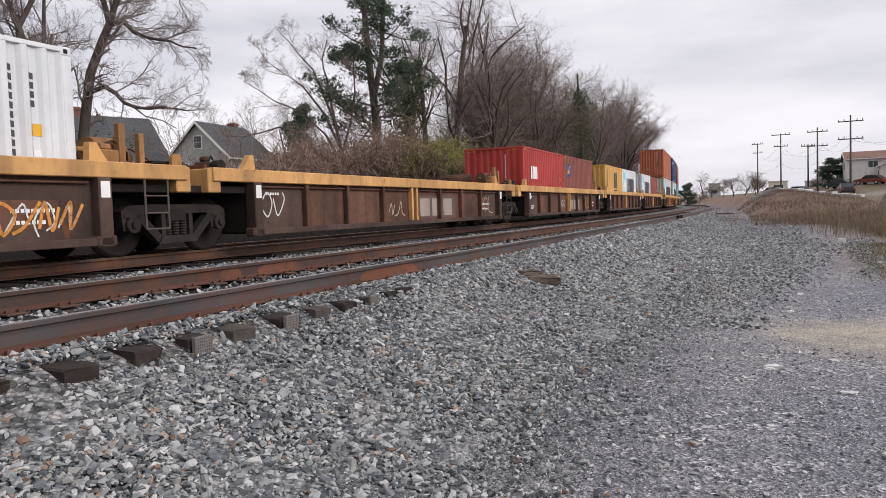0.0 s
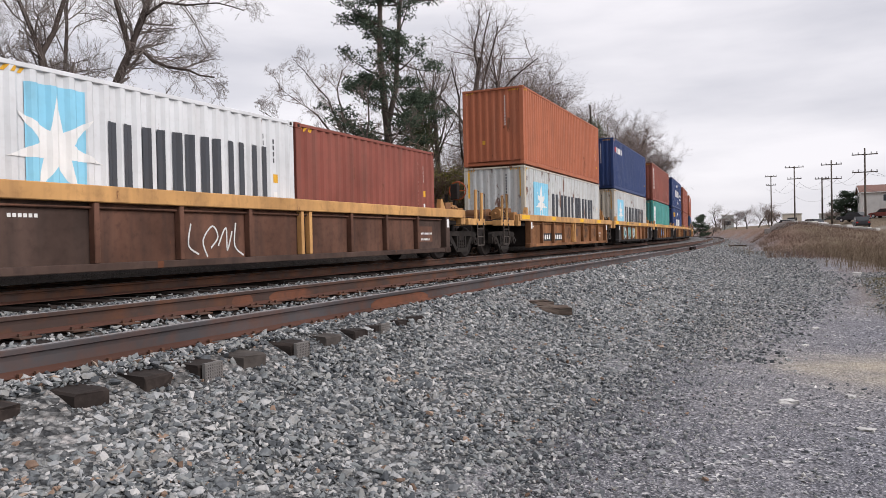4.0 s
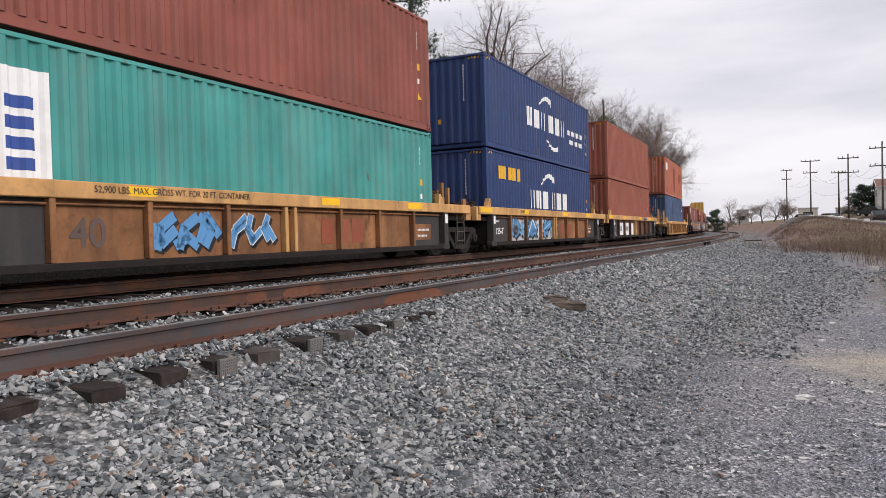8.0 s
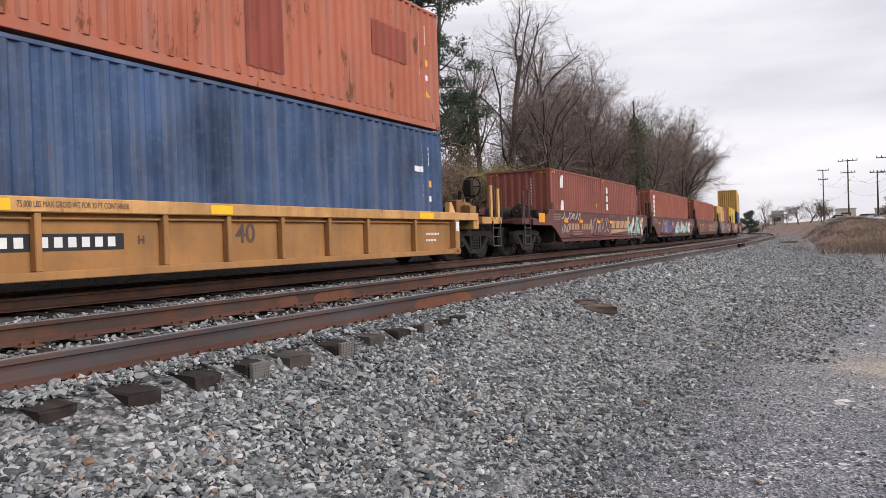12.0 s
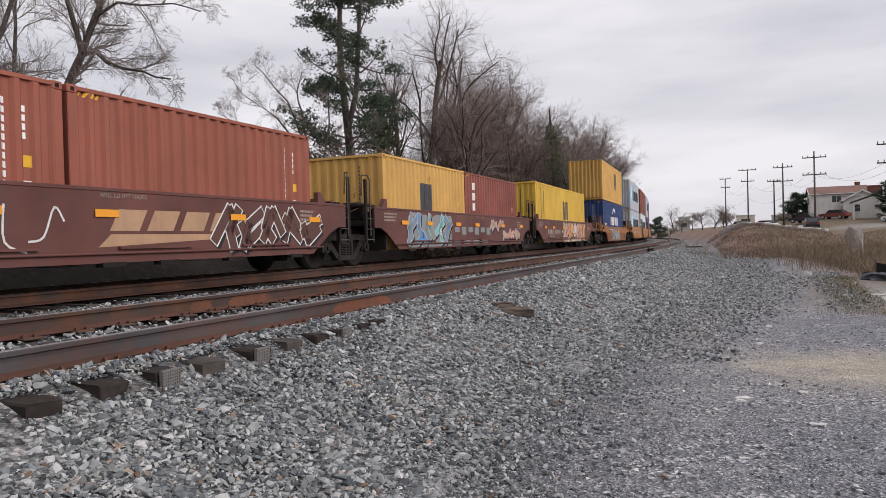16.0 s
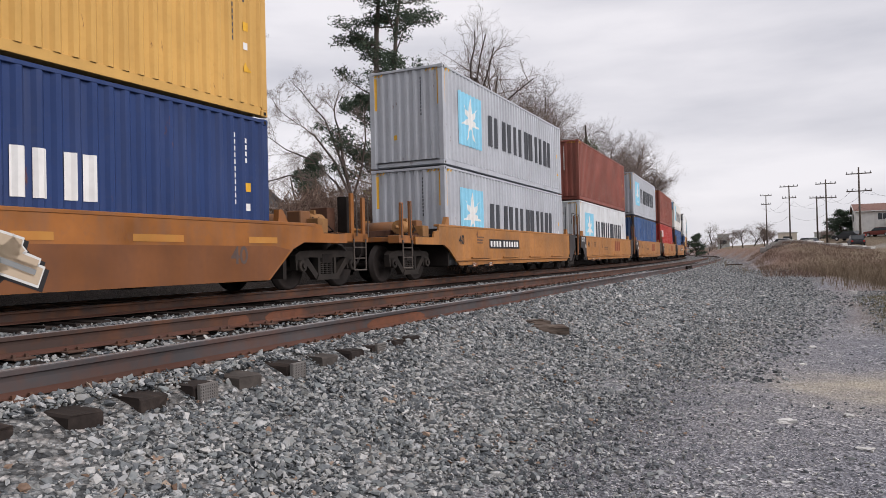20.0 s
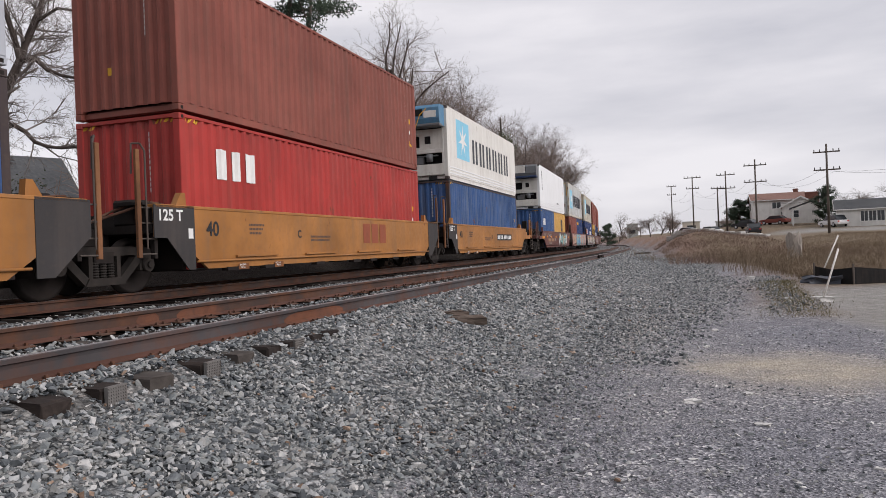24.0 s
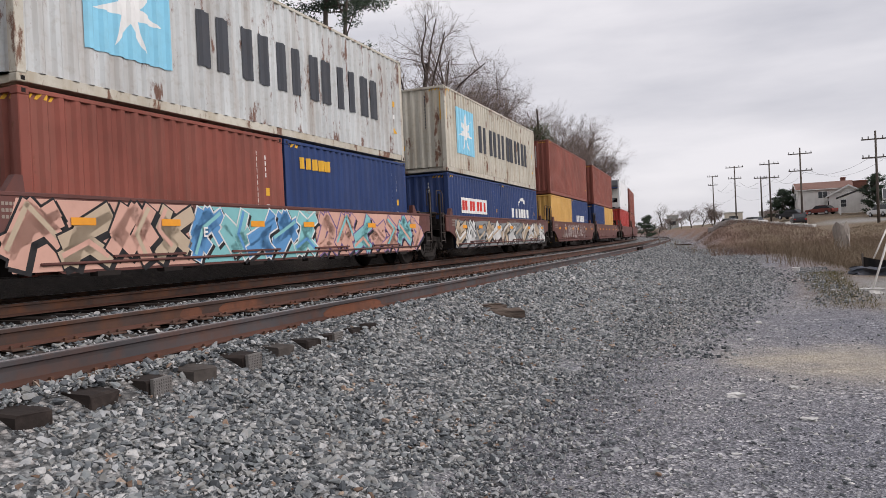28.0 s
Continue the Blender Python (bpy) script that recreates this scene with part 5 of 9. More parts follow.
def ribbed_car(front, rear, panel=None, sill=None, top=1.40, black=True, seed=0, label="", full_yellow=False, ribs=(-4.72, -3.2, -1.62, -0.14, 0.12, 1.6, 3.1, 4.65), bright=((-7.3, 0.9), (-3.6, 0.5), (0.9, 0.6), (4.3, 0.7))):
    """A well car with a deep top sill and ribbed sides. front, rear: 'end' for an outer end, 'mid' where two units share a truck."""
    rng = random.Random(seed)
    bay = PANEL_DARK if seed < 6 else PANEL_BLACK
    bay_label = "grimy dark end panel" if seed < 6 else "grimy black end panel"
    panel, sill = panel or PANEL_BROWN, sill or SILL_YELLOW
    root = thing("well_car", label, "railway car", group="well cars of the train")
    y_a, y_b = (-7.38 if front == "mid" else -7.5), (7.84 if rear == "mid" else 7.5)
    depth = 0.23 if not full_yellow else 0.19
    for sx in (-1, 1):
        a, b = sorted((sx * 1.30, sx * 1.50))
        part("top_sill", boxes((a, b, y_a, y_b, top - depth, top), bevel=0.012), sill, root)
        a, b = sorted((sx * 1.31, sx * 1.35))
        bounds = [-6.22, -4.62] if black else [-6.22]
        if black:
            part("side_panel", boxes((a, b, -6.22, -4.60, 0.30, top - depth)), bay, root, bay_label)
            part("side_panel", boxes((a, b, 4.62, 6.22, 0.30, top - depth)), bay, root, bay_label)
        part("side_panel", boxes((a, b, bounds[-1] + 0.02, 4.60 if black else 6.22, 0.30, top - depth)), panel, root)
        a, b = sorted((sx * 1.34, sx * 1.49))
        part("bottom_chord", boxes((a, b, -6.25, 6.25, 0.22, 0.33), bevel=0.01), bay if black and seed < 6 else UNDER if black else panel, root)
        a, b = sorted((sx * 1.35, sx * 1.475))
        rib = box_mesh("side_rib_%.2f_%d" % (top, sx), a, b, -0.045, 0.045, 0.33, top - depth, bevel=0.012)
        for y in ribs:
            piece("side_rib", rib, sill if 0.05 < abs(y) < 0.5 else panel, root, AT((0, y, 0)))
        a, b = sorted((sx * 1.30, sx * 1.52))
        for y in (-6.28, 6.28):
            part("corner_post", boxes((a, b, y - 0.11, y + 0.11, 0.20, top - depth), bevel=0.015), bay if black else panel, root)
            part("post_foot", boxes((a, b, y - 0.17, y + 0.17, 0.20, 0.36), bevel=0.03), bay if black else panel, root)
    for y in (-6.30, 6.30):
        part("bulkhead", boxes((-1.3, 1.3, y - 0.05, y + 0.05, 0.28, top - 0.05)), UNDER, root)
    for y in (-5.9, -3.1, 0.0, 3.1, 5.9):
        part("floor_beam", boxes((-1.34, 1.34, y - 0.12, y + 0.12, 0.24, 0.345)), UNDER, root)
    for sy, kind in ((-1, front), (1, rear)):
        y0, y1 = sorted((sy * 6.3, sy * 7.9))
        part("end_deck", boxes((-1.3, 1.3, y0, y1, 0.98, 1.10), bevel=0.01), UNDER, root)
        reach = 7.5 if kind == "end" else 7.84 if sy > 0 else 7.38
        y0, y1 = sorted((sy * (reach - 0.2), sy * (reach + 0.1)))
        part("end_crossbeam", boxes((-1.46, 1.46, y0, y1, top - 0.42, top - 0.02), bevel=0.015), sill, root)
        if kind == "end":
            end_gear(root, sy, sill, stand=7.0, brake=UNDER if full_yellow else BRAKE_RED, wheel=sy > 0)
        else:
            part("articulated_joint", boxes((-0.4, 0.4, *sorted((sy * 7.3, sy * 8.1)), 0.80, 1.12), bevel=0.03), UNDER, root)
            if sy > 0:
                joint_gear(root, sill, top, seed)
            else:
                front_gear(root, sill, top)
    bm = bmesh.new()
    tube(bm, (1.40, -6.1, top - depth - 0.07), (1.40, 6.1, top - depth - 0.07), 0.018, 6)
    part("conduit", bm, panel, root)
    if black:
        z = rng.uniform(0.45, 0.55)
        plate("patch_panel", [rect(4.75, 5.0 + rng.uniform(0.5, 0.7), z, z + 0.4)], panel, root, 1.352, "repainted patch on the end panel")
    guides(root, sill, 6.13, top)
    # bright stretches and small plates on the sill that faces the road
    for y, w in bright if seed > 5 else ():
        plate("sill_reflector", [rect(y, y + w, top - 0.17, top - 0.03)], BRIGHT_YELLOW, root, 1.503)
    for y in (-6.36, 6.2):
        plate("white_plate", [rect(y, y + 0.15, top - depth - 0.28, top - depth - 0.05)], INK_WHITE, root, 1.524)
    plate("small_mark", [q for y, z, n in ((-5.9, 0.95, 6), (5.0, 0.55, 7), (5.0, 0.70, 9)) for q in bars(y, y + 0.07 * n, z, z + 0.05, n, 0.7)], INK_WHITE, root, 1.354)["kind"] = "stuff"
    return root


def plated_car(front, rear, skin, outline_bottom, top, wide, label, ledge=True, end_skin=None):
    """A well car with smooth plated sides whose ends rise over the trucks."""
    root = thing("well_car", label, "railway car", group="well cars of the train")
    fy = 7.15 if front == "mid" else 8.5
    ry = 7.15 if rear == "mid" else 8.3
    b = outline_bottom
    for sx in (-1, 1):
        a, c = sorted((sx * (wide - 0.05), sx * wide))
        bm = bmesh.new()
        prism(bm, [(-5.75, b), (5.75, b), (6.45, 0.82), (6.8, 0.95), (7.12, 0.95), (7.12, top), (-7.12, top), (-7.12, 0.95), (-6.8, 0.95), (-6.45, 0.82)], a, c)
        part("side_plate", bm, skin, root)
        for sy, ee in ((-1, fy), (1, ry)):
            if ee > 7.2:
                bm = bmesh.new()
                prism(bm, [(sy * 7.12, 0.95), (sy * ee, 0.95), (sy * ee, 1.14), (sy * 7.45, 1.14), (sy * 7.38, 1.30), (sy * 7.12, 1.34)], a, c)
                part("end_side_plate", bm, skin, root)
        a, c = sorted((sx * (wide - 0.16), sx * (wide + 0.012)))
        part("top_chord", boxes((a, c, -7.12, 7.12, top - 0.03, top + 0.03), bevel=0.01), skin, root)
        if ledge:
            a, c = sorted((sx * wide, sx * (wide + 0.05)))
            for y in (-4.9, -2.2, 0.6, 3.4):
                part("side_ledge", boxes((a, c, y, y + 1.5, b + 0.20, b + 0.235)), skin, root)
            a, c = sorted((sx * (wide - 0.12), sx * (wide + 0.03)))
            for y in (-5.2, -3.9, -1.7, 0.3, 1.4, 3.0, 4.9):
                part("jacking_pad", boxes((a, c, y, y + 0.42, b - 0.06, b + 0.01)), UNDER, root)
            bm = bmesh.new()
            tube(bm, (sx * (wide + 0.03), -6.1, b + 0.14), (sx * (wide + 0.03), 6.1, b + 0.14), 0.022, 8)
            part("air_pipe", bm, skin, root)
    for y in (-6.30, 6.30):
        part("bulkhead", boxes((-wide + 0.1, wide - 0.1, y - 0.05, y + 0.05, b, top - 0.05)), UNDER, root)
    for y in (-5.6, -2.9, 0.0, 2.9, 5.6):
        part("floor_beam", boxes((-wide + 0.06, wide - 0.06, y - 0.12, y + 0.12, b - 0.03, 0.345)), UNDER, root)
    for sy, kind, ee in ((-1, front, fy), (1, rear, ry)):
        y0, y1 = sorted((sy * 6.3, sy * ee))
        part("end_deck", boxes((-wide + 0.06, wide - 0.06, y0, y1, 1.02, 1.16)), UNDER, root)
        if kind == "end":
            end_gear(root, sy, end_skin or skin, stand=7.1, wheel=False, gear=DARK_GEAR if skin is RED_BROWN else None)
        else:
            part("articulated_joint", boxes((-0.4, 0.4, *sorted((sy * 7.0, sy * 8.0)), 0.80, 1.12), bevel=0.03), UNDER, root)
            yy = sy * 7.3
            tall = 2.5 if end_skin else 2.25
            post_paint = RUSTY_POST if end_skin else UNDER
            part("upright", boxes((1.36, 1.42, *sorted((yy + sy * 0.06, yy + sy * 0.15)), 0.60, tall - 0.1), bevel=0.008), post_paint, root, "flat rusty steel upright")
            bm = bmesh.new()
            pipe(bm, [(1.45, yy - sy * 0.02, 0.75), (1.45, yy - sy * 0.02, tall - 0.12), (1.42, yy + sy * 0.05, tall), (1.30, yy + sy * 0.12, tall), (1.28, yy + sy * 0.12, tall - 0.5)], 0.016)
            part("grab_rail", bm, WORN_STEEL, root, "thin worn steel grab rail")
            for zz in (0.66, 0.92, 1.18, 1.44):
                bm = bmesh.new()
                tube(bm, (1.40, yy - sy * 0.28, zz), (1.40, yy + sy * 0.15, zz), 0.015, 6)
                part("rung", bm, WORN_STEEL, root)
            part("side_bracket", boxes((1.30, 1.40, *sorted((yy - sy * 0.32, yy - sy * 0.24)), 0.58, 1.5), bevel=0.008), UNDER, root)
            for k in range(2):
                bm = bmesh.new()
                pipe(bm, [(1.2 - 0.3 * k, sy * 6.5, 1.52 + 0.06 * k), (1.22 - 0.3 * k, sy * 6.95, 1.56), (0.95 - 0.3 * k, sy * 7.25, 1.4), (0.6, sy * 7.7, 1.2)], 0.022)
                part("brake_pipe", bm, RUSTY_GEAR, root)
            part("walkway_plank", boxes((0.7, 1.3, *sorted((sy * 6.75, sy * 7.2)), 1.50, 1.54)), UNDER, root)
            part("brake_box", boxes((0.45, 0.95, *sorted((sy * 6.6, sy * 7.0)), 1.16, 1.62), bevel=0.04), UNDER, root)
    guides(root, skin, 6.13, top)
    return root


# ---------------------------------------------------------------- the train
L40, L20, HC, STD = 12.19, 6.06, 2.896, 2.591
BOT = 0.36
CARS = []


def add_car(root, u_front, trucks):
    for y in trucks:
        truck(root, y)
    CARS.append((root, u_front + L40 / 2))
    return u_front + L40 / 2


def upper(u, skin, low_high, label, high=HC, **kw):
    return container(skin, L40, high, label, u, 0.0, BOT + low_high + 0.05, **kw)


def lower(u, skin, high, label, **kw):
    return container(skin, L40, high, label, u, 0.0, BOT, **kw)


def pair20(u, a, b, la, lb, ma=(), mb=(), **kw):
    y = L20 / 2 + 0.035
    container(a, L20, STD, la, u, -y, BOT, marks=ma, **kw)
    container(b, L20, STD, lb, u, y, BOT, marks=mb, **kw)


W20 = codes(L20, STD)
W40 = codes(L40, HC)
S40 = codes(L40, STD)
D20, D40 = codes(L20, STD, INK_GREY), codes(L40, HC, INK_GREY)
MID_TRUCK, END_TRUCK = 7.97, 8.1

# first five-unit car: grimy brown, with an empty well and singly loaded wells
u = add_car(ribbed_car("mid", "mid", PANEL_BROWN, seed=1, label="grimy brown well car unit with a worn yellow sill"), -5.3, [MID_TRUCK])
CAR0 = CARS[-1][0]
container("white", L20, STD, "white twenty-foot container with black marks in a well car", u, L20 / 2 + 0.035, BOT, marks=D20)
container("brown", L20, STD, "brown twenty-foot container in a well car", u, -L20 / 2 - 0.035, BOT, marks=W20)
u = add_car(ribbed_car("mid", "mid", PANEL_BROWN, seed=2, label="empty grimy brown well car unit with a worn yellow sill"), 10.55, [MID_TRUCK])
CAR1 = CARS[-1][0]
u = add_car(ribbed_car("mid", "mid", PANEL_BROWN, seed=3, label="grimy brown well car unit carrying red and brown containers"), 26.45, [MID_TRUCK])
CAR2 = CARS[-1][0]
pair20(u, "red", "brown", "red twenty-foot container with white logo bars", "faded brown twenty-foot container with a blue and yellow square",
       W20 + [("brand_bars", bars(0.95, 1.95, 1.35, 1.85, 3, 0.7), INK_WHITE, "side")],
       W20 + [("logo_square", [rect(0.75, 1.25, 1.6, 2.2)], INK_BLUE, "side"), ("logo_flash", [[(0.82, 1.72), (0.95, 1.72), (1.2, 2.12), (0.98, 2.1)]], INK_YELLOW, "side")])
u = add_car(ribbed_car("mid", "mid", PANEL_BROWN, seed=4, label="grimy brown well car unit carrying yellow and white containers"), 42.35, [MID_TRUCK])
CAR3 = CARS[-1][0]
pair20(u, "yellow", "white", "yellow twenty-foot container with a dark logo shape", "white twenty-foot container with a sky-blue star square",
       D20 + m_brand(3.0, 1.25, 0.95) + [("name_mark", down_bars(0.55, 0.10, 2.35, 11, 0.10, 0.05), INK_GREY, "side")], D20 + star_brand(L20))
u = add_car(ribbed_car("mid", "end", PANEL_BROWN, seed=5, label="grimy brown well car unit carrying white and brown containers"), 58.15, [END_TRUCK])
CAR4 = CARS[-1][0]
pair20(u, "white", "brown", "white twenty-foot container with a sky-blue star square", "brown twenty-foot container with white marks", D20 + star_brand(L20), W20)

# second five-unit car: orange-brown, double-stacked
RIB2 = "worn orange and black well car unit under stacked containers"
u = add_car(ribbed_car("end", "mid", PANEL_ORANGE, seed=6, black=False, label=RIB2), 77.95, [-END_TRUCK, MID_TRUCK])
CAR5 = CARS[-1][0]
lower(u, "pale", HC, "rust-streaked pale grey container with a star square", post="beige", marks=D40 + star_brand(L40))
upper(u, "rust", HC, "orange-brown forty-foot container stacked on a pale grey one", marks=W40)
u = add_car(ribbed_car("mid", "mid", PANEL_ORANGE, seed=7, label=RIB2), 94.1, [MID_TRUCK])
CAR6 = CARS[-1][0]
lower(u, "pale", HC, "pale grey container with a star square and a tan end", end_skin="beige", post="beige", marks=D40 + star_brand(L40))
upper(u, "blue", HC, "dark blue forty-foot container with small white logo bars", marks=W40 + [("brand_bars", bars(0.9, 2.7, 2.1, 2.42, 5, 0.7), INK_WHITE, "side"), ("brand_dot", [rect(0.55, 0.85, 2.15, 2.42)], INK_RED, "side")])
u = add_car(ribbed_car("mid", "mid", PANEL_ORANGE, seed=8, label=RIB2), 110.1, [MID_TRUCK])
CAR7 = CARS[-1][0]
lower(u, "teal", HC, "teal forty-foot container with a white name panel", marks=W40 + [("name_panel", [rect(0.75, 1.55, 0.5, 2.45)], INK_WHITE, "side"), ("name_mark", down_bars(0.95, 0.40, 2.1, 6, 0.16, 0.10), INK_BLUE, "side")])
upper(u, "brown", HC, "dark brown forty-foot container stacked on a teal one", marks=W40 + [("brand_bars", down_bars(0.75, 0.34, 2.5, 6, 0.22, 0.06), INK_WHITE, "side")])
u = add_car(ribbed_car("mid", "mid", PANEL_ORANGE, seed=9, label=RIB2), 126.0, [MID_TRUCK])
CAR8 = CARS[-1][0]
lower(u, "blue", HC, "navy blue forty-foot container with white bars and swoosh", marks=W40 + swoosh_brand() + [("leasing_mark", bars(0.95, 3.1, 2.0, 2.42, 5, 0.75), INK_YELLOW, "side")])
upper(u, "blue", HC, "navy blue forty-foot container stacked on its like", marks=W40 + [
    ("brand_bars", [q for i in (0, 1, 2, 3.35, 4.35, 5.35) for q in bars(3.9 + i * 0.74, 3.9 + i * 0.74 + 0.62, 1.15, 1.82, 2, 0.62)], INK_WHITE, "side"),
    ("brand_swoosh", swoosh(5.2, 1.86, 1.5, 0.6) + swoosh(6.0, 1.08, 1.5, 0.5, False), INK_WHITE, "side"),
    ("slogan_mark", bars(8.9, 11.2, 1.35, 1.55, 12, 0.6) + bars(9.0, 11.2, 0.98, 1.16, 11, 0.6), INK_WHITE, "side")])
u = add_car(ribbed_car("mid", "end", PANEL_BROWN, seed=10, label="worn brown and black well car unit with white stencilled panels"), 142.0, [END_TRUCK])
CAR9 = CARS[-1][0]
lower(u, "light_brown", HC, "brown forty-foot container in a well car", marks=W40)
upper(u, "light_brown", HC, "brown forty-foot container stacked on its like", marks=W40)

# a single yellow car
u = add_car(ribbed_car("end", "end", PANEL_YELLOW, SILL_YELLOW, top=1.25, black=False, seed=11, full_yellow=True, ribs=(-4.38, -2.5, -1.28, -0.03, 1.27, 2.53, 4.38), bright=((-5.4, 0.68), (-1.68, 0.45), (4.5, 0.65)), label="worn yellow single well car with ribbed sides"), 162.1, [-END_TRUCK, END_TRUCK])
CAR10 = CARS[-1][0]
lower(u, "dull_blue", HC, "faded blue forty-foot container with a weathered side", marks=W40 + [("patch_label", [rect(10.9, 11.35, 1.85, 1.98)], INK_WHITE, "side")])
upper(u, "orange", HC, "faded orange forty-foot container with rusted panels", marks=W40 + [("brand_bars", bars(0.75, 1.85, 1.95, 2.5, 3, 0.7), INK_WHITE, "side"), ("repaint_patch", [rect(5.6, 6.5, 0.35, 2.4), rect(9.3, 10.7, 1.35, 2.1)], SKINS["red_patch"], "side")])

# five-unit car in red-brown, singly loaded
RB = "red-brown well car unit with sprayed graffiti"
for k, (front, uf) in enumerate((("end", 182.05), ("mid", 197.65), ("mid", 213.2), ("mid", 228.9), ("mid", 244.4))):
    rear = "end" if k == 4 else "mid"
    u = add_car(plated_car(front, rear, RED_BROWN, 0.38, 1.45, 1.48, RB), uf, ([-END_TRUCK] if k == 0 else []) + [END_TRUCK if k == 4 else 7.75])
    if k == 0:
        pair20(u, "brown", "brown", "brown twenty-foot container with white slanted bars", "brown twenty-foot container with white bars",
               W20 + [("brand_shape", [[(1.0, 1.95), (1.22, 1.95), (1.38, 2.4), (1.16, 2.4)], [(1.0, 1.0), (1.22, 1.0), (1.38, 1.5), (1.16, 1.5)]], INK_WHITE, "side")],
               W20 + [("brand_bars", down_bars(0.7, 0.22, 2.25, 3, 0.26, 0.10), INK_WHITE, "side")])
    if k == 1:
        lower(u, "light_brown", STD, "brown forty-foot container with white name bars", marks=S40 + [("brand_bars", down_bars(0.8, 0.24, 2.3, 6, 0.2, 0.06), INK_WHITE, "side")])
    if k == 2:
        pair20(u, "light_brown", "light_brown", "brown twenty-foot container in a well car", "brown twenty-foot container in a well car", W20, W20)
    if k == 3:
        pair20(u, "yellow", "brown", "dented yellow twenty-foot container with a dark logo shape", "brown twenty-foot container with white bars",
               D20 + m_brand(2.45, 1.15, 0.8), W20 + [("brand_bars", down_bars(0.75, 0.2, 2.25, 3, 0.26, 0.10), INK_WHITE, "side")])
    if k == 4:
        lower(u, "lemon", HC, "bright yellow forty-foot container with a dark logo shape", marks=D40 + m_brand(6.1, 1.2, 1.0) + [("name_mark", down_bars(1.0, 0.12, 2.65, 12, 0.10, 0.05) + down_bars(1.5, 0.12, 2.5, 8, 0.10, 0.05), INK_GREY, "side")])
RED_CARS = [c[0] for c in CARS[-5:]]

# a single orange-tan car
u = add_car(plated_car("end", "end", DARK_TAN, 0.25, 1.30, 1.48, "orange-tan single well car with tapered ends", ledge=False), 264.5, [-END_TRUCK, END_TRUCK])
CAR16 = CARS[-1][0]
ECO = lower(u, "blue", HC, "navy blue forty-foot container with white words and swoosh", marks=W40 + swoosh_brand())
upper(u, "yellow", HC, "yellow forty-foot container with a dark logo shape", marks=D40 + m_brand(6.9, 1.35, 1.05))

# five-unit tan car, double-stacked
TN = "tan-yellow well car unit with smooth sides"
stacks = (
    (284.5, ("grey", D40 + star_brand(L40), "light grey forty-foot container with a star square"), ("grey", D40 + star_brand(L40), "light grey container with a star square stacked on its like")),
    (300.0, ("white", D40 + star_brand(L40), "white forty-foot container with a star square"), ("brown", W40, "brown forty-foot container stacked on a white one")),
    (315.7, ("mid_blue", W40, "blue forty-foot container with dark posts"), ("grey", D40 + star_brand(L40), "light grey container with a star square stacked on a blue one")),
    (331.4, ("red", W40 + [("brand_bars", bars(1.1, 2.5, 1.75, 2.35, 3, 0.7), INK_WHITE, "side")], "red forty-foot container with white logo bars"), ("brown", W40, "dark brown container stacked on a red one")),
)
for k, (uf, lo, hi) in enumerate(stacks):
    u = add_car(plated_car("end" if k == 0 else "mid", "mid", TAN, 0.36, 1.48, 1.48, TN, end_skin=DARK_TAN), uf, ([-END_TRUCK] if k == 0 else []) + [7.8])
    lower(u, lo[0], HC, lo[2], marks=lo[1], post="dark_post" if lo[0] == "mid_blue" else None)
    upper(u, hi[0], HC, hi[2], marks=hi[1])
u = add_car(plated_car("mid", "end", TAN, 0.36, 1.48, 1.48, TN, end_skin=DARK_TAN), 347.1, [END_TRUCK])
lower(u, "mid_blue", HC, "blue forty-foot container with dark posts", post="dark_post", marks=W40)
TAN_CARS = [c[0] for c in CARS[-5:]]
REEFERS = [(u, "white refrigerated container with a sky-blue star square", 1)]

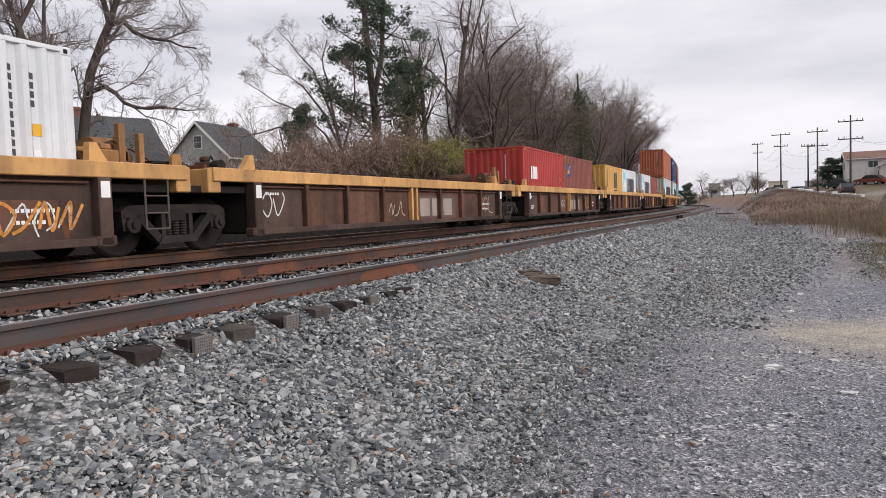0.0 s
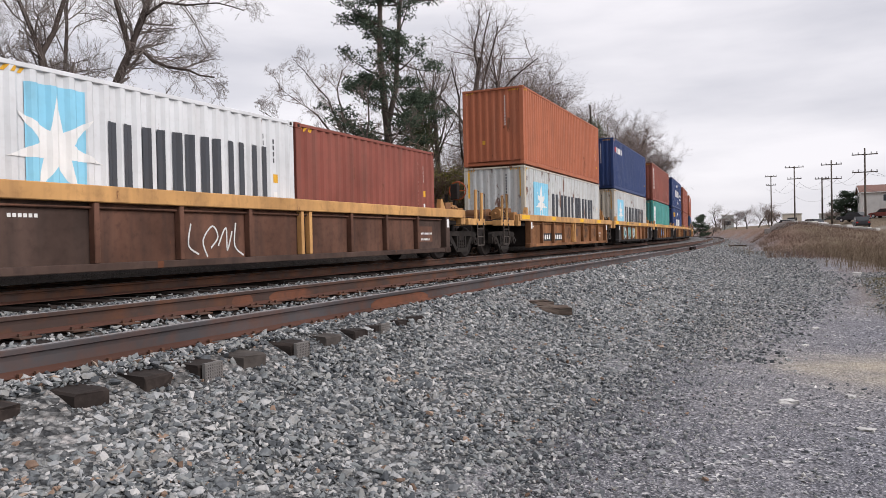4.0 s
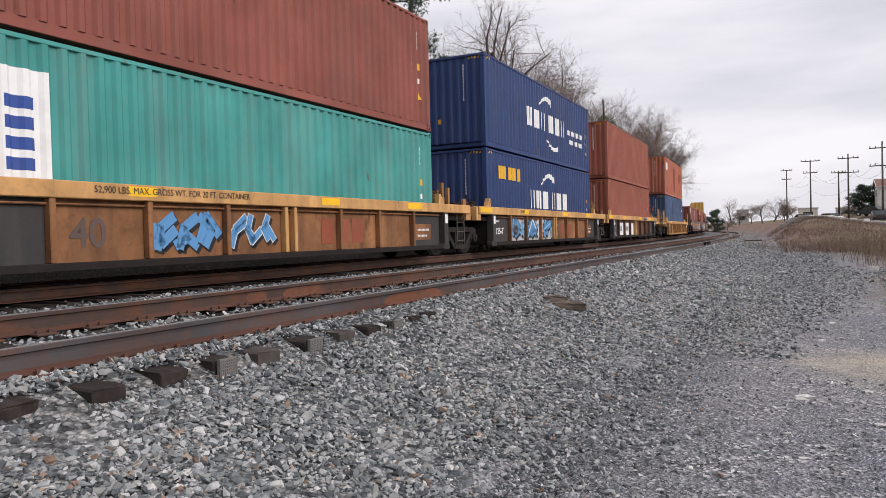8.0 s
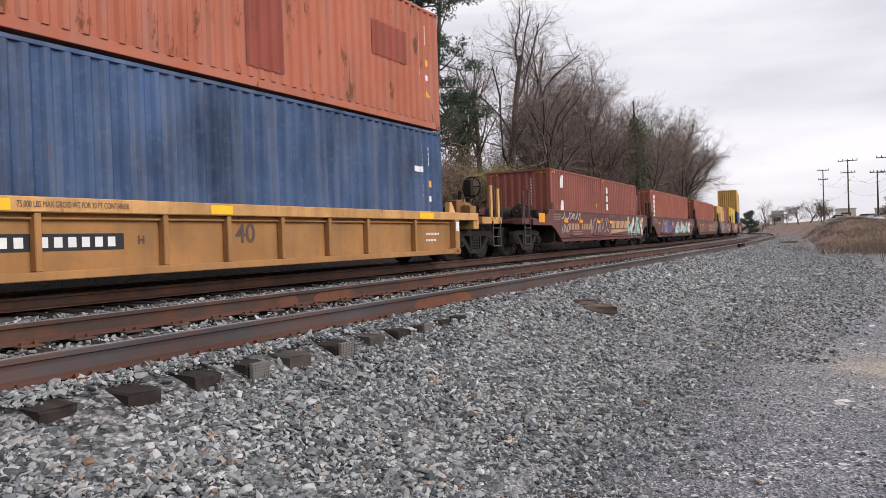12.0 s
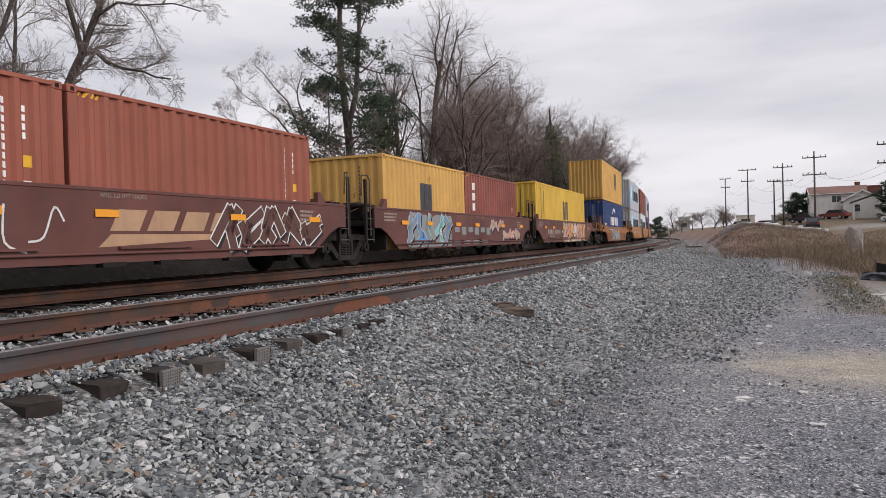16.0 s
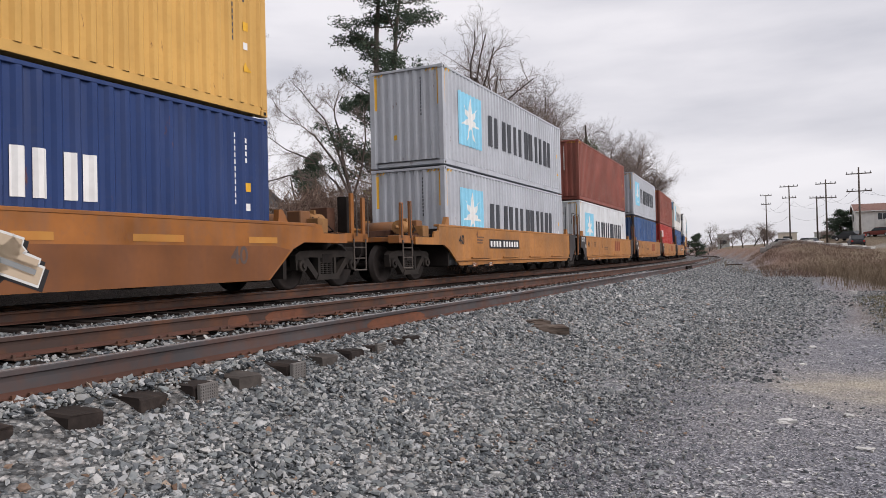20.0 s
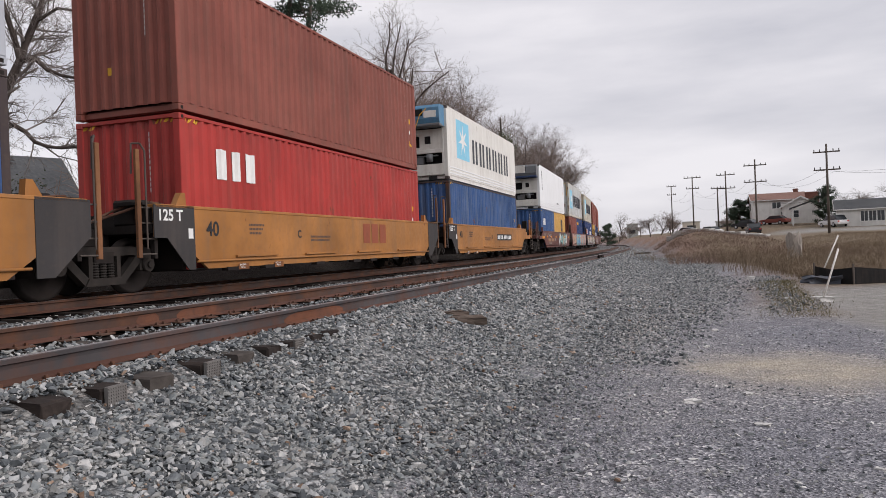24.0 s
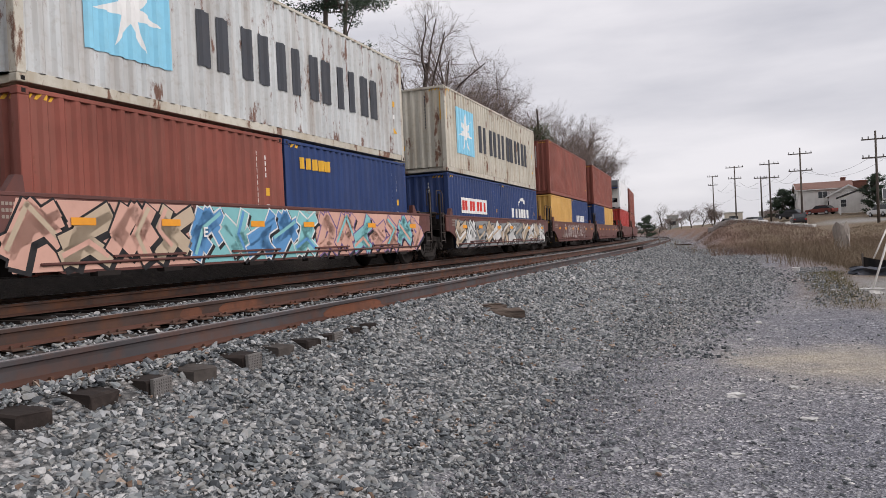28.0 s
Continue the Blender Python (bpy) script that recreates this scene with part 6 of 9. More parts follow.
# five-unit red-brown car, double-stacked, then the cars that follow
rows = (
    (367.15, "mid_blue", "yellow", "blue twenty-foot container in a well car", "yellow twenty-foot container with a dark logo shape"),
    (382.75, "brown", "blue", "brown twenty-foot container in a well car", "navy twenty-foot container with yellow bars"),
    (398.4, "blue", "blue", "navy twenty-foot container with a white panel", "navy twenty-foot container with white bars"),
    (414.0, "yellow", "blue", "yellow twenty-foot container in a well car", "navy twenty-foot container with white bars"),
    (429.6, "blue", "yellow", "navy twenty-foot container in a well car", "yellow twenty-foot container in a well car"),
)
for k, (uf, a, b, la, lb) in enumerate(rows):
    u = add_car(plated_car("end" if k == 0 else "mid", "end" if k == 4 else "mid", RED_BROWN, 0.38, 1.45, 1.48, RB), uf, ([-END_TRUCK] if k == 0 else []) + [END_TRUCK if k == 4 else 7.8])
    white = [("brand_bars", bars(0.9, 2.0, 1.55, 2.0, 3, 0.7), INK_WHITE, "side")]
    ma = {0: W20 + white, 1: W20, 2: W20 + [("name_panel", [rect(1.2, 4.2, 1.25, 1.8)], INK_WHITE, "side"), ("name_mark", bars(1.3, 4.1, 1.35, 1.7, 7), INK_RED, "side")], 3: D20, 4: W20}[k]
    mb = {0: D20 + m_brand(3.4, 1.2, 0.95), 1: W20 + [("brand_bars", bars(0.6, 1.9, 2.0, 2.25, 5, 0.75), INK_YELLOW, "side")], 2: W20 + [("brand_bars", bars(1.6, 4.6, 1.2, 1.6, 6, 0.6), INK_WHITE, "side"), ("brand_swoosh", swoosh(2.6, 1.6, 1.1, 0.5), INK_WHITE, "side")], 3: W20 + [("brand_bars", bars(1.6, 4.6, 1.2, 1.6, 6, 0.6), INK_WHITE, "side")], 4: D20}[k]
    pair20(u, a, b, la, lb, ma, mb)
    if k == 0:
        REEFERS.append((u, "plain white refrigerated container with a dark machine end", 0))
    if k == 1:
        upper(u, "pale", STD, "pale rust-spotted container with a star square", post="beige", marks=D40 + star_brand(L40))
    if k == 2:
        upper(u, "beige", STD, "aged beige container with a star square", marks=D40 + star_brand(L40))
    if k in (3, 4):
        upper(u, "brown", STD, "brown forty-foot container stacked on two small ones", marks=W40)
RED_CARS2 = [c[0] for c in CARS[-5:]]
for k, uf in enumerate((449.6, 465.2)):
    u = add_car(plated_car("end" if k == 0 else "mid", "mid", RED_BROWN, 0.38, 1.45, 1.48, "red-brown well car unit far along the train"), uf, [7.8])
    lower(u, "red" if k == 0 else "brown", HC, "red container in a far well car" if k == 0 else "brown container in a far well car", marks=W40)
    if k == 0:
        REEFERS.append((u, "plain white refrigerated container on a red one", 0))
    else:
        upper(u, "brown", HC, "brown container stacked in a far well car", marks=W40)


# ---------------------------------------------------------------- refrigerated containers
UNIT_GREY = paint("grey_machine_housing", (0.16, 0.17, 0.18), 0.5, dirty=0.4)
UNIT_BLUE = paint("blue_machine_housing", (0.10, 0.24, 0.38), 0.5, dirty=0.4, rust=0.1)
# Near-black puts the shade of recesses and pockets into the colour.
DARK_HOLE = paint("dark_opening", (0.012, 0.012, 0.013), 0.8, dirty=0.1)


def reefer(u, label, brand, low, genset):
    """A smooth white container whose leading end is a cooling machine, with a generator hung on its top."""
    marks = []
    if brand:
        marks = [("logo_square", [rect(1.25, 3.1, 0.95, 2.55)], INK_SKY, "side"), ("logo_star", star(2.18, 1.75, 0.70, 0.2), INK_WHITE, "side"), ("brand_bars", [q for i in range(6) for q in bars(3.6 + i * 1.19, 3.6 + i * 1.19 + 1.04, 0.95, 2.0, 2, 0.58)], INK_GREY, "side")]
    else:
        marks = [("brand_bars", down_bars(0.95, 0.22, 2.55, 6, 0.16, 0.06), INK_GREY, "side"), ("size_marks", down_bars(11.3, 0.1, 2.2, 3, 0.12, 0.1), INK_GREY, "side"), ("warning_triangle", [[(11.2, 1.6), (11.45, 1.6), (11.32, 1.8)]], INK_YELLOW, "side")]
    root = container("cream_white" if brand else "clean_white", L40, HC, label, u, 0.0, BOT + low + 0.03, smooth=True, marks=marks)
    if not brand:
        sign("NO FORKLIFT", 0.20, root, INK_GREY, WID - 0.002, 1.6, 0.55, "lettering")
    h = L40 / 2
    for z in (0.24, 0.36, 0.48):
        part("wall_batten", boxes((WID - 0.01, WID + 0.004, -h + 0.15, h - 0.15, z, z + 0.05)), SKINS["clean_white"], root)
    y = -h + 0.06
    W_ = SKINS["cream_white"]
    part("machine_frame", boxes((-1.06, -0.98, y - 0.06, y + 0.05, 0.2, 2.8), (0.98, 1.06, y - 0.06, y + 0.05, 0.2, 2.8), (-1.0, 1.0, y - 0.06, y + 0.05, 0.18, 0.62), (-1.0, 1.0, y - 0.06, y + 0.05, 1.05, 1.2), bevel=0.01), W_, root)
    part("machine_panel", boxes((-1.0, -0.40, y - 0.04, y + 0.05, 1.2, 2.0), (0.05, 0.98, y - 0.04, y + 0.05, 1.2, 2.0), (-0.4, 0.05, y - 0.04, y + 0.05, 1.75, 2.0), (-0.4, 0.05, y - 0.04, y + 0.05, 1.2, 1.3), bevel=0.008), W_, root)
    part("machine_recess", boxes((-1.0, 1.0, y + 0.25, y + 0.3, 0.6, 2.8)), DARK_HOLE, root)
    part("condenser_recess", boxes((-1.0, 1.0, y + 0.02, y + 0.25, 0.6, 0.66)), DARK_HOLE, root)
    bm = bmesh.new()
    tube(bm, (0.45, y, 0.72), (0.45, y, 1.02), 0.13, 12)
    box(bm, -0.85, -0.45, y - 0.02, y + 0.2, 0.62, 0.86, 0.02)
    box(bm, -0.3, 0.2, y, y + 0.2, 0.64, 0.92, 0.02)
    tube(bm, (-0.1, y + 0.02, 0.95), (0.8, y + 0.02, 0.95), 0.03, 8)
    part("compressor", bm, UNIT_GREY, root, "dark grey compressor and pipes")
    part("display_window", boxes((0.28, 0.52, y - 0.055, y - 0.03, 1.42, 1.72)), DARK_HOLE, root)
    bm = bmesh.new()
    tube(bm, (-0.72, y - 0.05, 1.55), (-0.72, y - 0.03, 1.55), 0.17, 16)
    part("air_vent", bm, UNIT_GREY, root)
    part("fan_grille", boxes((-0.95, 0.95, y, y + 0.1, 2.05, 2.75), bevel=0.02), UNIT_GREY, root)
    # Flat plates; their colour stands for the shade inside the pockets.
    part("forklift_pocket", boxes((-0.75, -0.4, y - 0.065, y - 0.055, 0.02, 0.15), (0.4, 0.75, y - 0.065, y - 0.055, 0.02, 0.15)), DARK_HOLE, root)
    bm = bmesh.new()
    prism(bm, [(y - 0.06, 2.05), (y - 0.62, 2.12), (y - 0.70, 2.3), (y - 0.70, 2.72), (y - 0.60, 2.84), (y - 0.06, 2.86)], -1.12, 1.12)
    part("generator_housing", bm, genset, root, "generator set hung on the top of the end")
    part("generator_grille", boxes((-0.85, -0.35, y - 0.712, y - 0.70, 2.42, 2.68), (-0.1, 0.45, y - 0.712, y - 0.70, 2.42, 2.68)), DARK_HOLE, root)
    part("generator_panel", boxes((0.50, 1.0, y - 0.715, y - 0.70, 2.34, 2.6) if brand else (-0.75, 0.4, y - 0.72, y - 0.70, 2.32, 2.8), bevel=0.004), W_, root)
    part("generator_base", boxes((-1.12, 1.12, y - 0.69, y - 0.1, 2.02, 2.12), bevel=0.02), UNIT_GREY if brand else paint("navy_machine_housing", (0.03, 0.06, 0.15), 0.5), root)
    if brand:
        bm = bmesh.new()
        pipe(bm, [(0.62, y - 0.72, 2.7), (0.35, y - 0.74, 2.45), (0.15, y - 0.7, 2.0), (-0.15, y - 0.1, 1.7), (-0.2, y - 0.08, 1.3)], 0.016)
        part("power_cable", bm, INK_YELLOW, root, "yellow power cable")


reefer(*REEFERS[0][:2], True, HC, UNIT_BLUE)
reefer(*REEFERS[1][:2], False, STD, UNIT_GREY)
reefer(*REEFERS[2][:2], False, HC, UNIT_GREY)

# ---------------------------------------------------------------- lettering, plates and sprayed paint on the cars
SX = 1.354  # recessed panels of the ribbed cars
PX = 1.484  # plated sides


def number_plate(car, x, y0, y1, z0, z1):
    plate("number_plate", [rect(y0, y1, z0, z1)], INK_BLACK, car, x)
    h, m = z1 - z0, y0 + (y1 - y0) * 0.40
    plate("number_mark", bars(y0 + 0.1, m, z0 + 0.2 * h, z1 - 0.2 * h, 4, 0.6) + bars(m + 0.12, y1 - 0.06, z0 + 0.2 * h, z1 - 0.2 * h, 6, 0.6), INK_WHITE, car, x + 0.004)["kind"] = "stuff"


def brand_block(car, x, y0, y1, z0, z1, ink, back=None):
    """A trade mark as three plain blocks."""
    if back:
        plate("brand_panel", [rect(y0 - 0.12, y1 + 0.12, z0 - 0.06, z1 + 0.06)], back, car, x)
    w = (y1 - y0) / 3
    for i in range(3):
        plate("brand_block", [rect(y0 + i * w, y0 + i * w + w * 0.8, z0, z1)], ink, car, x + 0.004)


def small_text(car, x, y, z, lines, n, ink):
    ob = plate("small_text", [q for k in range(lines) for q in bars(y, y + 0.055 * (n - k % 3), z - 0.085 * k, z - 0.085 * k + 0.045, n - k % 3, 0.75)], ink, car, x)
    ob["kind"] = "stuff"


FADED = paint("faded_dark_lettering", (0.10, 0.07, 0.06), 0.7, dirty=0.3)
FADED_WHITE = paint("faded_white_lettering", (0.30, 0.25, 0.21), 0.7, dirty=0.4)
FADED_TAN = paint("faded_tan_lettering", (0.40, 0.25, 0.15), 0.7, dirty=0.3)
FADED_RED = paint("faded_red_lettering", (0.26, 0.075, 0.04), 0.7, dirty=0.3)
FADED_YELLOW = paint("faded_yellow_stripe", (0.40, 0.19, 0.045), 0.55, var=0.2, dirty=0.6, dirt=(0.42, 0.16, 0.04))
LOWER_TAN = paint("grimy_brown_orange_paint", (0.17, 0.066, 0.024), 0.45, var=0.3, dirty=0.6, dirt=(0.13, 0.06, 0.035))
scrawl(CAR0, SX, 4.75, 6.0, 0.40, 0.85, "orange", 1, 6, 0.045)
scrawl(CAR0, SX, 4.9, 6.0, 0.38, 0.80, "white", 2, 6, 0.025)
scrawl(CAR1, SX, -6.1, -5.3, 0.5, 1.0, "white", 3, 5, 0.03)
brand_block(CAR1, SX, 0.5, 2.7, 0.42, 0.90, FADED_WHITE, FADED)
scrawl(CAR1, SX, 5.05, 5.95, 0.4, 1.0, "tan", 4, 6, 0.025)
scrawl(CAR1, SX, -1.2, -0.3, 0.45, 0.8, "tan", 14, 5, 0.03)
sign("125-T", 0.20, CAR2, INK_WHITE, SX + 0.002, -5.75, 0.46)
brand_block(CAR2, SX, 0.55, 2.5, 0.42, 0.86, FADED_WHITE, FADED)
scrawl(CAR2, SX, -1.35, -0.35, 0.5, 0.85, "white", 5, 5, 0.025)
scrawl(CAR2, SX, 3.2, 4.5, 0.45, 0.95, "orange", 15, 5, 0.03)
scrawl(CAR3, SX, -6.1, -5.0, 0.4, 1.0, "white", 6, 5, 0.03)
brand_block(CAR3, SX, 0.5, 2.5, 0.45, 0.85, FADED, None)
scrawl(CAR4, SX, -3.0, -1.6, 0.4, 0.9, "white", 7, 6, 0.03)
number_plate(CAR5, SX, -4.5, -1.6, 0.42, 0.72)
sign("40", 0.50, CAR5, FADED, SX + 0.004, 0.5, 0.48)
for k, (a, b) in enumerate(((-0.9, -0.3), (2.0, 2.9), (3.4, 4.4))):
    scrawl(CAR5, SX, a, b, 0.45, 0.95, "black", 20 + k, 4, 0.035)
sign("125-T", 0.22, CAR6, INK_WHITE, SX + 0.002, -5.85, 0.48)
graffiti(CAR6, SX + 0.02, -4.5, 0.1, 0.36, 1.10, ("teal", "white", "teal", "mint"), 31, 6, "black", "grey")
brand_block(CAR6, SX, 1.0, 2.55, 0.48, 0.92, FADED_RED)
sign("40", 0.56, CAR7, FADED, SX + 0.004, -4.42, 0.42)
graffiti(CAR7, SX, -3.1, -1.75, 0.42, 1.05, ("blue", "blue"), 32, 3, "blue")
graffiti(CAR7, SX, -1.5, -0.32, 0.42, 1.05, ("blue", "blue"), 33, 3, "white")
brand_block(CAR7, SX, 1.05, 2.65, 0.46, 0.96, FADED_RED)
sign("52,900 LBS. MAX. GROSS WT. FOR 20 FT. CONTAINER", 0.135, CAR7, INK_BLACK, 1.508, -4.15, 1.235, "weight_lettering", 0.93)
sign("52,900 LBS. MAX. GROSS WT. FOR 20 FT. CONTAINER", 0.135, CAR6, INK_BLACK, 1.508, -4.15, 1.235, "weight_lettering", 0.93)
sign("52,900", 0.135, CAR8, INK_BLACK, 1.508, -3.9, 1.235, "weight_lettering")
sign("125-T", 0.27, CAR8, INK_WHITE, SX + 0.002, -5.8, 0.52)
sign("40", 0.46, CAR8, FADED, SX + 0.03, -4.35, 0.45)
graffiti(CAR8, SX + 0.005, -4.4, 0.5, 0.34, 1.15, ("blue", "sky", "blue", "white"), 34, 6, "black", "pale")
brand_block(CAR8, SX, 1.0, 2.6, 0.45, 0.92, FADED_RED)
sign("125-T", 0.20, CAR9, INK_WHITE, SX + 0.002, -5.75, 0.62)
scrawl(CAR9, SX, -6.0, -5.0, 0.35, 0.55, "white", 8, 6, 0.035)
scrawl(CAR9, SX, -6.0, -5.2, 0.85, 1.05, "white", 9, 5, 0.03)
for a, b in ((-4.5, -3.2), (-2.95, -1.7), (-1.3, -0.35)):
    plate("white_panel", [rect(a, b, 0.36, 1.02)], INK_WHITE, CAR9, SX + 0.004)
plate("number_mark", bars(-4.4, -3.55, 0.58, 0.82, 4, 0.6) + bars(-2.9, -1.8, 0.58, 0.82, 6, 0.6), INK_BLACK, CAR9, SX + 0.008)["kind"] = "stuff"
plate("stencil_frame", [rect(3.2, 3.8, 0.50, 0.53), rect(3.2, 3.8, 0.87, 0.90), rect(3.2, 3.23, 0.53, 0.87), rect(3.77, 3.8, 0.53, 0.87)], INK_WHITE, CAR9, SX + 0.004)["kind"] = "stuff"
plate("stencil_square", [rect(3.25, 3.75, 0.62, 0.86)], INK_BLACK, CAR9, SX + 0.003)
graffiti(CAR9, 1.502, 2.2, 3.4, 1.22, 1.38, ("violet", "blue"), 35, 4, "violet")
number_plate(CAR10, SX, -5.3, -3.12, 0.58, 0.80)
sign("75,000 LBS MAX GROSS WT FOR 20 FT CONTAINER", 0.11, CAR10, FADED, 1.508, -4.65, 1.10, "weight_lettering", 0.6)
sign("40", 0.44, CAR10, FADED, SX + 0.004, -1.05, 0.55)
sign("H", 0.16, CAR10, FADED, SX + 0.004, -2.9, 0.62)

for k, car in enumerate(RED_CARS + RED_CARS2):
    for y in (-5.6, -3.9, -1.6, 0.2, 3.1, 5.6):
        plate("reflector", [rect(y, y + 0.42, 1.05, 1.16)], INK_ORANGE, car, PX + 0.02)
    small_text(car, PX, -6.6, 1.30, 3, 14, FADED_WHITE)
    small_text(car, PX, -4.6, 0.70, 2, 20, FADED_WHITE)
    small_text(car, PX, 5.3, 1.25, 4, 9, FADED_WHITE)
    sign("WELL LD LMT 124,500", 0.09, car, FADED_WHITE, PX + 0.003, 0.3, 1.32, "limit_lettering")
plate("reflector", [rect(-8.0, -7.45, 1.04, 1.34)], INK_ORANGE, RED_CARS[0], PX + 0.004)
plate("reflector", [rect(-7.4, -6.5, 0.98, 1.12)], INK_ORANGE, RED_CARS2[0], PX + 0.004)


def road_name(car, y0, z0, ink):
    for mark in bars(y0, y0 + 1.25, z0, z0 + 0.22, 4, 0.72) + bars(y0 + 1.5, y0 + 2.75, z0, z0 + 0.22, 6, 0.66):
        plate("name_mark", [mark], ink, car, PX + 0.002)


road_name(RED_CARS[0], -5.05, 0.80, FADED_TAN)
road_name(RED_CARS[4], -4.9, 0.78, FADED_WHITE)
road_name(RED_CARS2[0], -4.9, 0.78, FADED_TAN)
scrawl(RED_CARS[0], PX, -5.8, -3.5, 1.15, 1.42, "white", 41, 12, 0.03)
scrawl(RED_CARS[0], PX, -5.8, -5.0, 0.65, 1.0, "white", 42, 5, 0.025)
scrawl(RED_CARS[0], PX, -2.6, 0.2, 0.6, 1.25, "white", 43, 10, 0.022)
for mark in [[(a, 0.85), (a + 0.55, 0.85), (a + 0.72, 1.17), (a + 0.17, 1.17)] for a in (0.46, 1.16, 1.86, 2.56)] + [[(0.25, 0.61), (3.35, 0.74), (3.35, 0.80), (0.48, 0.80)]]:
    plate("name_mark", [mark], FADED_TAN, RED_CARS[0], PX + 0.002)
graffiti(RED_CARS[0], PX, 3.2, 6.1, 0.42, 1.40, ("mint", "white", "mint"), 51, 5, "white")
graffiti(RED_CARS[1], PX, -4.7, -0.7, 0.46, 1.40, ("violet", "grey", "violet"), 52, 4, "black")
graffiti(RED_CARS[1], PX, -0.4, 5.0, 0.46, 1.30, ("white", "mint", "white"), 53, 6, "mint")
scrawl(RED_CARS[2], PX, -5.8, -2.9, 0.45, 1.2, "tan", 44, 5, 0.05)
scrawl(RED_CARS[2], PX, -1.2, -0.3, 0.6, 1.2, "white", 45, 5, 0.03)
for mark in [[(a, 0.85), (a + 0.55, 0.85), (a + 0.72, 1.17), (a + 0.17, 1.17)] for a in (0.46, 1.16, 1.86, 2.56)] + [[(0.25, 0.61), (3.35, 0.74), (3.35, 0.80), (0.48, 0.80)]]:
    plate("name_mark", [mark], FADED_TAN, RED_CARS[2], PX + 0.002)
graffiti(RED_CARS[2], PX, 2.7, 6.0, 0.45, 1.36, ("brown", "brown"), 46, 5, "white")
graffiti(RED_CARS[3], PX, -5.2, -2.0, 0.42, 1.44, ("grey", "blue", "grey", "teal"), 54, 5, "pale", "grey")
graffiti(RED_CARS[3], PX, 1.8, 3.4, 0.85, 1.35, ("tan", "pink"), 71, 2, "violet")
graffiti(RED_CARS[3], PX, 3.3, 5.6, 0.50, 1.05, ("tan", "pink"), 72, 3, "violet")
plate("faded_mark", [rect(-1.7 + 0.62 * i, -1.7 + 0.62 * i + 0.42, 0.85 - 0.08 * (i % 2), 1.02) for i in range(6)] + [rect(-1.8 + 0.9 * i, -1.8 + 0.9 * i + 0.6, 0.46, 0.58) for i in range(4)], SPRAY["grey"], RED_CARS[3], PX + 0.002)["kind"] = "stuff"
sign("E", 0.26, RED_CARS[3], INK_WHITE, PX + 0.03, -2.98, 0.72)
sign("A", 0.24, RED_CARS[4], INK_WHITE, PX + 0.002, -1.8, 0.78)
graffiti(RED_CARS[4], PX, -1.4, 4.7, 0.36, 1.44, ("pink", "pink", "orange", "white"), 55, 7, "black", "tan")
graffiti(RED_CARS2[0], PX, 0.4, 4.8, 0.40, 1.42, ("white", "teal", "tan", "teal"), 56, 5, "black")
sign("A", 0.24, RED_CARS2[0], INK_WHITE, PX + 0.002, -1.75, 0.80)
scrawl(RED_CARS2[0], PX, -4.8, -3.2, 1.1, 1.4, "white", 47, 6, 0.025)
for y0, y1, ink in ((-6.5, -3.15, "pink"), (-3.15, 0.75, "teal"), (0.75, 6.35, "pink")):
    plate("graffiti_ground", [[(y0, 0.42), (y1, 0.42), (y1 - 0.12, 0.9), (y1, 1.40), (y0 + 0.1, 1.40), (y0 - 0.06, 0.9)]], SPRAY[ink], RED_CARS2[1], PX + 0.002)
graffiti(RED_CARS2[1], PX, -6.6, -3.2, 0.40, 1.44, ("pink", "tan", "pink", "tan"), 57, 4, "black")
graffiti(RED_CARS2[1], PX, -3.2, 0.7, 0.40, 1.42, ("blue", "teal", "blue"), 58, 5, "white")
graffiti(RED_CARS2[1], PX, 0.8, 6.5, 0.38, 1.42, ("pink", "pink", "teal"), 59, 7, "violet")
sign("E", 0.24, RED_CARS2[1], INK_WHITE, PX + 0.03, -2.95, 0.82)
graffiti(RED_CARS2[2], PX, -6.3, 6.3, 0.40, 1.38, ("tan", "white", "grey", "tan", "white"), 60, 12, "black", "grey")
scrawl(RED_CARS2[3], PX, -4, 3, 0.5, 1.3, "white", 48, 12, 0.05)

# the orange-tan single car and the tan cars
sign("eco container", 0.36, ECO, INK_WHITE, WID - 0.004, -5.98, 1.0, width=0.82)
number_plate(CAR16, PX + 0.001, -4.98, -2.56, 1.0, 1.23)
graffiti(CAR16, PX, -3.1, 1.3, 0.32, 1.20, ("grey", "grey", "blue", "tan"), 61, 4, "white")
sign("40", 0.42, CAR16, FADED, PX + 0.002, 4.75, 0.48)
for y, w in ((-5.9, 0.65), (-3.57, 0.5), (0.93, 0.57), (2.74, 0.96), (5.2, 0.77)):
    plate("bright_stripe", [rect(y, y + w, 0.92, 1.03)], FADED_YELLOW, CAR16, PX + 0.003)
# A flat plate: darker orange paints the shade of an inward slope, with grime.
bm = bmesh.new()
prism(bm, [(-5.7, 0.255), (5.7, 0.255), (6.35, 0.80), (5.9, 0.87), (-6.1, 0.87), (-6.35, 0.80)], 1.478, 1.4825)
part("lower_side", bm, LOWER_TAN, CAR16, "grimy brown-orange lower side with its slope's shade in the colour")
LETTERS = ("", "E", "D", "C", "B")
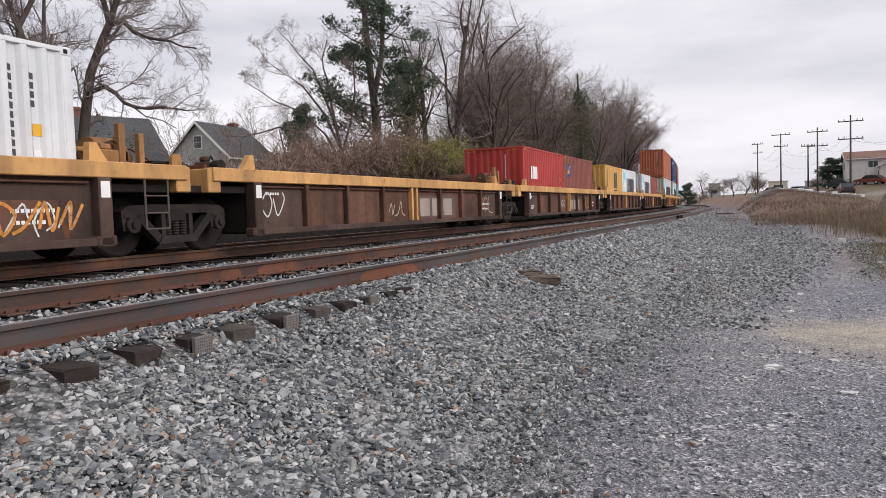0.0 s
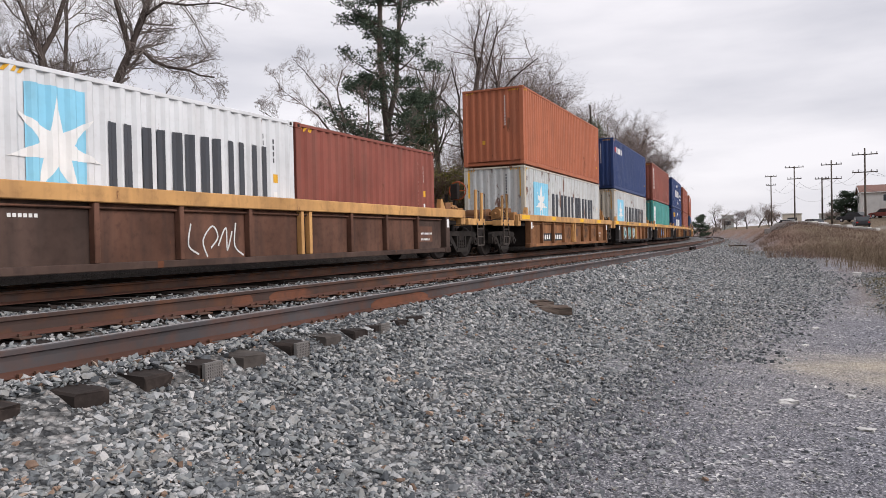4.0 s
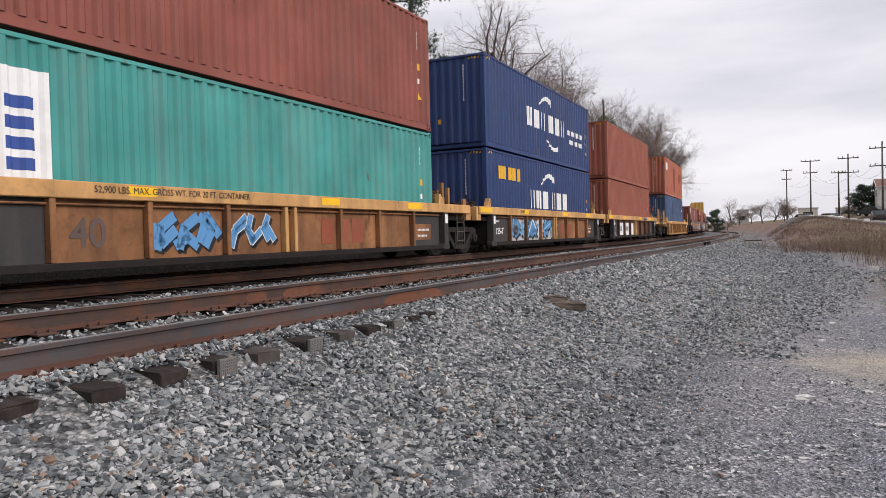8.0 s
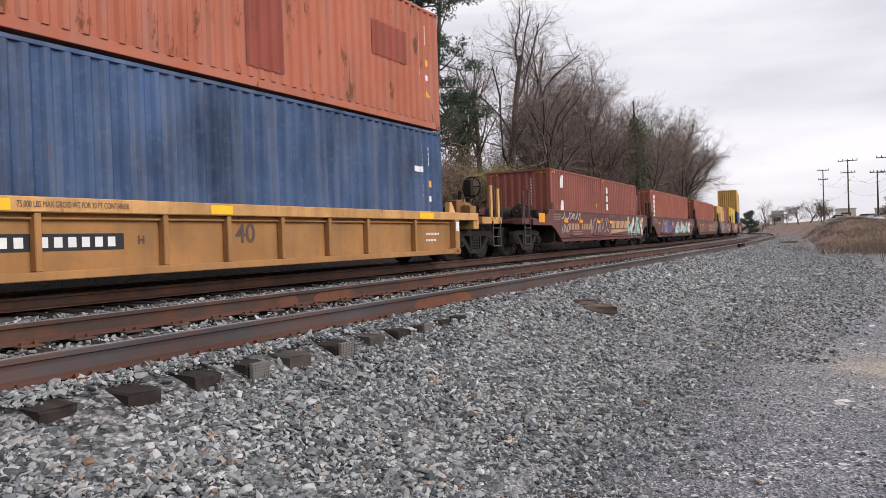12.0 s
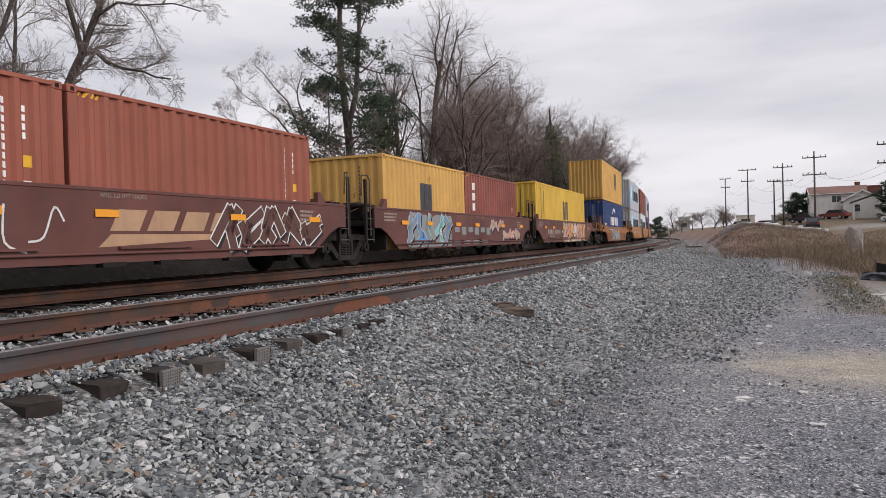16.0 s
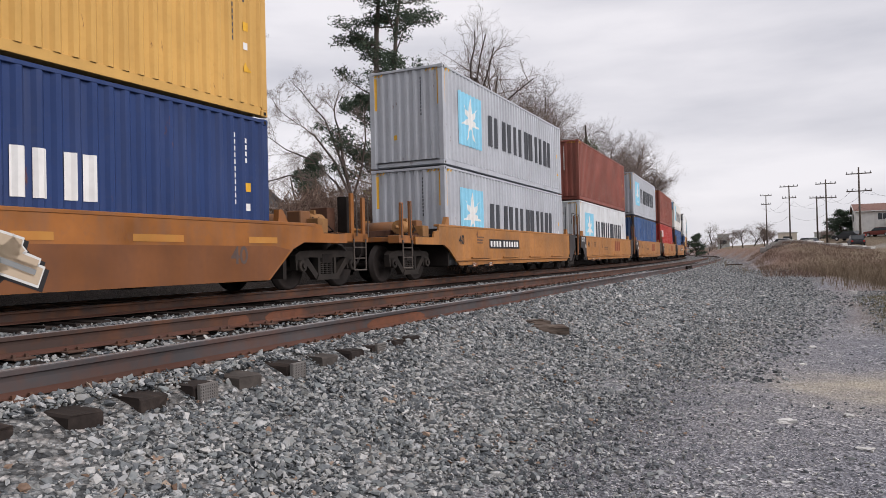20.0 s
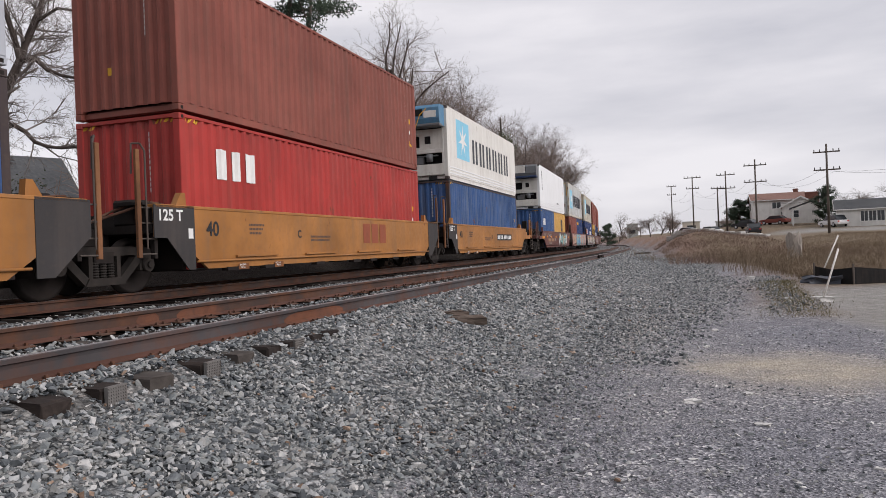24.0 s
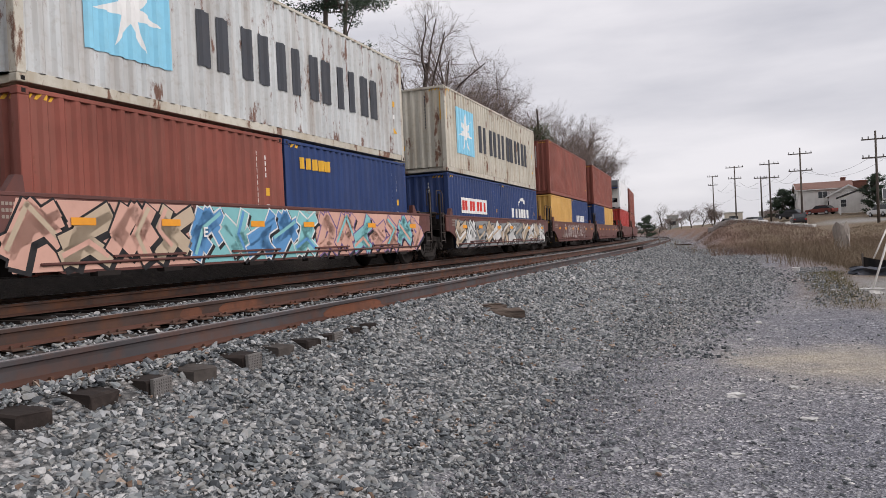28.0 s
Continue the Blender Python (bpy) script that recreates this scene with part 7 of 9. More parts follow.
for k, car in enumerate(TAN_CARS):
    sign("40", 0.38, car, INK_BLACK, PX + 0.002, -5.78, 0.90)
    small_text(car, PX, -4.4, 1.18, 3, 10, FADED)
    small_text(car, PX, -1.9, 0.95, 2, 18, FADED)
    if k in (0, 4):
        number_plate(car, PX, *((-3.4, -0.5) if k == 0 else (0.35, 3.4)), 0.86, 1.16)
    else:
        brand_block(car, PX, 1.0, 2.65, 0.80, 1.34, FADED_RED)
    if k:
        sign(LETTERS[k], 0.24, car, INK_BLACK, PX + 0.002, -2.5 if k < 4 else -0.7, 0.90)
        bm = bmesh.new()
        prism(bm, [(-7.16, 1.50), (-6.28, 1.50), (-6.12, 1.50), (-6.12, 0.36), (-6.3, 0.36), (-6.85, 0.93), (-7.16, 0.93)], 1.47, 1.492)
        part("end_guard", bm, PANEL_BLACK, car, "dark grey end guard with white lettering")
        sign("125 T", 0.27, car, INK_WHITE, 1.494, -7.08, 1.18)
        plate("white_plate", [rect(-6.3, -6.17, 0.92, 1.1)], INK_WHITE, car, 1.495)
    if k < 4:
        bm = bmesh.new()
        prism(bm, [(7.16, 1.50), (6.2, 1.50), (6.2, 0.36), (6.5, 0.36), (7.16, 0.95)], 1.47, 1.492)
        part("end_guard", bm, PANEL_BLACK, car, "dark grey end guard")
    plate("jacking_label", [rect(-4.85, -4.5, 0.31, 0.43), rect(-3.55, -3.2, 0.31, 0.43)], LOWER_TAN, car, 1.516)
    for y in (-4.83, -3.53):
        sign("JACKING", 0.055, car, INK_WHITE, 1.519, y, 0.372, "jacking_lettering")
        sign("POINT", 0.055, car, INK_WHITE, 1.519, y + 0.05, 0.318, "jacking_lettering")


# ---------------------------------------------------------------- trees
BARK = rough_stuff("grey_brown_bark", ((0.25, (0.04, 0.032, 0.028)), (0.55, (0.09, 0.073, 0.064)), (0.8, (0.16, 0.135, 0.12))), 9, 0.95, 0.7, 0.02, stretch=(1, 1, 0.25))
TWIG = rough_stuff("bare_twigs", ((0.3, (0.125, 0.098, 0.086)), (0.7, (0.25, 0.20, 0.178))), 2, 0.95, 0.1, 0.005)
TWIG_GREY = rough_stuff("grey_twigs", ((0.3, (0.14, 0.12, 0.11)), (0.7, (0.27, 0.235, 0.215))), 2, 0.95, 0.1, 0.005)
BRUSH = rough_stuff("brown_brush_stems", ((0.2, (0.10, 0.066, 0.052)), (0.6, (0.215, 0.15, 0.118)), (0.85, (0.33, 0.25, 0.20))), 1.5, 0.95, 0.1, 0.005, island=0.5)
NEEDLE = rough_stuff("pine_needles", ((0.2, (0.018, 0.030, 0.019)), (0.6, (0.045, 0.066, 0.042)), (0.9, (0.09, 0.105, 0.07))), 3, 0.85, 0.2, 0.01, island=0.5)
IVY = rough_stuff("ivy_leaves", ((0.2, (0.022, 0.032, 0.013)), (0.6, (0.055, 0.065, 0.03)), (0.9, (0.10, 0.10, 0.05))), 3, 0.8, 0.2, 0.01, island=0.6)
SPRING = rough_stuff("yellow_green_leaves", ((0.2, (0.06, 0.064, 0.018)), (0.55, (0.15, 0.145, 0.035)), (0.9, (0.28, 0.25, 0.065))), 3, 0.8, 0.2, 0.01, island=0.7)
DRY = rough_stuff("dry_grass_blades", ((0.15, (0.09, 0.066, 0.045)), (0.5, (0.20, 0.152, 0.105)), (0.85, (0.33, 0.265, 0.19))), 1.2, 0.95, 0.1, 0.005, island=0.35)
GREEN = rough_stuff("short_green_grass", ((0.15, (0.06, 0.055, 0.024)), (0.5, (0.135, 0.118, 0.056)), (0.85, (0.24, 0.20, 0.115))), 1.2, 0.95, 0.1, 0.005, island=0.6)


class Wood:
    """Collects tapered limbs as vertices and faces."""

    def __init__(self):
        self.v, self.f, self.tips = [], [], []

    def limb(self, pts, radii, sides):
        base = len(self.v)
        d0 = (pts[1] - pts[0]).normalized()
        for i, (p, r) in enumerate(zip(pts, radii)):
            d = (pts[min(i + 1, len(pts) - 1)] - pts[max(i - 1, 0)]).normalized()
            u = d.orthogonal().normalized()
            w = d.cross(u)
            for k in range(sides):
                a = 2 * math.pi * k / sides
                self.v.append(tuple(p + r * (u * math.cos(a) + w * math.sin(a))))
        for i in range(len(pts) - 1):
            for k in range(sides):
                q = (k + 1) % sides
                self.f.append((base + i * sides + k, base + i * sides + q, base + (i + 1) * sides + q, base + (i + 1) * sides + k))


def grow(rng, trunk, twigs, p, d, length, r, level, depth, droop, spread_, kids, lift=0.12):
    segs = 5 if level == 0 else 4 if level == 1 else 3 if level < depth - 1 else 2
    pts, radii, dirs = [p.copy()], [r], [d.copy()]
    for i in range(segs):
        wob = Vector((rng.gauss(0, 1), rng.gauss(0, 1), rng.gauss(0, 1))) * (0.10 + 0.07 * level)
        up = Vector((0, 0, lift - droop * level * (i / segs)))
        d = (d + wob + up).normalized()
        p = p + d * (length / segs)
        pts.append(p.copy())
        dirs.append(d.copy())
        radii.append(max(r * (1 - 0.55 * (i + 1) / segs), 0.004) if level < depth else max(r * (1 - 0.8 * (i + 1) / segs), 0.003))
    (trunk if level < 2 else twigs).limb(pts, radii, 8 if level == 0 else 6 if level == 1 else 4 if level == 2 else 3)
    if level >= depth:
        twigs.tips.append((p, d))
        return
    n = kids[level]
    for k in range(n):
        t = (0.35 if level == 0 else 0.2) + (0.98 - (0.35 if level == 0 else 0.2)) * (k + rng.random()) / n
        i = min(int(t * segs), segs - 1)
        q = pts[i].lerp(pts[i + 1], t * segs - i)
        a = dirs[i + 1]
        side = a.orthogonal().normalized()
        side.rotate(Matrix.Rotation(rng.uniform(0, 2 * math.pi), 3, a))
        ang = spread_ * rng.uniform(0.6, 1.25)
        nd = (a * math.cos(ang) + side * math.sin(ang)).normalized()
        rr = radii[i] * rng.uniform(0.36, 0.6)
        ll = length * rng.uniform(0.42, 0.72) * (1.15 - 0.5 * t)
        grow(rng, trunk, twigs, q, nd, ll, rr, level + 1, depth, droop, spread_, kids, lift)


def add_sprays(rng, twigs, fine, length):
    if fine:
        V, F = sprays(rng, twigs.tips, fine, 0.5 * length, 1.3 * length, 0.004)
        n = len(twigs.v)
        twigs.v += V
        twigs.f += [tuple(i + n for i in f) for f in F]


def bare_tree(label, seed, high, r, at, depth=5, kids=(7, 6, 5, 4, 3), droop=0.05, spread_=0.75, lean=(0, 0), limbs=(), twig=None, lift=0.12, fine=0):
    """A leafless tree: a trunk with limbs, and a crown of twigs. limbs: extra big limbs as (height share, azimuth, rise, length share)."""
    rng = random.Random(seed)
    trunk, twigs = Wood(), Wood()
    d = Vector((lean[0], lean[1], 1)).normalized()
    grow(rng, trunk, twigs, Vector((0, 0, -0.3)), d, high * 0.62, r, 0, depth, droop, spread_, kids, lift)
    for share, az, rise, ll in limbs:
        nd = Vector((math.sin(az), math.cos(az), rise)).normalized()
        grow(rng, trunk, twigs, d * high * share, nd, high * ll, r * 0.5, 1, depth, droop, spread_, kids, lift)
    add_sprays(rng, twigs, fine, high * 0.035)
    root = thing("bare_tree", label, "tree", at=at)
    raw("trunk", trunk.v, trunk.f, BARK, root, smooth=True)
    raw("crown", twigs.v, twigs.f, twig or TWIG, root, "leafless twigs")
    return root


def shaped_tree(label, seed, stems, depth=5, kids=(7, 6, 6, 5, 4), droop=0.05, spread_=0.75, twig=None, lift=0.10, fine=0):
    """A leafless tree whose main limbs run through given places: rows of (points, radius at the foot, at the tip, length of the side branches)."""
    rng = random.Random(seed)
    trunk, twigs = Wood(), Wood()
    foot = Vector(stems[0][0][0])
    foot.z = gz(foot.x, foot.y) - 0.2
    for n, (pts, r0, r1, side) in enumerate(stems):
        q = [Vector(p) - foot for p in pts]
        if n == 0:
            q[0] = Vector((0, 0, 0))
        trunk.limb(q, [r0 + (r1 - r0) * k / (len(q) - 1) for k in range(len(q))], 8)
        first = 1 if n == 0 else 0
        for k in range(first * 2, 9):
            t = (k + rng.random()) / 9 * (len(q) - 1)
            i = min(int(t), len(q) - 2)
            a = (q[i + 1] - q[i]).normalized()
            s = a.orthogonal().normalized()
            s.rotate(Matrix.Rotation(rng.uniform(0, 2 * math.pi), 3, a))
            ang = spread_ * rng.uniform(0.6, 1.3)
            grow(rng, trunk, twigs, q[i].lerp(q[i + 1], t - i), (a * math.cos(ang) + s * math.sin(ang)).normalized(), side * rng.uniform(0.5, 1.1), max(r1 * rng.uniform(0.35, 0.7), 0.02), 2, depth, droop, spread_, kids, lift)
        a = (q[-1] - q[-2]).normalized()
        grow(rng, trunk, twigs, q[-1], a, side * 1.2, r1, 1, depth, droop, spread_, kids, lift)
    add_sprays(rng, twigs, fine, 0.45)
    root = thing("bare_tree", label, "tree", at=Matrix.Translation(foot))
    raw("trunk", trunk.v, trunk.f, BARK, root, smooth=True)
    raw("crown", twigs.v, twigs.f, twig or TWIG, root, "leafless twigs")
    return root


def clumps(rng, centres, size, count, leaf, flatten=1.0):
    """Small leaf blades round each centre."""
    V, F = [], []
    for c in centres:
        for _ in range(count):
            o = Vector((rng.gauss(0, 1), rng.gauss(0, 1), rng.gauss(0, flatten))) * size
            p = c + o
            a = Vector((rng.gauss(0, 1), rng.gauss(0, 1), rng.gauss(0, 0.7))).normalized() * leaf * rng.uniform(0.6, 1.3)
            b = a.orthogonal().normalized() * leaf * 0.30
            i = len(V)
            V += [tuple(p - b), tuple(p + a * 0.5 - b * 0.2), tuple(p + a), tuple(p + b)]
            F.append((i, i + 1, i + 2, i + 3))
    return V, F


def sprays(rng, tips, count, lo, hi, wide):
    """Fine twigs at the branch ends: narrow blades fanning from each tip, given with its direction."""
    V, F = [], []
    for p, d in tips:
        for _ in range(count):
            a = (d + Vector((rng.gauss(0, 0.55), rng.gauss(0, 0.55), rng.gauss(0.05, 0.45)))).normalized() * rng.uniform(lo, hi)
            b = a.orthogonal().normalized() * wide
            i = len(V)
            V += [tuple(p - b), tuple(p + b), tuple(p + a)]
            F.append((i, i + 1, i + 2))
    return V, F


def pine_tree(label, seed, high, r, at, wide=4.2, bare=0.28, gap=(0.24, 0.52), fork=False):
    """A ragged pine: rising limbs with side shoots, each shoot a brush of needles."""
    rng = random.Random(seed)
    wood, tips = Wood(), []
    pts = [Vector((0.25 * math.sin(k * 0.9), 0.2 * math.cos(k * 1.3), -0.3 + high * k / 9)) for k in range(10)]
    wood.limb(pts, [r * (1 - 0.9 * k / 9) + 0.02 for k in range(10)], 9)
    if fork:
        wood.limb([pts[3], pts[4] + Vector((0.75, 0, 0)), pts[6] + Vector((1.15, 0, 0)), pts[8] + Vector((1.3, 0.2, 0))], [r * 0.6, r * 0.5, r * 0.35, 0.04], 8)
    z = high * bare
    while z < high * 0.985:
        t = (z / high - bare) / (1 - bare)
        k = min(int(z / high * 9), 8)
        c = pts[k].lerp(pts[k + 1], z / high * 9 - k)
        if fork and rng.random() < 0.4 and t > 0.1:
            c = c + Vector((1.1, 0, 0))
        for _ in range(rng.choice((2, 2, 3))):
            reach = wide * (0.55 + 0.75 * math.sin(math.pi * min(1, 0.25 + t * 0.6))) * (1 - t) ** 0.55 * rng.uniform(0.35, 1.1) + 0.3
            az = rng.uniform(0, 2 * math.pi)
            d = Vector((math.cos(az), math.sin(az), rng.uniform(-0.15, 0.5)))
            q = [c + d * reach * s + Vector((0, 0, 0.2 * reach * s * s)) for s in (0, 0.35, 0.7, 1.0)]
            wood.limb(q, [0.06 * (1 - t) + 0.02, 0.04, 0.028, 0.010], 5)
            for s in (0.42, 0.58, 0.72, 0.85, 1.0):
                p = q[0].lerp(q[3], s) + Vector((0, 0, 0.05))
                for _ in range(3):
                    side = Vector((-d.y, d.x, 0)) * rng.uniform(-0.4, 0.4) * reach * (1.15 - s) + Vector((0, 0, rng.uniform(-0.15, 0.32)))
                    tips.append(p + side)
        z += rng.uniform(*gap)
    root = thing("pine_tree", label, "pine tree", at=at)
    raw("trunk", wood.v, wood.f, BARK, root, smooth=True)
    V, F = clumps(rng, tips, 0.21, 26, 0.20, 0.6)
    raw("crown", V, F, NEEDLE, root, "dark green needle clumps")
    return root


def bush(label, seed, at, wide, high, leaf_mat, leaves=2600, leaf=0.12):
    rng = random.Random(seed)
    wood, tips = Wood(), []
    for _ in range(38):
        a = rng.uniform(0, 2 * math.pi)
        d = Vector((math.cos(a) * rng.uniform(0.1, 0.8), math.sin(a) * rng.uniform(0.1, 0.8), 1)).normalized()
        ll = high * rng.uniform(0.65, 1.1)
        p0 = Vector((math.cos(a), math.sin(a), 0)) * wide * 0.25 * rng.random()
        pts = [p0, p0 + d * ll * 0.5, p0 + d * ll * 0.85 + Vector((d.x, d.y, 0)) * wide * 0.18, p0 + d * ll + Vector((d.x, d.y, -0.2)) * wide * 0.32]
        wood.limb(pts, [0.03, 0.02, 0.012, 0.004], 4)
        for s in (0.35, 0.5, 0.65, 0.8, 0.92, 1.0):
            k = min(int(s * 3), 2)
            tips.append(pts[k].lerp(pts[k + 1], s * 3 - k))
    root = thing("bush", label, "bush", at=at)
    raw("woody_base", wood.v, wood.f, BRUSH, root)
    V, F = clumps(rng, tips, 0.22 * wide * 0.4, max(4, leaves // len(tips)), leaf)
    raw("foliage", V, F, leaf_mat, root)
    return root


def gz(x, y):
    return float(ground_z(np.array([x]), np.array([y]))[0])


def stand_at(x, y, turn=0.0):
    return pose(x, y, gz(x, y), 0, 0, turn)


shaped_tree("large bare maple with a leaning forked trunk behind the line", 11, [
    ([(-10.5, 22.5, 0), (-10.68, 22.5, 4.0), (-11.0, 22.5, 5.5), (-11.45, 22.5, 6.2)], 0.20, 0.13, 1.6),
    ([(-11.45, 22.5, 6.2), (-11.82, 22.5, 6.83), (-11.91, 22.4, 7.5), (-12.14, 22.3, 8.2), (-12.45, 22.2, 9.1)], 0.12, 0.06, 2.4),
    ([(-11.91, 22.4, 7.5), (-11.63, 22.6, 8.2), (-11.33, 22.7, 9.24), (-11.2, 22.8, 10.6)], 0.09, 0.05, 2.2),
    ([(-11.45, 22.5, 6.2), (-12.03, 22.2, 6.66), (-12.7, 22.0, 6.93)], 0.10, 0.06, 2.0),
    ([(-11.0, 22.5, 5.5), (-11.2, 22.9, 6.35), (-11.8, 23.6, 7.3), (-12.0, 24.2, 9.0)], 0.11, 0.05, 2.2),
], droop=0.08, twig=TWIG_GREY)
shaped_tree("large bare maple with a drooping side limb behind the line", 23, [
    ([(-10.9, 23.5, 0), (-10.81, 23.5, 3.4), (-10.56, 23.5, 5.0), (-10.34, 23.5, 6.24), (-9.93, 23.5, 7.2), (-9.65, 23.5, 7.8)], 0.19, 0.12, 1.4),
    ([(-10.4, 23.4, 5.6), (-9.8, 23.2, 5.76), (-9.46, 23.2, 5.54), (-9.21, 23.2, 5.23), (-8.86, 23.2, 5.08)], 0.09, 0.05, 1.5),
    ([(-9.65, 23.5, 7.8), (-9.07, 23.2, 7.74), (-8.74, 23.1, 7.4), (-8.31, 23.0, 7.2)], 0.10, 0.05, 1.5),
    ([(-9.65, 23.5, 7.8), (-9.69, 23.3, 8.3), (-9.93, 23.1, 9.5), (-10.1, 23.0, 10.6)], 0.11, 0.05, 2.2),
    ([(-9.65, 23.5, 7.8), (-9.53, 23.8, 8.6), (-9.1, 24.0, 9.9), (-8.7, 24.2, 11.0)], 0.11, 0.05, 2.3),
    ([(-9.1, 23.3, 8.9), (-8.4, 23.2, 9.3), (-7.7, 23.2, 9.2)], 0.06, 0.03, 1.7),
], droop=0.14, twig=TWIG_GREY)
T_SMALL = bare_tree("slender bare tree behind the line", 31, 9.5, 0.13, stand_at(-14.5, 24.0), kids=(8, 6, 5, 3, 2), twig=TWIG_GREY)
T_TALL = bare_tree("tall bare oak rising behind the line", 42, 19.5, 0.30, stand_at(2.6, 47.5), kids=(8, 6, 6, 4, 2), spread_=0.78, lift=0.07, droop=0.02)
shaped_tree("bare tree with widely spreading curved limbs", 57, [
    ([(-3.9, 39.2, 0), (-3.95, 39.2, 3.0), (-4.1, 39.2, 5.0), (-4.5, 39.2, 7.2), (-4.7, 39.1, 8.8)], 0.16, 0.05, 1.8),
    ([(-3.95, 39.2, 3.4), (-4.8, 39.0, 4.9), (-6.0, 38.8, 5.9), (-7.3, 38.6, 6.2), (-8.3, 38.5, 5.9)], 0.085, 0.03, 1.5),
    ([(-4.0, 39.2, 4.0), (-4.9, 39.4, 5.8), (-6.2, 39.4, 7.1), (-7.6, 39.4, 7.7)], 0.08, 0.03, 1.6),
    ([(-4.1, 39.2, 5.0), (-4.9, 39.0, 6.9), (-6.0, 39.0, 8.4), (-7.1, 39.0, 9.2)], 0.08, 0.03, 1.7),
    ([(-4.3, 39.2, 6.2), (-5.0, 39.4, 8.1), (-5.5, 39.6, 9.4), (-6.2, 39.7, 10.2)], 0.07, 0.03, 1.7),
    ([(-4.1, 39.2, 4.6), (-3.5, 39.0, 6.4), (-3.2, 38.8, 8.0), (-3.2, 38.6, 9.4)], 0.075, 0.03, 1.6),
    ([(-4.0, 39.2, 3.6), (-3.2, 39.0, 5.2), (-2.3, 38.8, 6.2), (-1.6, 38.8, 6.8)], 0.07, 0.03, 1.5),
], spread_=0.75, droop=0.08)
T_WOOD = bare_tree("bare brown woodland tree behind the line", 63, 14.0, 0.20, stand_at(9.5, 55.0), depth=4, kids=(11, 8, 7, 5), spread_=0.62, fine=2)
T_WOOD2 = bare_tree("bare brown woodland tree with a broad crown", 71, 13.0, 0.20, stand_at(16.0, 62.0), depth=4, kids=(11, 8, 7, 5), spread_=0.8, fine=2)
pine_tree("tall dark pine with ragged limbs", 5, 20.0, 0.30, stand_at(-2.5, 42.0), 3.3, 0.22, gap=(0.34, 0.75), fork=True)
pine_tree("small dark evergreen behind the houses", 6, 8.5, 0.14, stand_at(-10.6, 66.0), 1.9, 0.08)

rng = random.Random(9)
for k, (x, y, s) in enumerate(((-17.5, 26.5, 1.0), (-20.0, 30.0, 1.1), (-24.0, 24.0, 1.2), (-8.5, 60.0, 0.9), (-16.5, 70.0, 1.15), (-12.5, 72.0, 1.2), (-21.0, 75.0, 1.2), (-6.5, 70.0, 1.0), (-28.0, 36.0, 1.3))):
    c = copy_thing(T_SMALL, stand_at(x, y, rng.uniform(0, 360)))
    c.scale = (s, s, s)
for x, y, s in ((5.8, 50.5, 0.92), (-0.5, 52.0, 0.8), (0.6, 45.5, 0.78)):
    c = copy_thing(T_TALL, stand_at(x, y, rng.uniform(0, 360)))
    c.scale = (s, s, s)
# the wood along the inside of the curve
for x, y, k in ((21.5, 80.0, 1.05), (24.5, 84.0, 1.1), (27.0, 89.0, 1.12), (29.5, 94.0, 1.12), (31.5, 97.0, 1.08), (33.5, 101.5, 1.05), (35.0, 105.0, 0.95), (26.0, 93.0, 1.15), (30.5, 102.0, 1.15), (18.5, 75.0, 1.05), (36.5, 110.0, 0.85), (20.0, 86.0, 1.2)):
    x = min(x, 0.285 * y)
    c = copy_thing(T_WOOD2 if int(y) % 3 else T_WOOD, stand_at(x, y, 53 * x % 360))
    c.scale = (k, k, k)
n = 0
while n < 78:
    s, o = rng.uniform(36, 122), -rng.uniform(11.5, 34)
    x, y = on_track(s, o)
    if x < 3.0 or x > 0.285 * y or math.hypot(x, y) < 46:
        continue
    k = rng.uniform(0.75, 1.15) * (1.0 if s < 110 else 0.85)
    c = copy_thing(rng.choice((T_WOOD, T_WOOD2, T_WOOD2)), stand_at(x, y, rng.uniform(0, 360)))
    c.scale = (k, k, k)
    n += 1
for x, y, w, h, seed in ((-0.6, 33.4, 2.6, 3.0, 1), (0.9, 34.0, 2.4, 2.9, 2), (2.3, 36.0, 2.0, 2.6, 3)):
    bush("yellow-green bush coming into leaf behind the line", 80 + seed, stand_at(x, y), w, h, SPRING, 9500, 0.12)
for x, y, w, h, seed in ((-13.0, 20.5, 2.6, 3.0, 4), (-15.5, 19.0, 3.0, 3.4, 5), (-11.5, 23.5, 2.4, 2.6, 6)):
    bush("evergreen shrub behind the line", 80 + seed, stand_at(x, y), w, h, IVY, 3200, 0.11)


def ivy_tree(x, y, high, wide, seed, clumps_):
    r = random.Random(seed)
    tips = []
    for _ in range(clumps_):
        z = r.uniform(0.5, 0.87 * high)
        w = wide * (1 - z / (1.1 * high)) * (0.75 + 0.5 * noise.noise(Vector((z * 0.8, seed, 0)))) + 0.35
        a = r.uniform(0, 6.28)
        tips.append(Vector((math.cos(a) * w * r.random(), math.sin(a) * w * r.random(), z)))
    wood = Wood()
    wood.limb([Vector((0, 0, -0.3)), Vector((0.1, 0, 0.45 * high)), Vector((-0.1, 0.1, high))], [0.25, 0.18, 0.06], 7)
    root = thing("ivy_covered_tree", "tree trunk wrapped in dull green ivy", "tree", at=stand_at(x, y))
    raw("trunk", wood.v, wood.f, BARK, root, smooth=True)
    V, F = clumps(r, tips, 0.38, 30, 0.19)
    raw("foliage", V, F, IVY, root)


ivy_tree(13.4, 58.5, 11.0, 1.5, 3, 230)
ivy_tree(-0.6, 43.6, 9.0, 1.9, 5, 260)


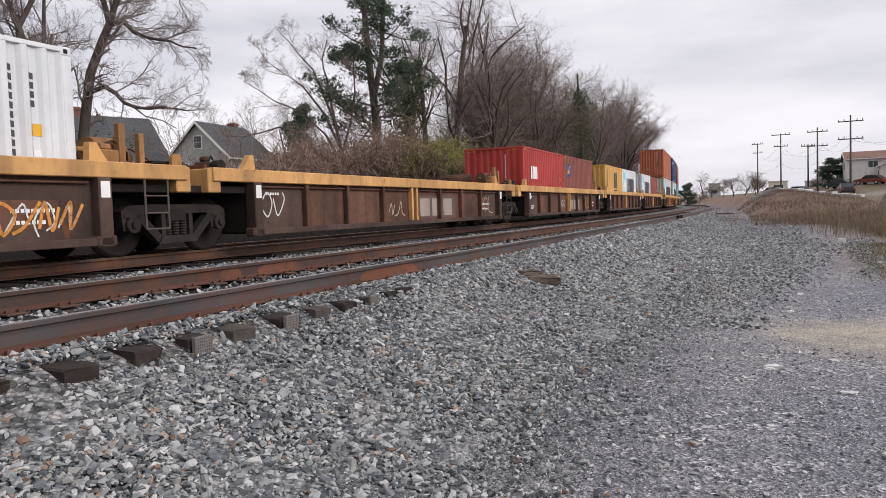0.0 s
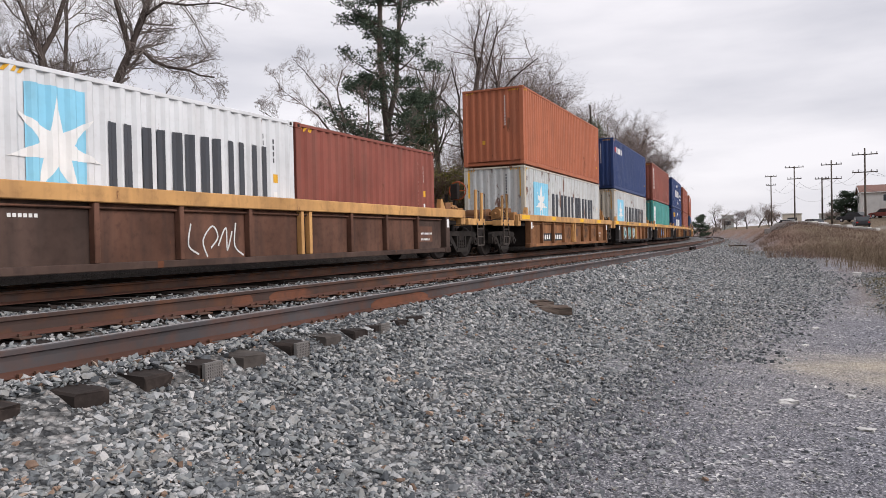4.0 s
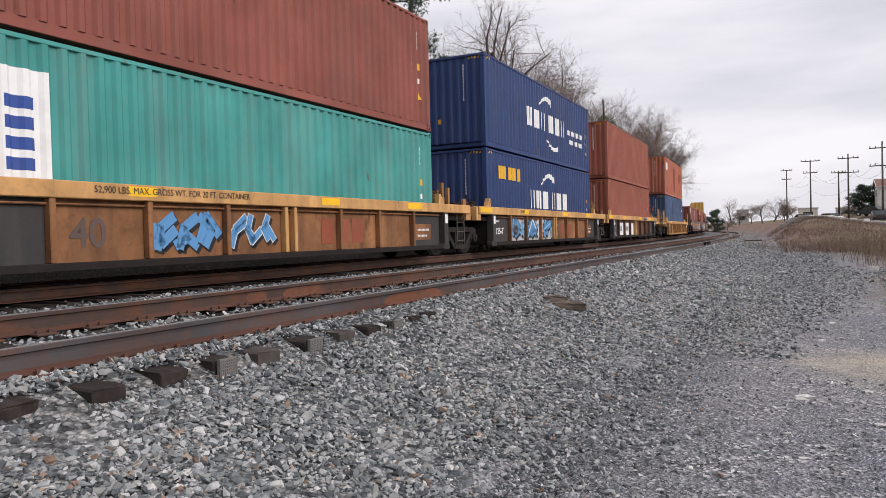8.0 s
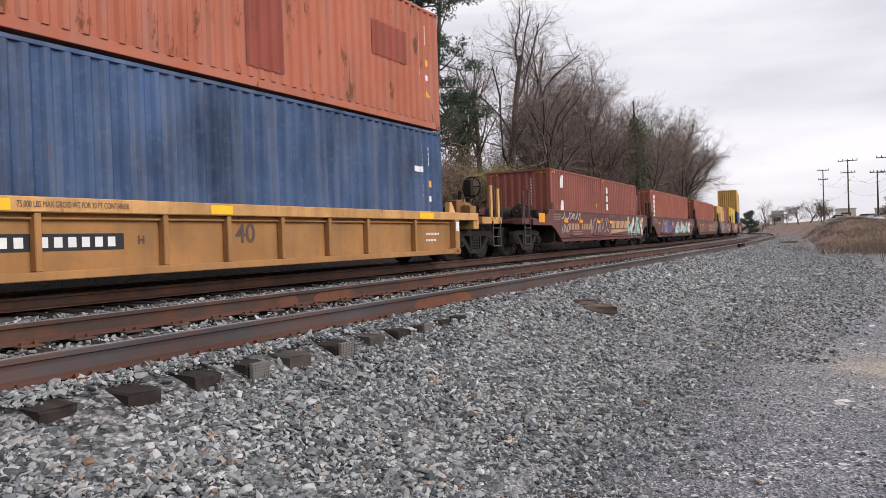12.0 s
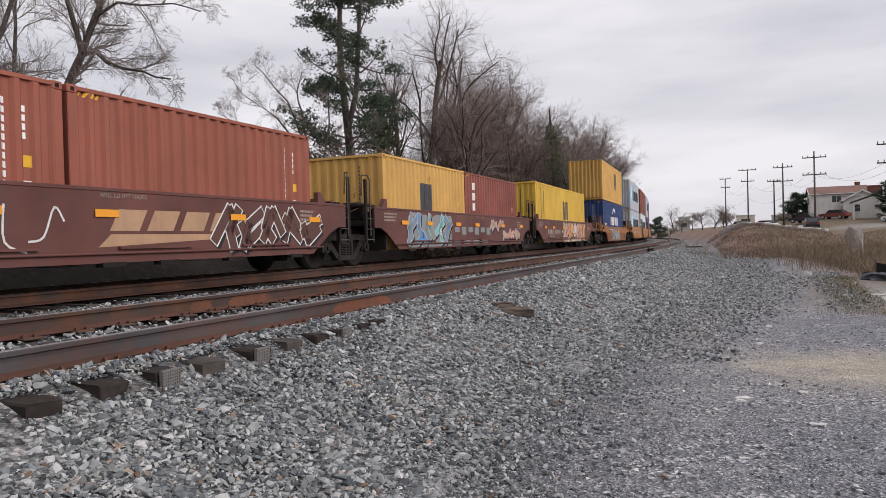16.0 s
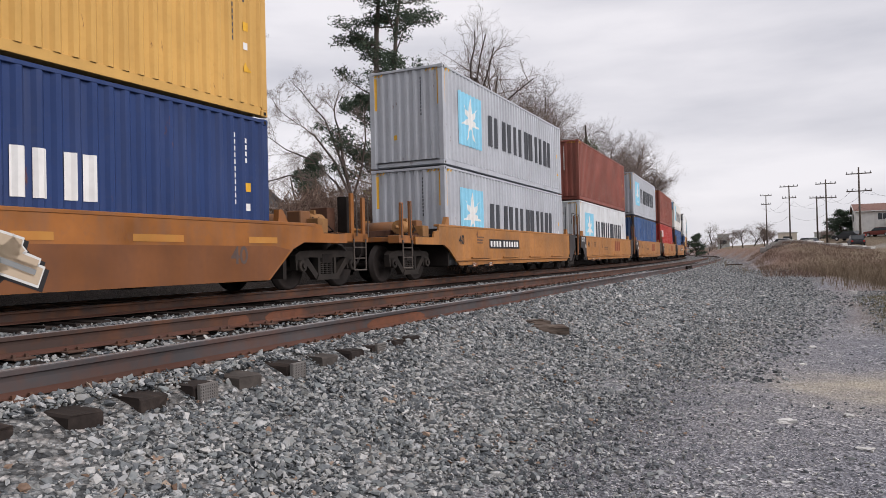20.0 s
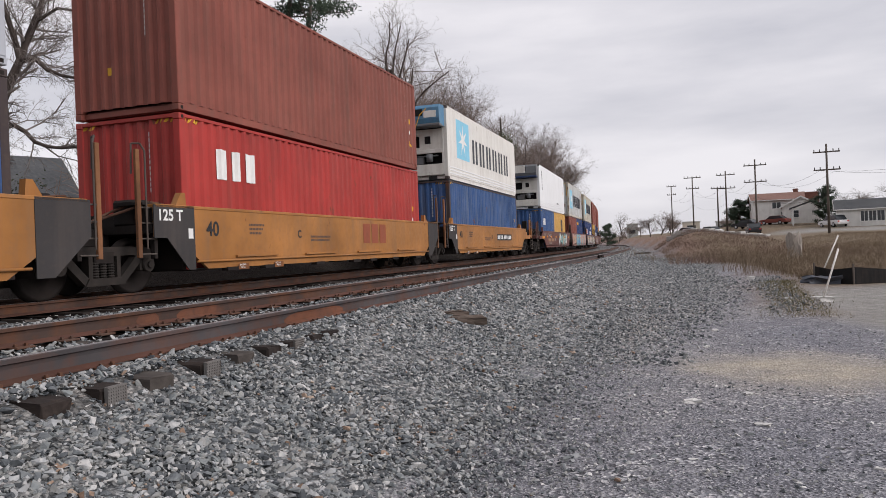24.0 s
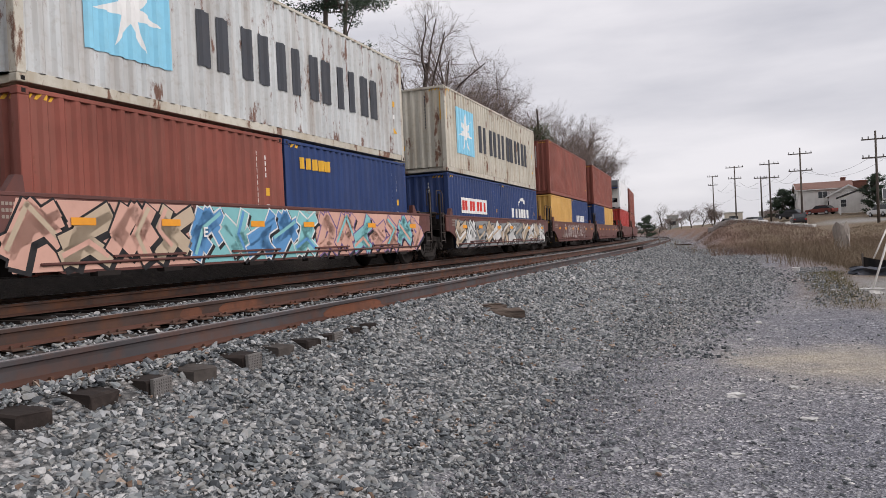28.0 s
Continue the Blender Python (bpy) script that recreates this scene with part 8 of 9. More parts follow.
def undergrowth():
    """Thickets of thin stems between the trees."""
    r = random.Random(17)
    w = Wood()
    made = 0
    while made < 7000:
        s, o = r.uniform(18, 120) if r.random() < 0.86 else r.uniform(-14, 18), -r.uniform(10.2, 24)
        x, y = on_track(s, o)
        near = s < 24
        hgt = r.uniform(1.4, 3.0 if near else 5.8) * (0.75 + 0.5 * noise.noise(Vector((x * 0.15, y * 0.15, 0))))
        if s < 18:
            hgt *= 0.7
        p = Vector((x, y, gz(x, y) - 0.1)) if made % 8 == 0 else Vector((x, y, 0.15 + 3.4 * float(ease(-o, 12, 46))))
        if made % 4 == 1:
            # the thick hedge in front of the pine
            x, y = r.uniform(-9.5, 2.0), r.uniform(31.5, 42.0)
            p = Vector((x, y, gz(x, y) - 0.1))
            hgt = r.uniform(2.0, 4.4) * (0.85 + 0.4 * noise.noise(Vector((x * 0.4, y * 0.4, 5)))) * (0.5 + 0.5 * float(ease(x / y, -0.24, -0.14)))
        made += 1
        d = Vector((r.gauss(0, 0.25), r.gauss(0, 0.25), 1)).normalized()
        q = [p, p + d * hgt * 0.5, p + d * hgt + Vector((r.gauss(0, 0.3), r.gauss(0, 0.3), 0))]
        w.limb(q, [0.024, 0.016, 0.006], 3)
        for _ in range(6):
            t = r.uniform(0.25, 0.95)
            a = q[0].lerp(q[2], t)
            e = Vector((r.gauss(0, 1), r.gauss(0, 1), r.uniform(0.2, 1.2))).normalized() * hgt * r.uniform(0.15, 0.38)
            w.limb([a, a + e * 0.55 + Vector((0, 0, 0.05)), a + e], [0.012, 0.009, 0.005], 3)
    tagged(raw("undergrowth", w.v, w.f, BRUSH), "brown leafless thicket behind the line", "undergrowth", kind="stuff")


undergrowth()


def fine_brush():
    """The haze of thin dead shoots that fills the thicket."""
    r = np.random.default_rng(33)
    n = 110000
    s_, o = r.uniform(16, 112, n), -r.uniform(10.0, 20.0, n)
    a = np.interp(s_, _S, _A)
    x, y = np.interp(s_, _S, _X) + o * np.cos(a), np.interp(s_, _S, _Y) - o * np.sin(a)
    hedge = np.arange(n) % 3 == 0
    x, y = np.where(hedge, r.uniform(-10, 3.0, n), x), np.where(hedge, r.uniform(31.0, 42.0, n), y)
    lump = np.array([noise.noise(Vector((p * 0.45, q * 0.45, 2))) for p, q in zip(x, y)])
    tall = (2.6 + 1.6 * lump) * (0.5 + 0.5 * ease(x / y, -0.24, -0.14)) + 2.6 * ease(s_, 38, 52) * ~hedge
    z = ground_z(x, y) + r.random(n) ** 0.8 * tall
    d = r.normal(0, 1, (n, 3)) * (0.6, 0.6, 0.5) + (0, 0, 0.55)
    d = d / np.linalg.norm(d, axis=1)[:, None] * r.uniform(0.25, 0.75, n)[:, None]
    w = np.cross(d, r.normal(0, 1, (n, 3)))
    w = w / np.linalg.norm(w, axis=1)[:, None] * 0.012
    P = np.stack([x, y, z], 1)
    V = np.stack([P - w, P + w, P + d], 1).reshape(-1, 3)
    F = np.arange(3 * n).reshape(-1, 3).tolist()
    tagged(raw("dead_shoots", V, F, BRUSH), "haze of thin brown dead shoots in the thicket", "undergrowth", kind="stuff")


fine_brush()


def blades(name, label, places, heights, material, seed, wide=0.012, category="grass"):
    r = np.random.default_rng(seed)
    n = len(places)
    P = np.asarray(places, float)
    h = np.asarray(heights, float)[:, None]
    a = r.uniform(0, 2 * math.pi, n)
    side = np.stack([np.cos(a), np.sin(a), np.zeros(n)], 1) * wide
    bend = np.stack([r.normal(0, 0.5, n), r.normal(0, 0.5, n), np.zeros(n)], 1)
    up = np.array([0, 0, 1.0])
    V = np.stack([P - side, P + side, P + up * h * 0.6 + bend * h * 0.45 + side * 0.7, P + up * h * 0.6 + bend * h * 0.45 - side * 0.7, P + up * h + bend * h * 1.25], 1).reshape(-1, 3)
    k = np.arange(n)[:, None] * 5
    F = [tuple(f) for f in (k + np.array([0, 1, 2, 3])).tolist()] + [tuple(f) for f in (k + np.array([3, 2, 4])).tolist()]
    return tagged(raw(name, V, F, material), label, category, kind="stuff")


def grasses():
    r = np.random.default_rng(21)

    def field(n, lo, hi, a0, a1, power):
        far = lo + (hi - lo) * r.random(n) ** power
        az = np.radians(r.uniform(a0, a1, n))
        x, y = far * np.sin(az), far * np.cos(az)
        z = zones(x, y)
        ok = (z["grass"] > 0.35 + 0.5 * r.random(n)) & (z["paved"] < 0.3) & (track_coords(x, y)[1] > 3) & ((x - 0.59 * y < 0.4) | (y > 21.5))
        return x[ok], y[ok]

    x, y = field(190000, 16, 84, 20, 48, 1.25)
    clump = np.array([noise.noise(Vector((a * 0.22, b * 0.22, 7))) for a, b in zip(x, y)])
    h = (r.uniform(0.10, 0.38, len(x)) * (1 + 1.1 * np.clip(clump, -0.7, 1)) + 0.04) * (1 - 0.5 * ease(np.hypot(x, y), 45, 80)) * (0.3 + 0.7 * ease(track_coords(x, y)[1], 6, 9))
    blades("dry_grass", "tall dry tan grass and weeds", np.c_[x, y, ground_z(x, y)], h, DRY, 1, 0.0055)
    x, y = field(5000, 14, 34, 24, 46, 1.0)
    blades("green_grass", "short green grass along the gravel edge", np.c_[x, y, ground_z(x, y)], r.uniform(0.05, 0.16, len(x)), GREEN, 2, 0.012)
    y = r.uniform(11.8, 22, 3000)
    x = 0.59 * y + r.normal(1.2, 0.45, 3000)
    blades("verge_grass", "tufts of green and tan grass along the lot", np.c_[x, y, ground_z(x, y)], r.uniform(0.03, 0.12, 3000), GREEN, 5, 0.004)
    tx, ty = field(900, 18.5, 60, 26, 47, 1.0)
    n = 55
    x, y = np.repeat(tx, n) + r.normal(0, 0.16, len(tx) * n), np.repeat(ty, n) + r.normal(0, 0.16, len(tx) * n)
    blades("grass_tufts", "taller dry tan tufts standing in the grass", np.c_[x, y, ground_z(x, y)], np.repeat(r.uniform(0.25, 0.65, len(tx)), n) * r.uniform(0.5, 1.1, len(x)), DRY, 7, 0.006)
    n = 26000
    s_, o = r.uniform(44, 112, n), r.uniform(3.4, 15, n)
    a = np.interp(s_, _S, _A)
    x, y = np.interp(s_, _S, _X) + o * np.cos(a), np.interp(s_, _S, _Y) - o * np.sin(a)
    clump = np.array([noise.noise(Vector((p * 0.3, q * 0.3, 4))) for p, q in zip(x, y)])
    ok = clump + 0.35 * r.random(n) > 0.02
    x, y = x[ok], y[ok]
    blades("mound_weeds", "brown dead weeds on the earth mound", np.c_[x, y, ground_z(x, y)], r.uniform(0.12, 0.5, len(x)), BRUSH, 8, 0.010, "weeds")
    w, q = Wood(), random.Random(4)
    for cx, cy, rad, n, hh in ((22.0, 35.0, 2.5, 60, 0.8), (26.0, 42.0, 5.0, 120, 0.7), (16.8, 26.0, 1.6, 90, 0.95), (19.0, 29.5, 2.6, 150, 0.85), (21.5, 27.0, 2.5, 110, 0.7), (23.0, 46.0, 5.0, 160, 0.8)):
        for _ in range(n):
            a, d = q.uniform(0, 6.28), rad * q.random() ** 0.5
            px, py = cx + d * math.cos(a), cy + d * math.sin(a)
            p = Vector((px, py, gz(px, py)))
            h = hh * q.uniform(0.5, 1.1)
            t = Vector((q.gauss(0, 0.25), q.gauss(0, 0.25), 1))
            w.limb([p, p + t * h * 0.6, p + t * h], [0.008, 0.006, 0.002], 3)
            for _ in range(4):
                b = p + t * h * q.uniform(0.35, 0.95)
                w.limb([b, b + Vector((q.gauss(0, 0.16), q.gauss(0, 0.16), q.uniform(0.05, 0.3))) * h], [0.005, 0.002], 3)
    tagged(raw("dry_weeds", w.v, w.f, DRY), "brown leafless weed stalks at the field's edge", "weeds", kind="stuff")


grasses()


# ---------------------------------------------------------------- houses behind the line and along the street
SIDING_GREY = paint("grey_clapboard", (0.36, 0.375, 0.36), 0.7, dirty=0.2, streak=False)
SIDING_WHITE = paint("white_siding", (0.66, 0.65, 0.62), 0.6, dirty=0.15)
SIDING_CREAM = paint("cream_stucco", (0.58, 0.53, 0.45), 0.8, dirty=0.15)
SHINGLE = rough_stuff("dark_grey_shingles", ((0.3, (0.045, 0.048, 0.052)), (0.7, (0.105, 0.108, 0.11))), 6, 0.9, 0.4, 0.02)
SHINGLE_RED = rough_stuff("red_brown_shingles", ((0.3, (0.16, 0.09, 0.075)), (0.7, (0.26, 0.16, 0.13))), 6, 0.9, 0.4, 0.02)
BRICK = rough_stuff("red_brick", ((0.3, (0.12, 0.055, 0.042)), (0.7, (0.22, 0.10, 0.075))), 8, 0.9, 0.4, 0.02)
TRIM = paint("white_trim", (0.72, 0.72, 0.70), 0.5, dirty=0.15)
GLASS = paint("dark_window_glass", (0.03, 0.035, 0.04), 0.08, dirty=0.05, streak=False, gloss=0.5)
CONCRETE = rough_stuff("pale_concrete", ((0.3, (0.34, 0.33, 0.31)), (0.7, (0.50, 0.49, 0.46))), 3, 0.9, 0.4, 0.01)


def gable_house(label, at, wide, deep, wall_h, roof_h, wall_mat, roof_mat, windows=(), chimney=None, over=0.35, gable_windows=(), wide_chimney=0.35):
    """A house with its gable ends at +-x; windows as (x, z, w, h) on the wall that faces -y, gable_windows as (y, z, w, h) on the -x end."""
    root = thing("house", label, "house", at=at)
    w, d = wide / 2, deep / 2
    for sx in (-1, 1):
        bm = bmesh.new()
        pts = [(-d, -1.0), (d, -1.0), (d, wall_h), (0, wall_h + roof_h), (-d, wall_h)]
        prism(bm, pts, *sorted((sx * w, sx * (w - 0.2))))
        part("gable_wall", bm, wall_mat, root)
    for sy in (-1, 1):
        y0, y1 = sorted((sy * d, sy * (d - 0.2)))
        part("wall", boxes((-w + 0.2, w - 0.2, y0, y1, -1.0, wall_h)), wall_mat, root)
        k = roof_h / d
        a = [(sy * (d + over), wall_h - over * k), (0, wall_h + roof_h), (0, wall_h + roof_h + 0.14), (sy * (d + over), wall_h - over * k + 0.14)]
        bm = bmesh.new()
        prism(bm, a, -w - over, w + over)
        part("roof", bm, roof_mat, root)
        for sx in (-1, 1):
            bm = bmesh.new()
            prism(bm, [(sy * (d + over), wall_h - over * k - 0.1), (0, wall_h + roof_h - 0.1), (0, wall_h + roof_h + 0.15), (sy * (d + over), wall_h - over * k + 0.15)], *sorted((sx * (w + over), sx * (w + over + 0.05))))
            part("barge_board", bm, TRIM, root, "white painted barge board")
        part("gutter", boxes((-w - over, w + over, *sorted((sy * (d + over), sy * (d + over + 0.1))), wall_h - over * k - 0.03, wall_h - over * k + 0.1)), TRIM, root)
    for x, z, ww, hh in windows:
        win = part("window", boxes((x - ww / 2 - 0.08, x + ww / 2 + 0.08, -d - 0.05, -d + 0.02, z - 0.08, z + hh + 0.08)), TRIM, root)
        part("pane", boxes((x - ww / 2, x - 0.03, -d - 0.07, -d - 0.045, z, z + hh), (x + 0.03, x + ww / 2, -d - 0.07, -d - 0.045, z, z + hh)), GLASS, win)
    for y, z, ww, hh in gable_windows:
        win = part("window", boxes((-w - 0.05, -w + 0.02, y - ww / 2 - 0.08, y + ww / 2 + 0.08, z - 0.08, z + hh + 0.08)), TRIM, root)
        part("pane", boxes((-w - 0.07, -w - 0.045, y - ww / 2, y + ww / 2, z, z + hh / 2 - 0.02), (-w - 0.07, -w - 0.045, y - ww / 2, y + ww / 2, z + hh / 2 + 0.02, z + hh)), GLASS, win)
    if chimney:
        x, y, top = chimney
        part("chimney", boxes((x - 0.35, x + 0.35, y - wide_chimney, y + wide_chimney, 0.0, top), (x - 0.42, x + 0.42, y - wide_chimney - 0.07, y + wide_chimney + 0.07, top - 0.22, top - 0.08), bevel=0.02), BRICK, root)
    return root


def on_ground(x, y, turn, z=None):
    return pose(x, y, gz(x, y) if z is None else z, 0, 0, turn)


# behind the line: a long dark roof, and a house that turns its gable to the road
gable_house("low grey house with a broad dark shingle roof", on_ground(-22.0, 44.3, 40, 2.5), 11.0, 9.4, 1.5, 4.0, SIDING_GREY, SHINGLE, windows=((-2.5, 0.1, 1.0, 1.0), (2.0, 0.1, 1.0, 1.0)), chimney=(1.3, 0.2, 6.1))
gable_house("grey clapboard house with a white-trimmed gable", on_ground(-17.3, 64.7, 67, 4.1), 6.3, 6.2, 2.6, 2.9, SIDING_GREY, SHINGLE, windows=((0, 0.8, 0.9, 1.2),), gable_windows=((0.0, 3.35, 0.7, 1.0), (-1.5, 0.9, 0.8, 1.2), (1.5, 0.9, 0.8, 1.2)), chimney=(2.2, 0.4, 6.0))
# along the street
gable_house("two-storey white house with a red-brown roof", on_ground(74.6, 115.2, -26), 8.2, 6.5, 4.0, 1.15, SIDING_WHITE, SHINGLE_RED, windows=((-0.4, 2.5, 1.3, 1.0), (2.6, 2.5, 1.1, 1.0), (1.6, 0.1, 2.6, 1.8)), gable_windows=((0.0, 2.4, 1.0, 1.2),), chimney=(3.2, 0.8, 5.9))
gable_house("white single-storey house with a broad brick chimney", on_ground(75.2, 109.0, 52), 6.0, 5.6, 2.7, 1.5, SIDING_WHITE, SHINGLE_RED, gable_windows=((0.9, 0.9, 1.0, 1.1),), chimney=(-2.4, -1.6, 4.9), wide_chimney=1.0)


def carport():
    root = thing("carport", "white open carport with a low gable roof", "carport", at=on_ground(71.5, 101.5, -33))
    for x in (-2.6, 2.6):
        for y in (-2, 2):
            part("post", boxes((x - 0.09, x + 0.09, y - 0.09, y + 0.09, -0.5, 2.5)), TRIM, root)
    for sx in (-1, 1):
        bm = bmesh.new()
        q = [(0, 3.5), (0, 3.62), (sx * 3.1, 2.52), (sx * 3.1, 2.4)]
        vs = [[bm.verts.new((a, y, b)) for a, b in q] for y in (-2.5, 2.5)]
        for i in range(4):
            bm.faces.new((vs[0][i], vs[0][(i + 1) % 4], vs[1][(i + 1) % 4], vs[1][i]))
        bm.faces.new(vs[0])
        bm.faces.new(vs[1][::-1])
        bmesh.ops.recalc_face_normals(bm, faces=bm.faces[:])
        part("roof", bm, SHINGLE, root)


carport()
gable_house("white bungalow with a wide bay window and grey roof", on_ground(72.6, 88.6, -36), 10.5, 6.5, 2.2, 1.25, SIDING_WHITE, SHINGLE, windows=((-2.0, 0.5, 0.8, 1.3), (-1.05, 0.5, 0.8, 1.3), (-0.1, 0.5, 0.8, 1.3), (2.8, 0.7, 1.2, 1.2)), chimney=None)


def far_block(label, x, y, turn, w, d, h, mat, rows=0):
    root = thing("building", label, "building", at=on_ground(x, y, turn))
    part("wall", boxes((-w / 2, w / 2, -d / 2, d / 2, -2, h)), mat, root)
    part("roof", boxes((-w / 2 - 0.2, w / 2 + 0.2, -d / 2 - 0.2, d / 2 + 0.2, h, h + 0.35)), CONCRETE, root)
    for r in range(rows):
        n = int(w / 4)
        for i in range(n):
            x0 = -w / 2 + (i + 0.25) * w / n
            part("window", boxes((x0, x0 + w / n * 0.5, -d / 2 - 0.06, -d / 2 + 0.02, 1.0 + r * 3.1, 2.4 + r * 3.1)), GLASS, root)


far_block("pale stuccoed building far down the street", 118.0, 231.5, -25, 5.5, 6, 3.4, SIDING_CREAM, 1)
far_block("grey-pink building far behind the street", 147.0, 261.0, -30, 6.5, 6, 4.0, SIDING_GREY, 1)
far_block("distant pale building by the line", 108.0, 258.0, -22, 4.0, 5, 4.4, SIDING_GREY, 1)

# ---------------------------------------------------------------- poles and wires
POLE = rough_stuff("weathered_pole_wood", ((0.3, (0.06, 0.05, 0.042)), (0.7, (0.14, 0.12, 0.105))), 5, 0.9, 0.4, 0.01, stretch=(1, 1, 0.1))
WIRE = flat("dark_wire", (0.03, 0.03, 0.032))
INSUL = flat("grey_insulator", (0.20, 0.20, 0.20))


def utility_pole(x, y, top, arms, turn=-28):
    z = gz(x, y)
    root = thing("utility_pole", "weathered wooden utility pole with crossarms", "utility pole", group="poles along the street", at=pose(x, y, z, 0, 0, turn))
    h = top - z
    bm = bmesh.new()
    tube(bm, (0, 0, -0.5), (0, 0, h), 0.165, 10, 0.10)
    part("pole", bm, POLE, root)
    for dz, w in arms:
        arm = part("crossarm", boxes((-w, w, -0.08, 0.08, h - dz - 0.07, h - dz + 0.07)), POLE, root)
        for k in (-0.92, -0.5, 0.5, 0.92):
            bm = bmesh.new()
            tube(bm, (k * w, 0, h - dz + 0.07), (k * w, 0, h - dz + 0.34), 0.055, 8)
            part("insulator", bm, INSUL, arm)
    return root


POLES = [(78.0, 162.2, 14.5, ((0.2, 1.2), (2.2, 1.0))), (68.6, 133.4, 13.9, ((0.25, 1.6), (2.4, 1.2))), (67.8, 122.5, 10.9, ((0.3, 1.1),)), (65.1, 114.8, 13.0, ((0.7, 1.5), (3.0, 1.5))), (61.8, 100.5, 13.2, ((0.9, 1.6), (3.4, 1.6))), (53.8, 73.4, 11.6, ((0.9, 1.35), (2.9, 1.35)))]
for x, y, top, arms in POLES:
    utility_pole(x, y, top, arms)


def wire_run(pts, sag):
    bm = bmesh.new()
    for a, b in zip(pts, pts[1:]):
        a, b = Vector(a), Vector(b)
        prev = a
        for k in range(1, 11):
            t = k / 10
            p = a.lerp(b, t) - Vector((0, 0, sag * 4 * t * (1 - t)))
            tube(bm, prev, p, 0.013, 4, caps=False)
            prev = p
    tagged(part("power_line", bm, WIRE), "thin dark power line between the poles", "power line")


for dx, dz, sag in ((-0.9, 3.0, 1.3), (0.9, 3.1, 1.5), (0.0, 5.6, 1.1)):
    wire_run([(x + dx, y, top - dz) for x, y, top, _ in POLES if top > 11] + [(44.0, 30.0, 9.5 - dz * 0.5)], sag)

# trees by the street and in the distance
far_rng = random.Random(12)
for x, y, s, src in ((74.0, 97.0, 0.5, T_WOOD2), (84.0, 100.0, 0.6, T_WOOD2), (93.0, 92.0, 0.7, T_WOOD), (89.6, 222.6, 1.15, T_SMALL), (81.5, 182.7, 0.62, T_WOOD2), (84.5, 184.0, 0.66, T_WOOD2), (86.5, 181.0, 0.55, T_WOOD), *[(far_rng.uniform(62, 170), 0, far_rng.uniform(0.35, 0.55), T_WOOD2) for _ in range(30)]):
    y = y or 190 + far_rng.uniform(0, 60)
    c = copy_thing(src, stand_at(x, y, 37.0 * x % 360))
    c.scale = (1.5 * s, 1.5 * s, s)
    c.location.z -= 0.4
    c["label"] = "bare tree in the distance beyond the street"
for x, y, h, seed in ((71.0, 121.0, 4.6, 7), (73.2, 120.0, 4.2, 8), (71.8, 98.6, 5.9, 9), (45.5, 150.0, 6.0, 10), (48.5, 152.0, 5.6, 12), (60.5, 160.0, 5.2, 14)):
    pine_tree("dark evergreen near the street", seed, h, 0.14, stand_at(x, y), 2.0, 0.05)

# ---------------------------------------------------------------- parked cars
RUBBER = flat("black_tyre_rubber", (0.02, 0.02, 0.02), 0.85)
RIM = flat("silver_wheel_rim", (0.45, 0.45, 0.46), 0.35, 0.8)


def parked_car(label, x, y, turn, body, van=0.0):
    root = thing("car", label, "car", group="parked cars by the street", at=on_ground(x, y, turn))
    bm = bmesh.new()
    prism(bm, [(-2.25, 0.32), (2.25, 0.32), (2.3, 0.62), (2.15, 0.80), (1.25, 0.90), (-1.7, 0.95), (-2.25, 0.88), (-2.32, 0.6)], -0.86, 0.86)
    bmesh.ops.bevel(bm, geom=bm.edges[:], offset=0.05, segments=2, affect="EDGES")
    part("body", bm, body, root)
    bm = bmesh.new()
    r = 1.42 + van
    prism(bm, [(-1.85 - van, 0.93), (1.15, 0.90), (0.45, r), (-1.2 - van, r)], -0.74, 0.74)
    bmesh.ops.bevel(bm, geom=bm.edges[:], offset=0.06, segments=2, affect="EDGES")
    part("window_glass", bm, GLASS, root)
    part("roof", boxes((-0.70, 0.70, -1.15 - van, 0.42, r - 0.03, r + 0.02), bevel=0.01), body, root)
    for sx in (-1, 1):
        for yy in (-1.4, 1.4):
            bm = bmesh.new()
            tube(bm, (sx * 0.70, yy, 0.32), (sx * 0.88, yy, 0.32), 0.32, 16)
            wheel = part("wheel", bm, RUBBER, root)
            bm = bmesh.new()
            tube(bm, (sx * 0.88, yy, 0.32), (sx * 0.892, yy, 0.32), 0.20, 12)
            part("rim", bm, RIM, wheel)
        bm = boxes((sx * 0.62 - 0.14, sx * 0.62 + 0.14, 2.24, 2.32, 0.60, 0.74))
        part("headlight", bm, TRIM, root)
        part("tail_light", boxes((sx * 0.68 - 0.12, sx * 0.68 + 0.12, -2.34, -2.27, 0.66, 0.82)), INK_RED, root)


CARWHITE = flat("white_car_paint", (0.68, 0.68, 0.68), 0.3)
CARDARK = flat("dark_car_paint", (0.035, 0.037, 0.042), 0.3)
CARRED = flat("dull_red_car_paint", (0.18, 0.05, 0.04), 0.35)
parked_car("white car parked on the street", 56.0, 104.0, 5, CARWHITE)
parked_car("dark car parked on the street", 58.2, 95.7, -25, CARDARK, 0.12)
parked_car("dull red car parked by the house", 69.8, 108.4, 25, CARRED)
parked_car("white van parked before the bungalow", 66.6, 90.0, -5, CARWHITE, 0.2)
parked_car("white car far down the street", 60.7, 121.0, 20, CARWHITE)
parked_car("dark car parked behind the street", 64.8, 108.4, 20, CARDARK)

